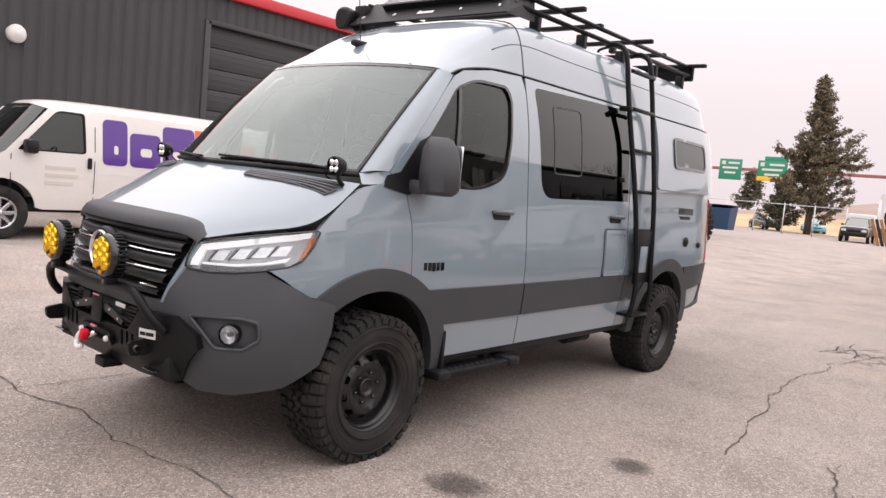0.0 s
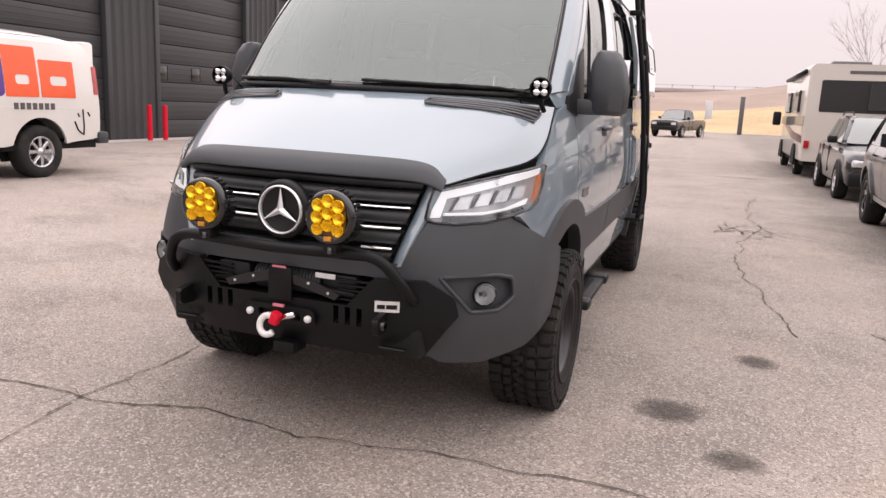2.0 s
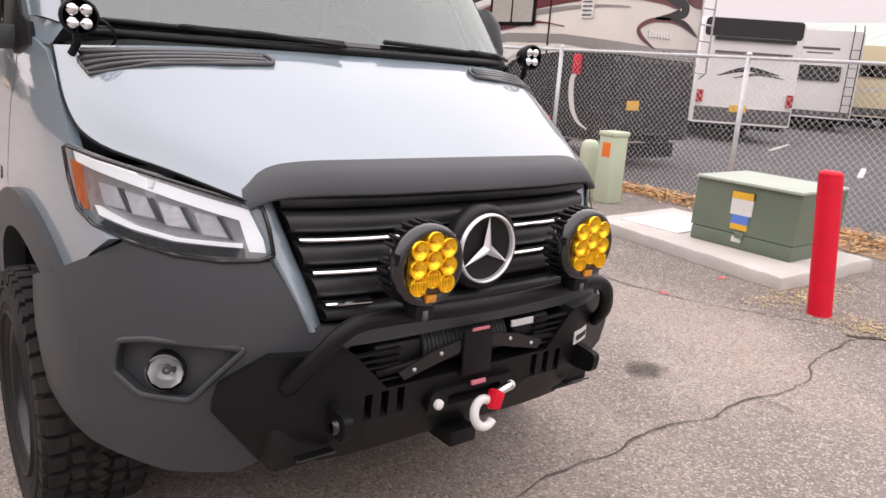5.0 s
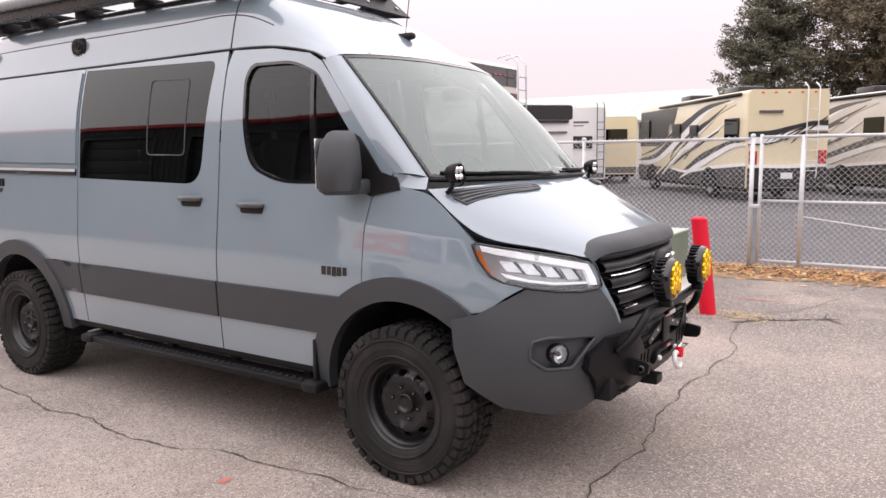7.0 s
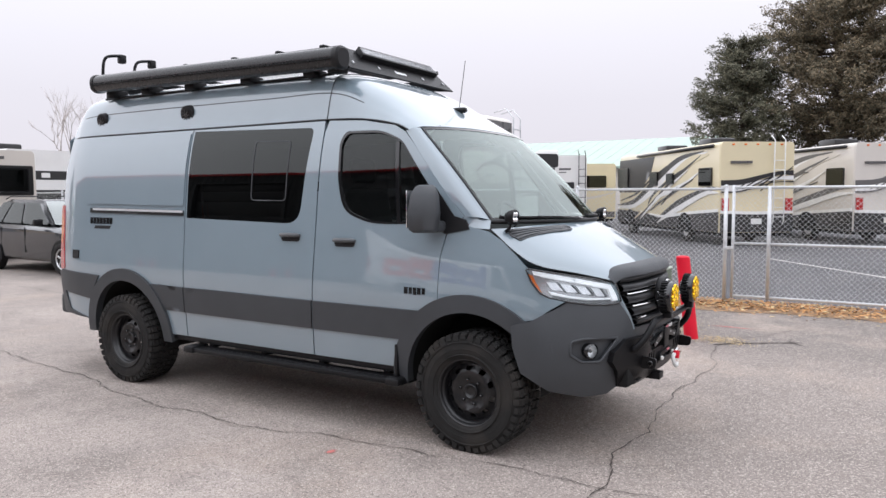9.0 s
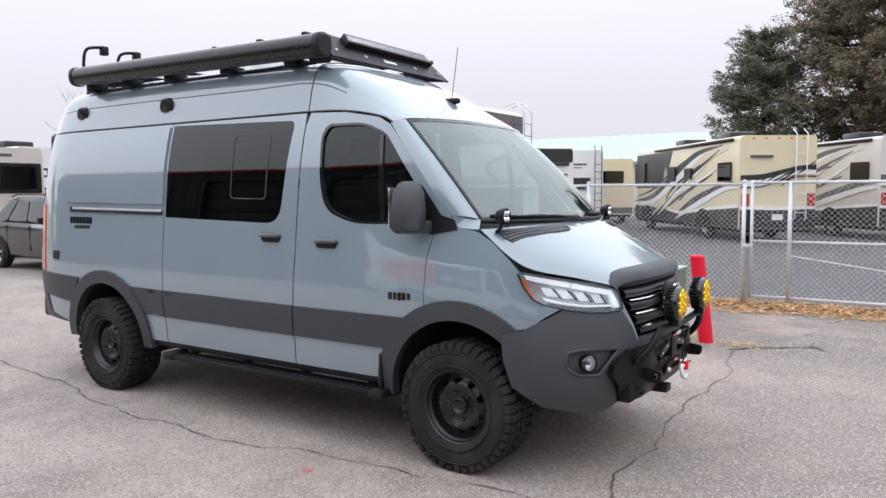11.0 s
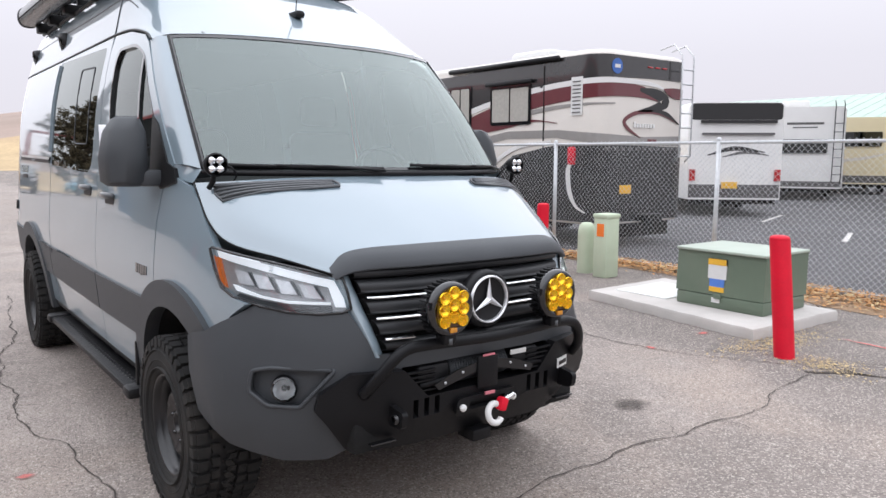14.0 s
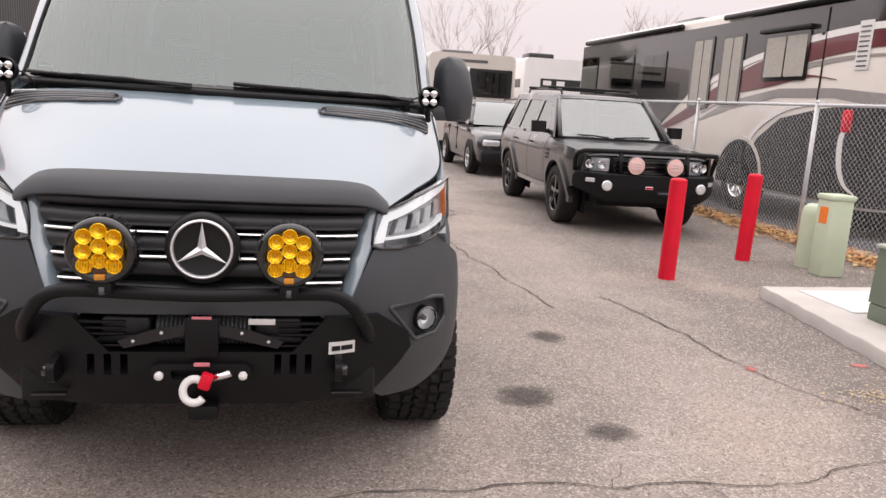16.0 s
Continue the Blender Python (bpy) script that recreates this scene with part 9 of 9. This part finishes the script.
tagged(part("dry_field", field, M["dry_grass"], None), "dry golden grass field rising behind the yard", "field", kind="structure")
tagged(part("embankment", slope, M["bare_slope"], None), "bare brown road embankment below the overpass", "embankment", kind="structure")
bs = thing("notice_board", "plain white board on a thin post at the yard edge", "sign", pose(0.75, 55.0, 0))
part("post", cyl((0, 0, 0), (0, 0, 2.6), 0.04, n=8), M["steel"], bs)
part("board", box(-0.05, 0.45, -0.06, -0.03, 1.35, 2.65, 0.02), M["white_dull"], bs, "white board")
M["bridge"] = material("weathered_concrete", (0.42, 0.37, 0.34), 0.85, 0, 0, 0.1, 0.5, 5)
ov = thing("overpass", "long pale concrete road overpass with railings", "bridge", pose(20, 150, 0))
part("deck", box(-36, 120, 0, 9, 5.9, 6.7, 0.1), M["bridge"], ov)
part("railing", box(-36, 120, 0.1, 0.25, 7.25, 7.35), M["steel"], ov)
for k in range(40):
    part("rail_post", box(-35 + 3.8 * k, -34.8 + 3.8 * k, 0.1, 0.3, 6.7, 7.4), M["steel"], ov)
for x in (-30, 0, 30, 60, 90):
    part("pier", box(x, x + 1.6, 3, 6, 0, 5.9, 0.2), M["bridge"], ov)
# road signs on a gantry
M["sign_green"] = material("green_sign", (0.01, 0.27, 0.16), 0.45, 0, 0.2, 0.05)
M["sign_yellow"] = material("yellow_sign", (0.85, 0.55, 0.02), 0.45, 0, 0.2, 0.05)
M["gantry"] = material("red_brown_steel", (0.34, 0.12, 0.12), 0.6, 0.1, 0, 0.1)
sg = thing("sign_gantry", "red-brown road gantry carrying two green signs", "sign", pose(-42, 130, 0))
part("beam", box(-12, 24, 0, 0.5, 8.7, 9.2, 0.05), M["gantry"], sg)
part("leg", box(-12, -11.4, 0, 0.6, 0, 9.2, 0.05), M["gantry"], sg)
part("leg", box(23.4, 24, 0, 0.6, 0, 9.2, 0.05), M["gantry"], sg)
for x0, x1, z0, z1, yel in ((-3.2, 0.7, 7.0, 10.6, False), (3.4, 8.2, 7.9, 10.6, True)):
    p_ = part("sign_board", box(x0, x1, -0.35, -0.2, z0, z1, 0.03), M["sign_green"], sg, "green road sign")
    part("route_shield", box(x0 + 0.4, x0 + 1.1, -0.37, -0.35, z1 - 1.0, z1 - 0.35, 0.05), M["white_dull"], p_)
    for k, (a, b) in enumerate(((0.4, 0.9), (0.15, 0.85), (0.25, 0.75))):
        w = x1 - x0
        part("sign_bar", box(x0 + a * w, x0 + b * w, -0.37, -0.35, z1 - 0.85 - 0.85 * k, z1 - 0.50 - 0.85 * k, 0.0), M["white_dull"], p_, "white lettering bar")
    if yel:
        part("sign_panel", box(x0, x1, -0.36, -0.2, z0 - 0.75, z0, 0.03), M["sign_yellow"], p_, "yellow lower panel")
        part("sign_tab", box(x0 + 1, x1 - 0.2, -0.36, -0.2, z1, z1 + 0.7, 0.03), M["sign_green"], p_, "green tab")

# green-roofed hall
M["green_roof"] = material("pale_green_metal_roof", (0.40, 0.50, 0.43), 0.55, 0.0, 0, 0.06, 0.4, 20)
hall = thing("green_roofed_hall", "long low hall with a pale green metal roof", "building", pose(62, 12.5, 0))
part("wall", box(0, 22, 0, 70, 0, 4.3), M["sand"], hall)
part("roof", hull_bm([[(-0.6, y, 4.2), (11, y, 7.4), (22.6, y, 4.2), (22.6, y, 4.0), (-0.6, y, 4.0)] for y in (-0.5, 70.5)]), M["green_roof"], hall, "pale green ribbed roof", 5)
for k in range(58):
    part("roof_rib", hull_bm([[(-0.6, k * 1.2, 4.21), (11, k * 1.2, 7.41), (11, k * 1.2, 7.425), (-0.6, k * 1.2, 4.225)], [(-0.6, k * 1.2 + 0.08, 4.21), (11, k * 1.2 + 0.08, 7.41), (11, k * 1.2 + 0.08, 7.425), (-0.6, k * 1.2 + 0.08, 4.225)]]), M["green_roof"], hall, "", 5)


# ---- trees ----
M["bark"] = material("grey_brown_bark", (0.10, 0.075, 0.055), 0.95, 0, 0, 0.25, 6, 40, 0.6)
M["bark_pale"] = material("pale_bare_twigs", (0.50, 0.44, 0.41), 0.95, 0, 0, 0.2, 6, 40)


def needle_material(name, c1, c2):
    m = bpy.data.materials.new(name)
    m.use_nodes = True
    n, l = m.node_tree.nodes, m.node_tree.links
    b = n["Principled BSDF"]
    g, r = n.new("ShaderNodeNewGeometry"), n.new("ShaderNodeValToRGB")
    r.color_ramp.elements[0].color, r.color_ramp.elements[1].color = (*c1, 1), (*c2, 1)
    l.new(g.outputs["Random Per Island"], r.inputs[0])
    l.new(r.outputs[0], b.inputs["Base Color"])
    b.inputs["Roughness"].default_value = 0.9
    return m


M["needles"] = needle_material("conifer_needles", (0.040, 0.048, 0.030), (0.17, 0.155, 0.10))
M["needles_brown"] = needle_material("browned_needles", (0.050, 0.050, 0.032), (0.24, 0.185, 0.115))


def tree(name, label, x, y, h, spread, mat, seed, leaves, cone=True, bare=0.12, size=0.12, tuft=0.34, lift=0.6, power=0.8, limbs_n=110, arms=()):
    """A tapered trunk with limbs, each carrying tufts of small leaves; arms are extra long limbs (height share, bearing, reach)."""
    rng = random.Random(seed)
    t = thing(name, label, "tree", pose(x, y, 0))
    lean = (rng.uniform(-0.3, 0.3), rng.uniform(-0.3, 0.3))
    pts = [(lean[0] * k / 6 + rng.uniform(-0.1, 0.1), lean[1] * k / 6 + rng.uniform(-0.1, 0.1), h * 0.97 * k / 6) for k in range(7)]
    part("trunk", tube(pts, [h * 0.022 * (1 - 0.9 * k / 6) + 0.01 for k in range(7)], 10), M["bark"], t)
    limbs, tufts = bmesh.new(), []
    rows = []
    for k in range(limbs_n):
        f = bare + (1 - bare) * rng.random() ** 0.85
        shape = (1 - f) ** power if cone else math.sin(math.pi * min(1, 0.16 + f * 0.80)) ** 0.55
        rows.append((f, rng.uniform(0, 6.3), spread * shape * rng.uniform(0.5, 1.12) + 0.15))
    rows += [(f, radians(b), r) for f, b, r in arms]
    for f, a, reach in rows:
        b0 = Vector((lean[0] * f, lean[1] * f, h * 0.97 * f))
        out = Vector((math.cos(a), math.sin(a), 0))
        mid = b0 + out * reach * 0.5 + Vector((0, 0, reach * rng.uniform(0.0, 0.4) * lift))
        end = b0 + out * reach + Vector((0, 0, reach * rng.uniform(0.25, 1.0) * lift))
        add_tube(limbs, [b0, mid, end], [0.045 * (1.1 - f) * h / 8 + 0.01, 0.028, 0.008], 5)
        n = max(2, int(reach / tuft * 1.5))
        for q in range(n):
            u = 0.30 + 0.74 * (q + rng.random()) / n
            o = b0.lerp(mid, u * 2) if u < 0.5 else mid.lerp(end, (u - 0.5) * 2)
            side = out.cross(Vector((0, 0, 1))) * rng.gauss(0, 0.17 * reach * (1.15 - 0.6 * u))
            tufts.append((o + side + Vector((0, 0, rng.gauss(0, 0.08 * reach))), (out + Vector((rng.gauss(0, 0.5), rng.gauss(0, 0.5), lift + rng.gauss(0, 0.3)))).normalized(), rng.uniform(0.6, 1.25)))
    for q in range(6):
        tufts.append((Vector((lean[0], lean[1], h * (0.90 + 0.018 * q))), Vector((0, 0, 1)), 0.7 - 0.07 * q))
    part("branching", limbs, M["bark"], t)["kind"] = "stuff"
    verts, faces = [], []
    per = max(6, leaves // len(tufts))
    for o, d, big in tufts:
        for _ in range(per):
            c = o + Vector((rng.gauss(0, 0.40), rng.gauss(0, 0.40), rng.gauss(0, 0.32))) * tuft * big + d * rng.uniform(-0.7, 1.1) * tuft * big
            s = size * rng.uniform(0.5, 1.3)
            p = (d * 0.8 + Vector((rng.gauss(0, 0.8), rng.gauss(0, 0.8), rng.gauss(0, 0.6)))).normalized() * s
            q = p.orthogonal().normalized() * s * rng.uniform(0.3, 0.6)
            k = len(verts)
            verts += [tuple(c - p), tuple(c + q), tuple(c + p), tuple(c - q)]
            faces.append((k, k + 1, k + 2, k + 3))
    me = bpy.data.meshes.new("crown")
    me.from_pydata(verts, [], faces)
    me.materials.append(M[mat])
    cr = new("crown", me)
    cr.parent = t
    return t


tree("conifer_tree", "tall ragged browning conifer beside the yard entrance", -15.0, 72, 14.7, 3.6, "needles_brown", 3, 46000, True, 0.10, 0.13, 0.36, 0.75, 0.95, 120, ((0.36, 8, 4.3), (0.40, -25, 4.4), (0.50, 20, 3.2), (0.58, -10, 2.6), (0.44, 185, 3.4)))
tree("conifer_tree", "smaller dark conifer at the foot of a taller one", -17.6, 72.6, 5.4, 2.0, "needles", 8, 11000, True, 0.10, 0.12, 0.30, 0.5, 0.7, 60)
tree("conifer_tree", "large dark conifer with brown foliage behind the motorhomes", 45, 6.4, 11.4, 3.0, "needles", 5, 70000, False, 0.24, 0.085, 0.30, 0.35, 0.8, 170)
tree("conifer_tree", "large browning conifer behind the motorhomes", 46.5, 1.2, 17.5, 4.6, "needles_brown", 6, 150000, False, 0.20, 0.095, 0.36, 0.30, 0.8, 250)
tree("conifer_tree", "distant small dark conifer tree", -46, 150, 10, 4, "needles", 12, 3000, True, 0.05, 0.35, 0.7, 0.4, 0.8, 50)
tree("conifer_tree", "distant dark conifer by the field", 17, 120, 7, 3.5, "needles", 13, 3000, True, 0.05, 0.3, 0.6, 0.4, 0.8, 50)


def bare_tree(x, y, h, seed):
    rng = random.Random(seed)
    t = thing("bare_tree", "leafless pale tree with fine upright twigs", "tree", pose(x, y, 0), "bare trees")
    bm = bmesh.new()

    def grow(p, d, l, r, depth):
        e = p + d * l
        add_tube(bm, [p, p.lerp(e, 0.5) + Vector((rng.gauss(0, 0.04 * l), rng.gauss(0, 0.04 * l), 0)), e], [r, r * 0.8, r * 0.6], 4)
        if depth:
            for _ in range(rng.choice((2, 3, 3))):
                q = (d + Vector((rng.gauss(0, 0.36), rng.gauss(0, 0.36), rng.uniform(0, 0.25)))).normalized()
                grow(p.lerp(e, rng.uniform(0.6, 1.0)), q, l * rng.uniform(0.6, 0.85), r * 0.6, depth - 1)

    grow(Vector((0, 0, 0)), Vector((0, 0, 1)), h * 0.30, h * 0.008, 5)
    part("branching", bm, M["bark_pale"], t)["kind"] = "stuff"


for x, y, h, sd in ((9.6, 46, 10, 1), (13.2, 48, 11, 2), (11.2, 50, 10, 3), (17, 34, 9, 4), (14.5, 52, 9, 5), (20, 36, 8, 6)):
    bare_tree(x, y, h, sd)
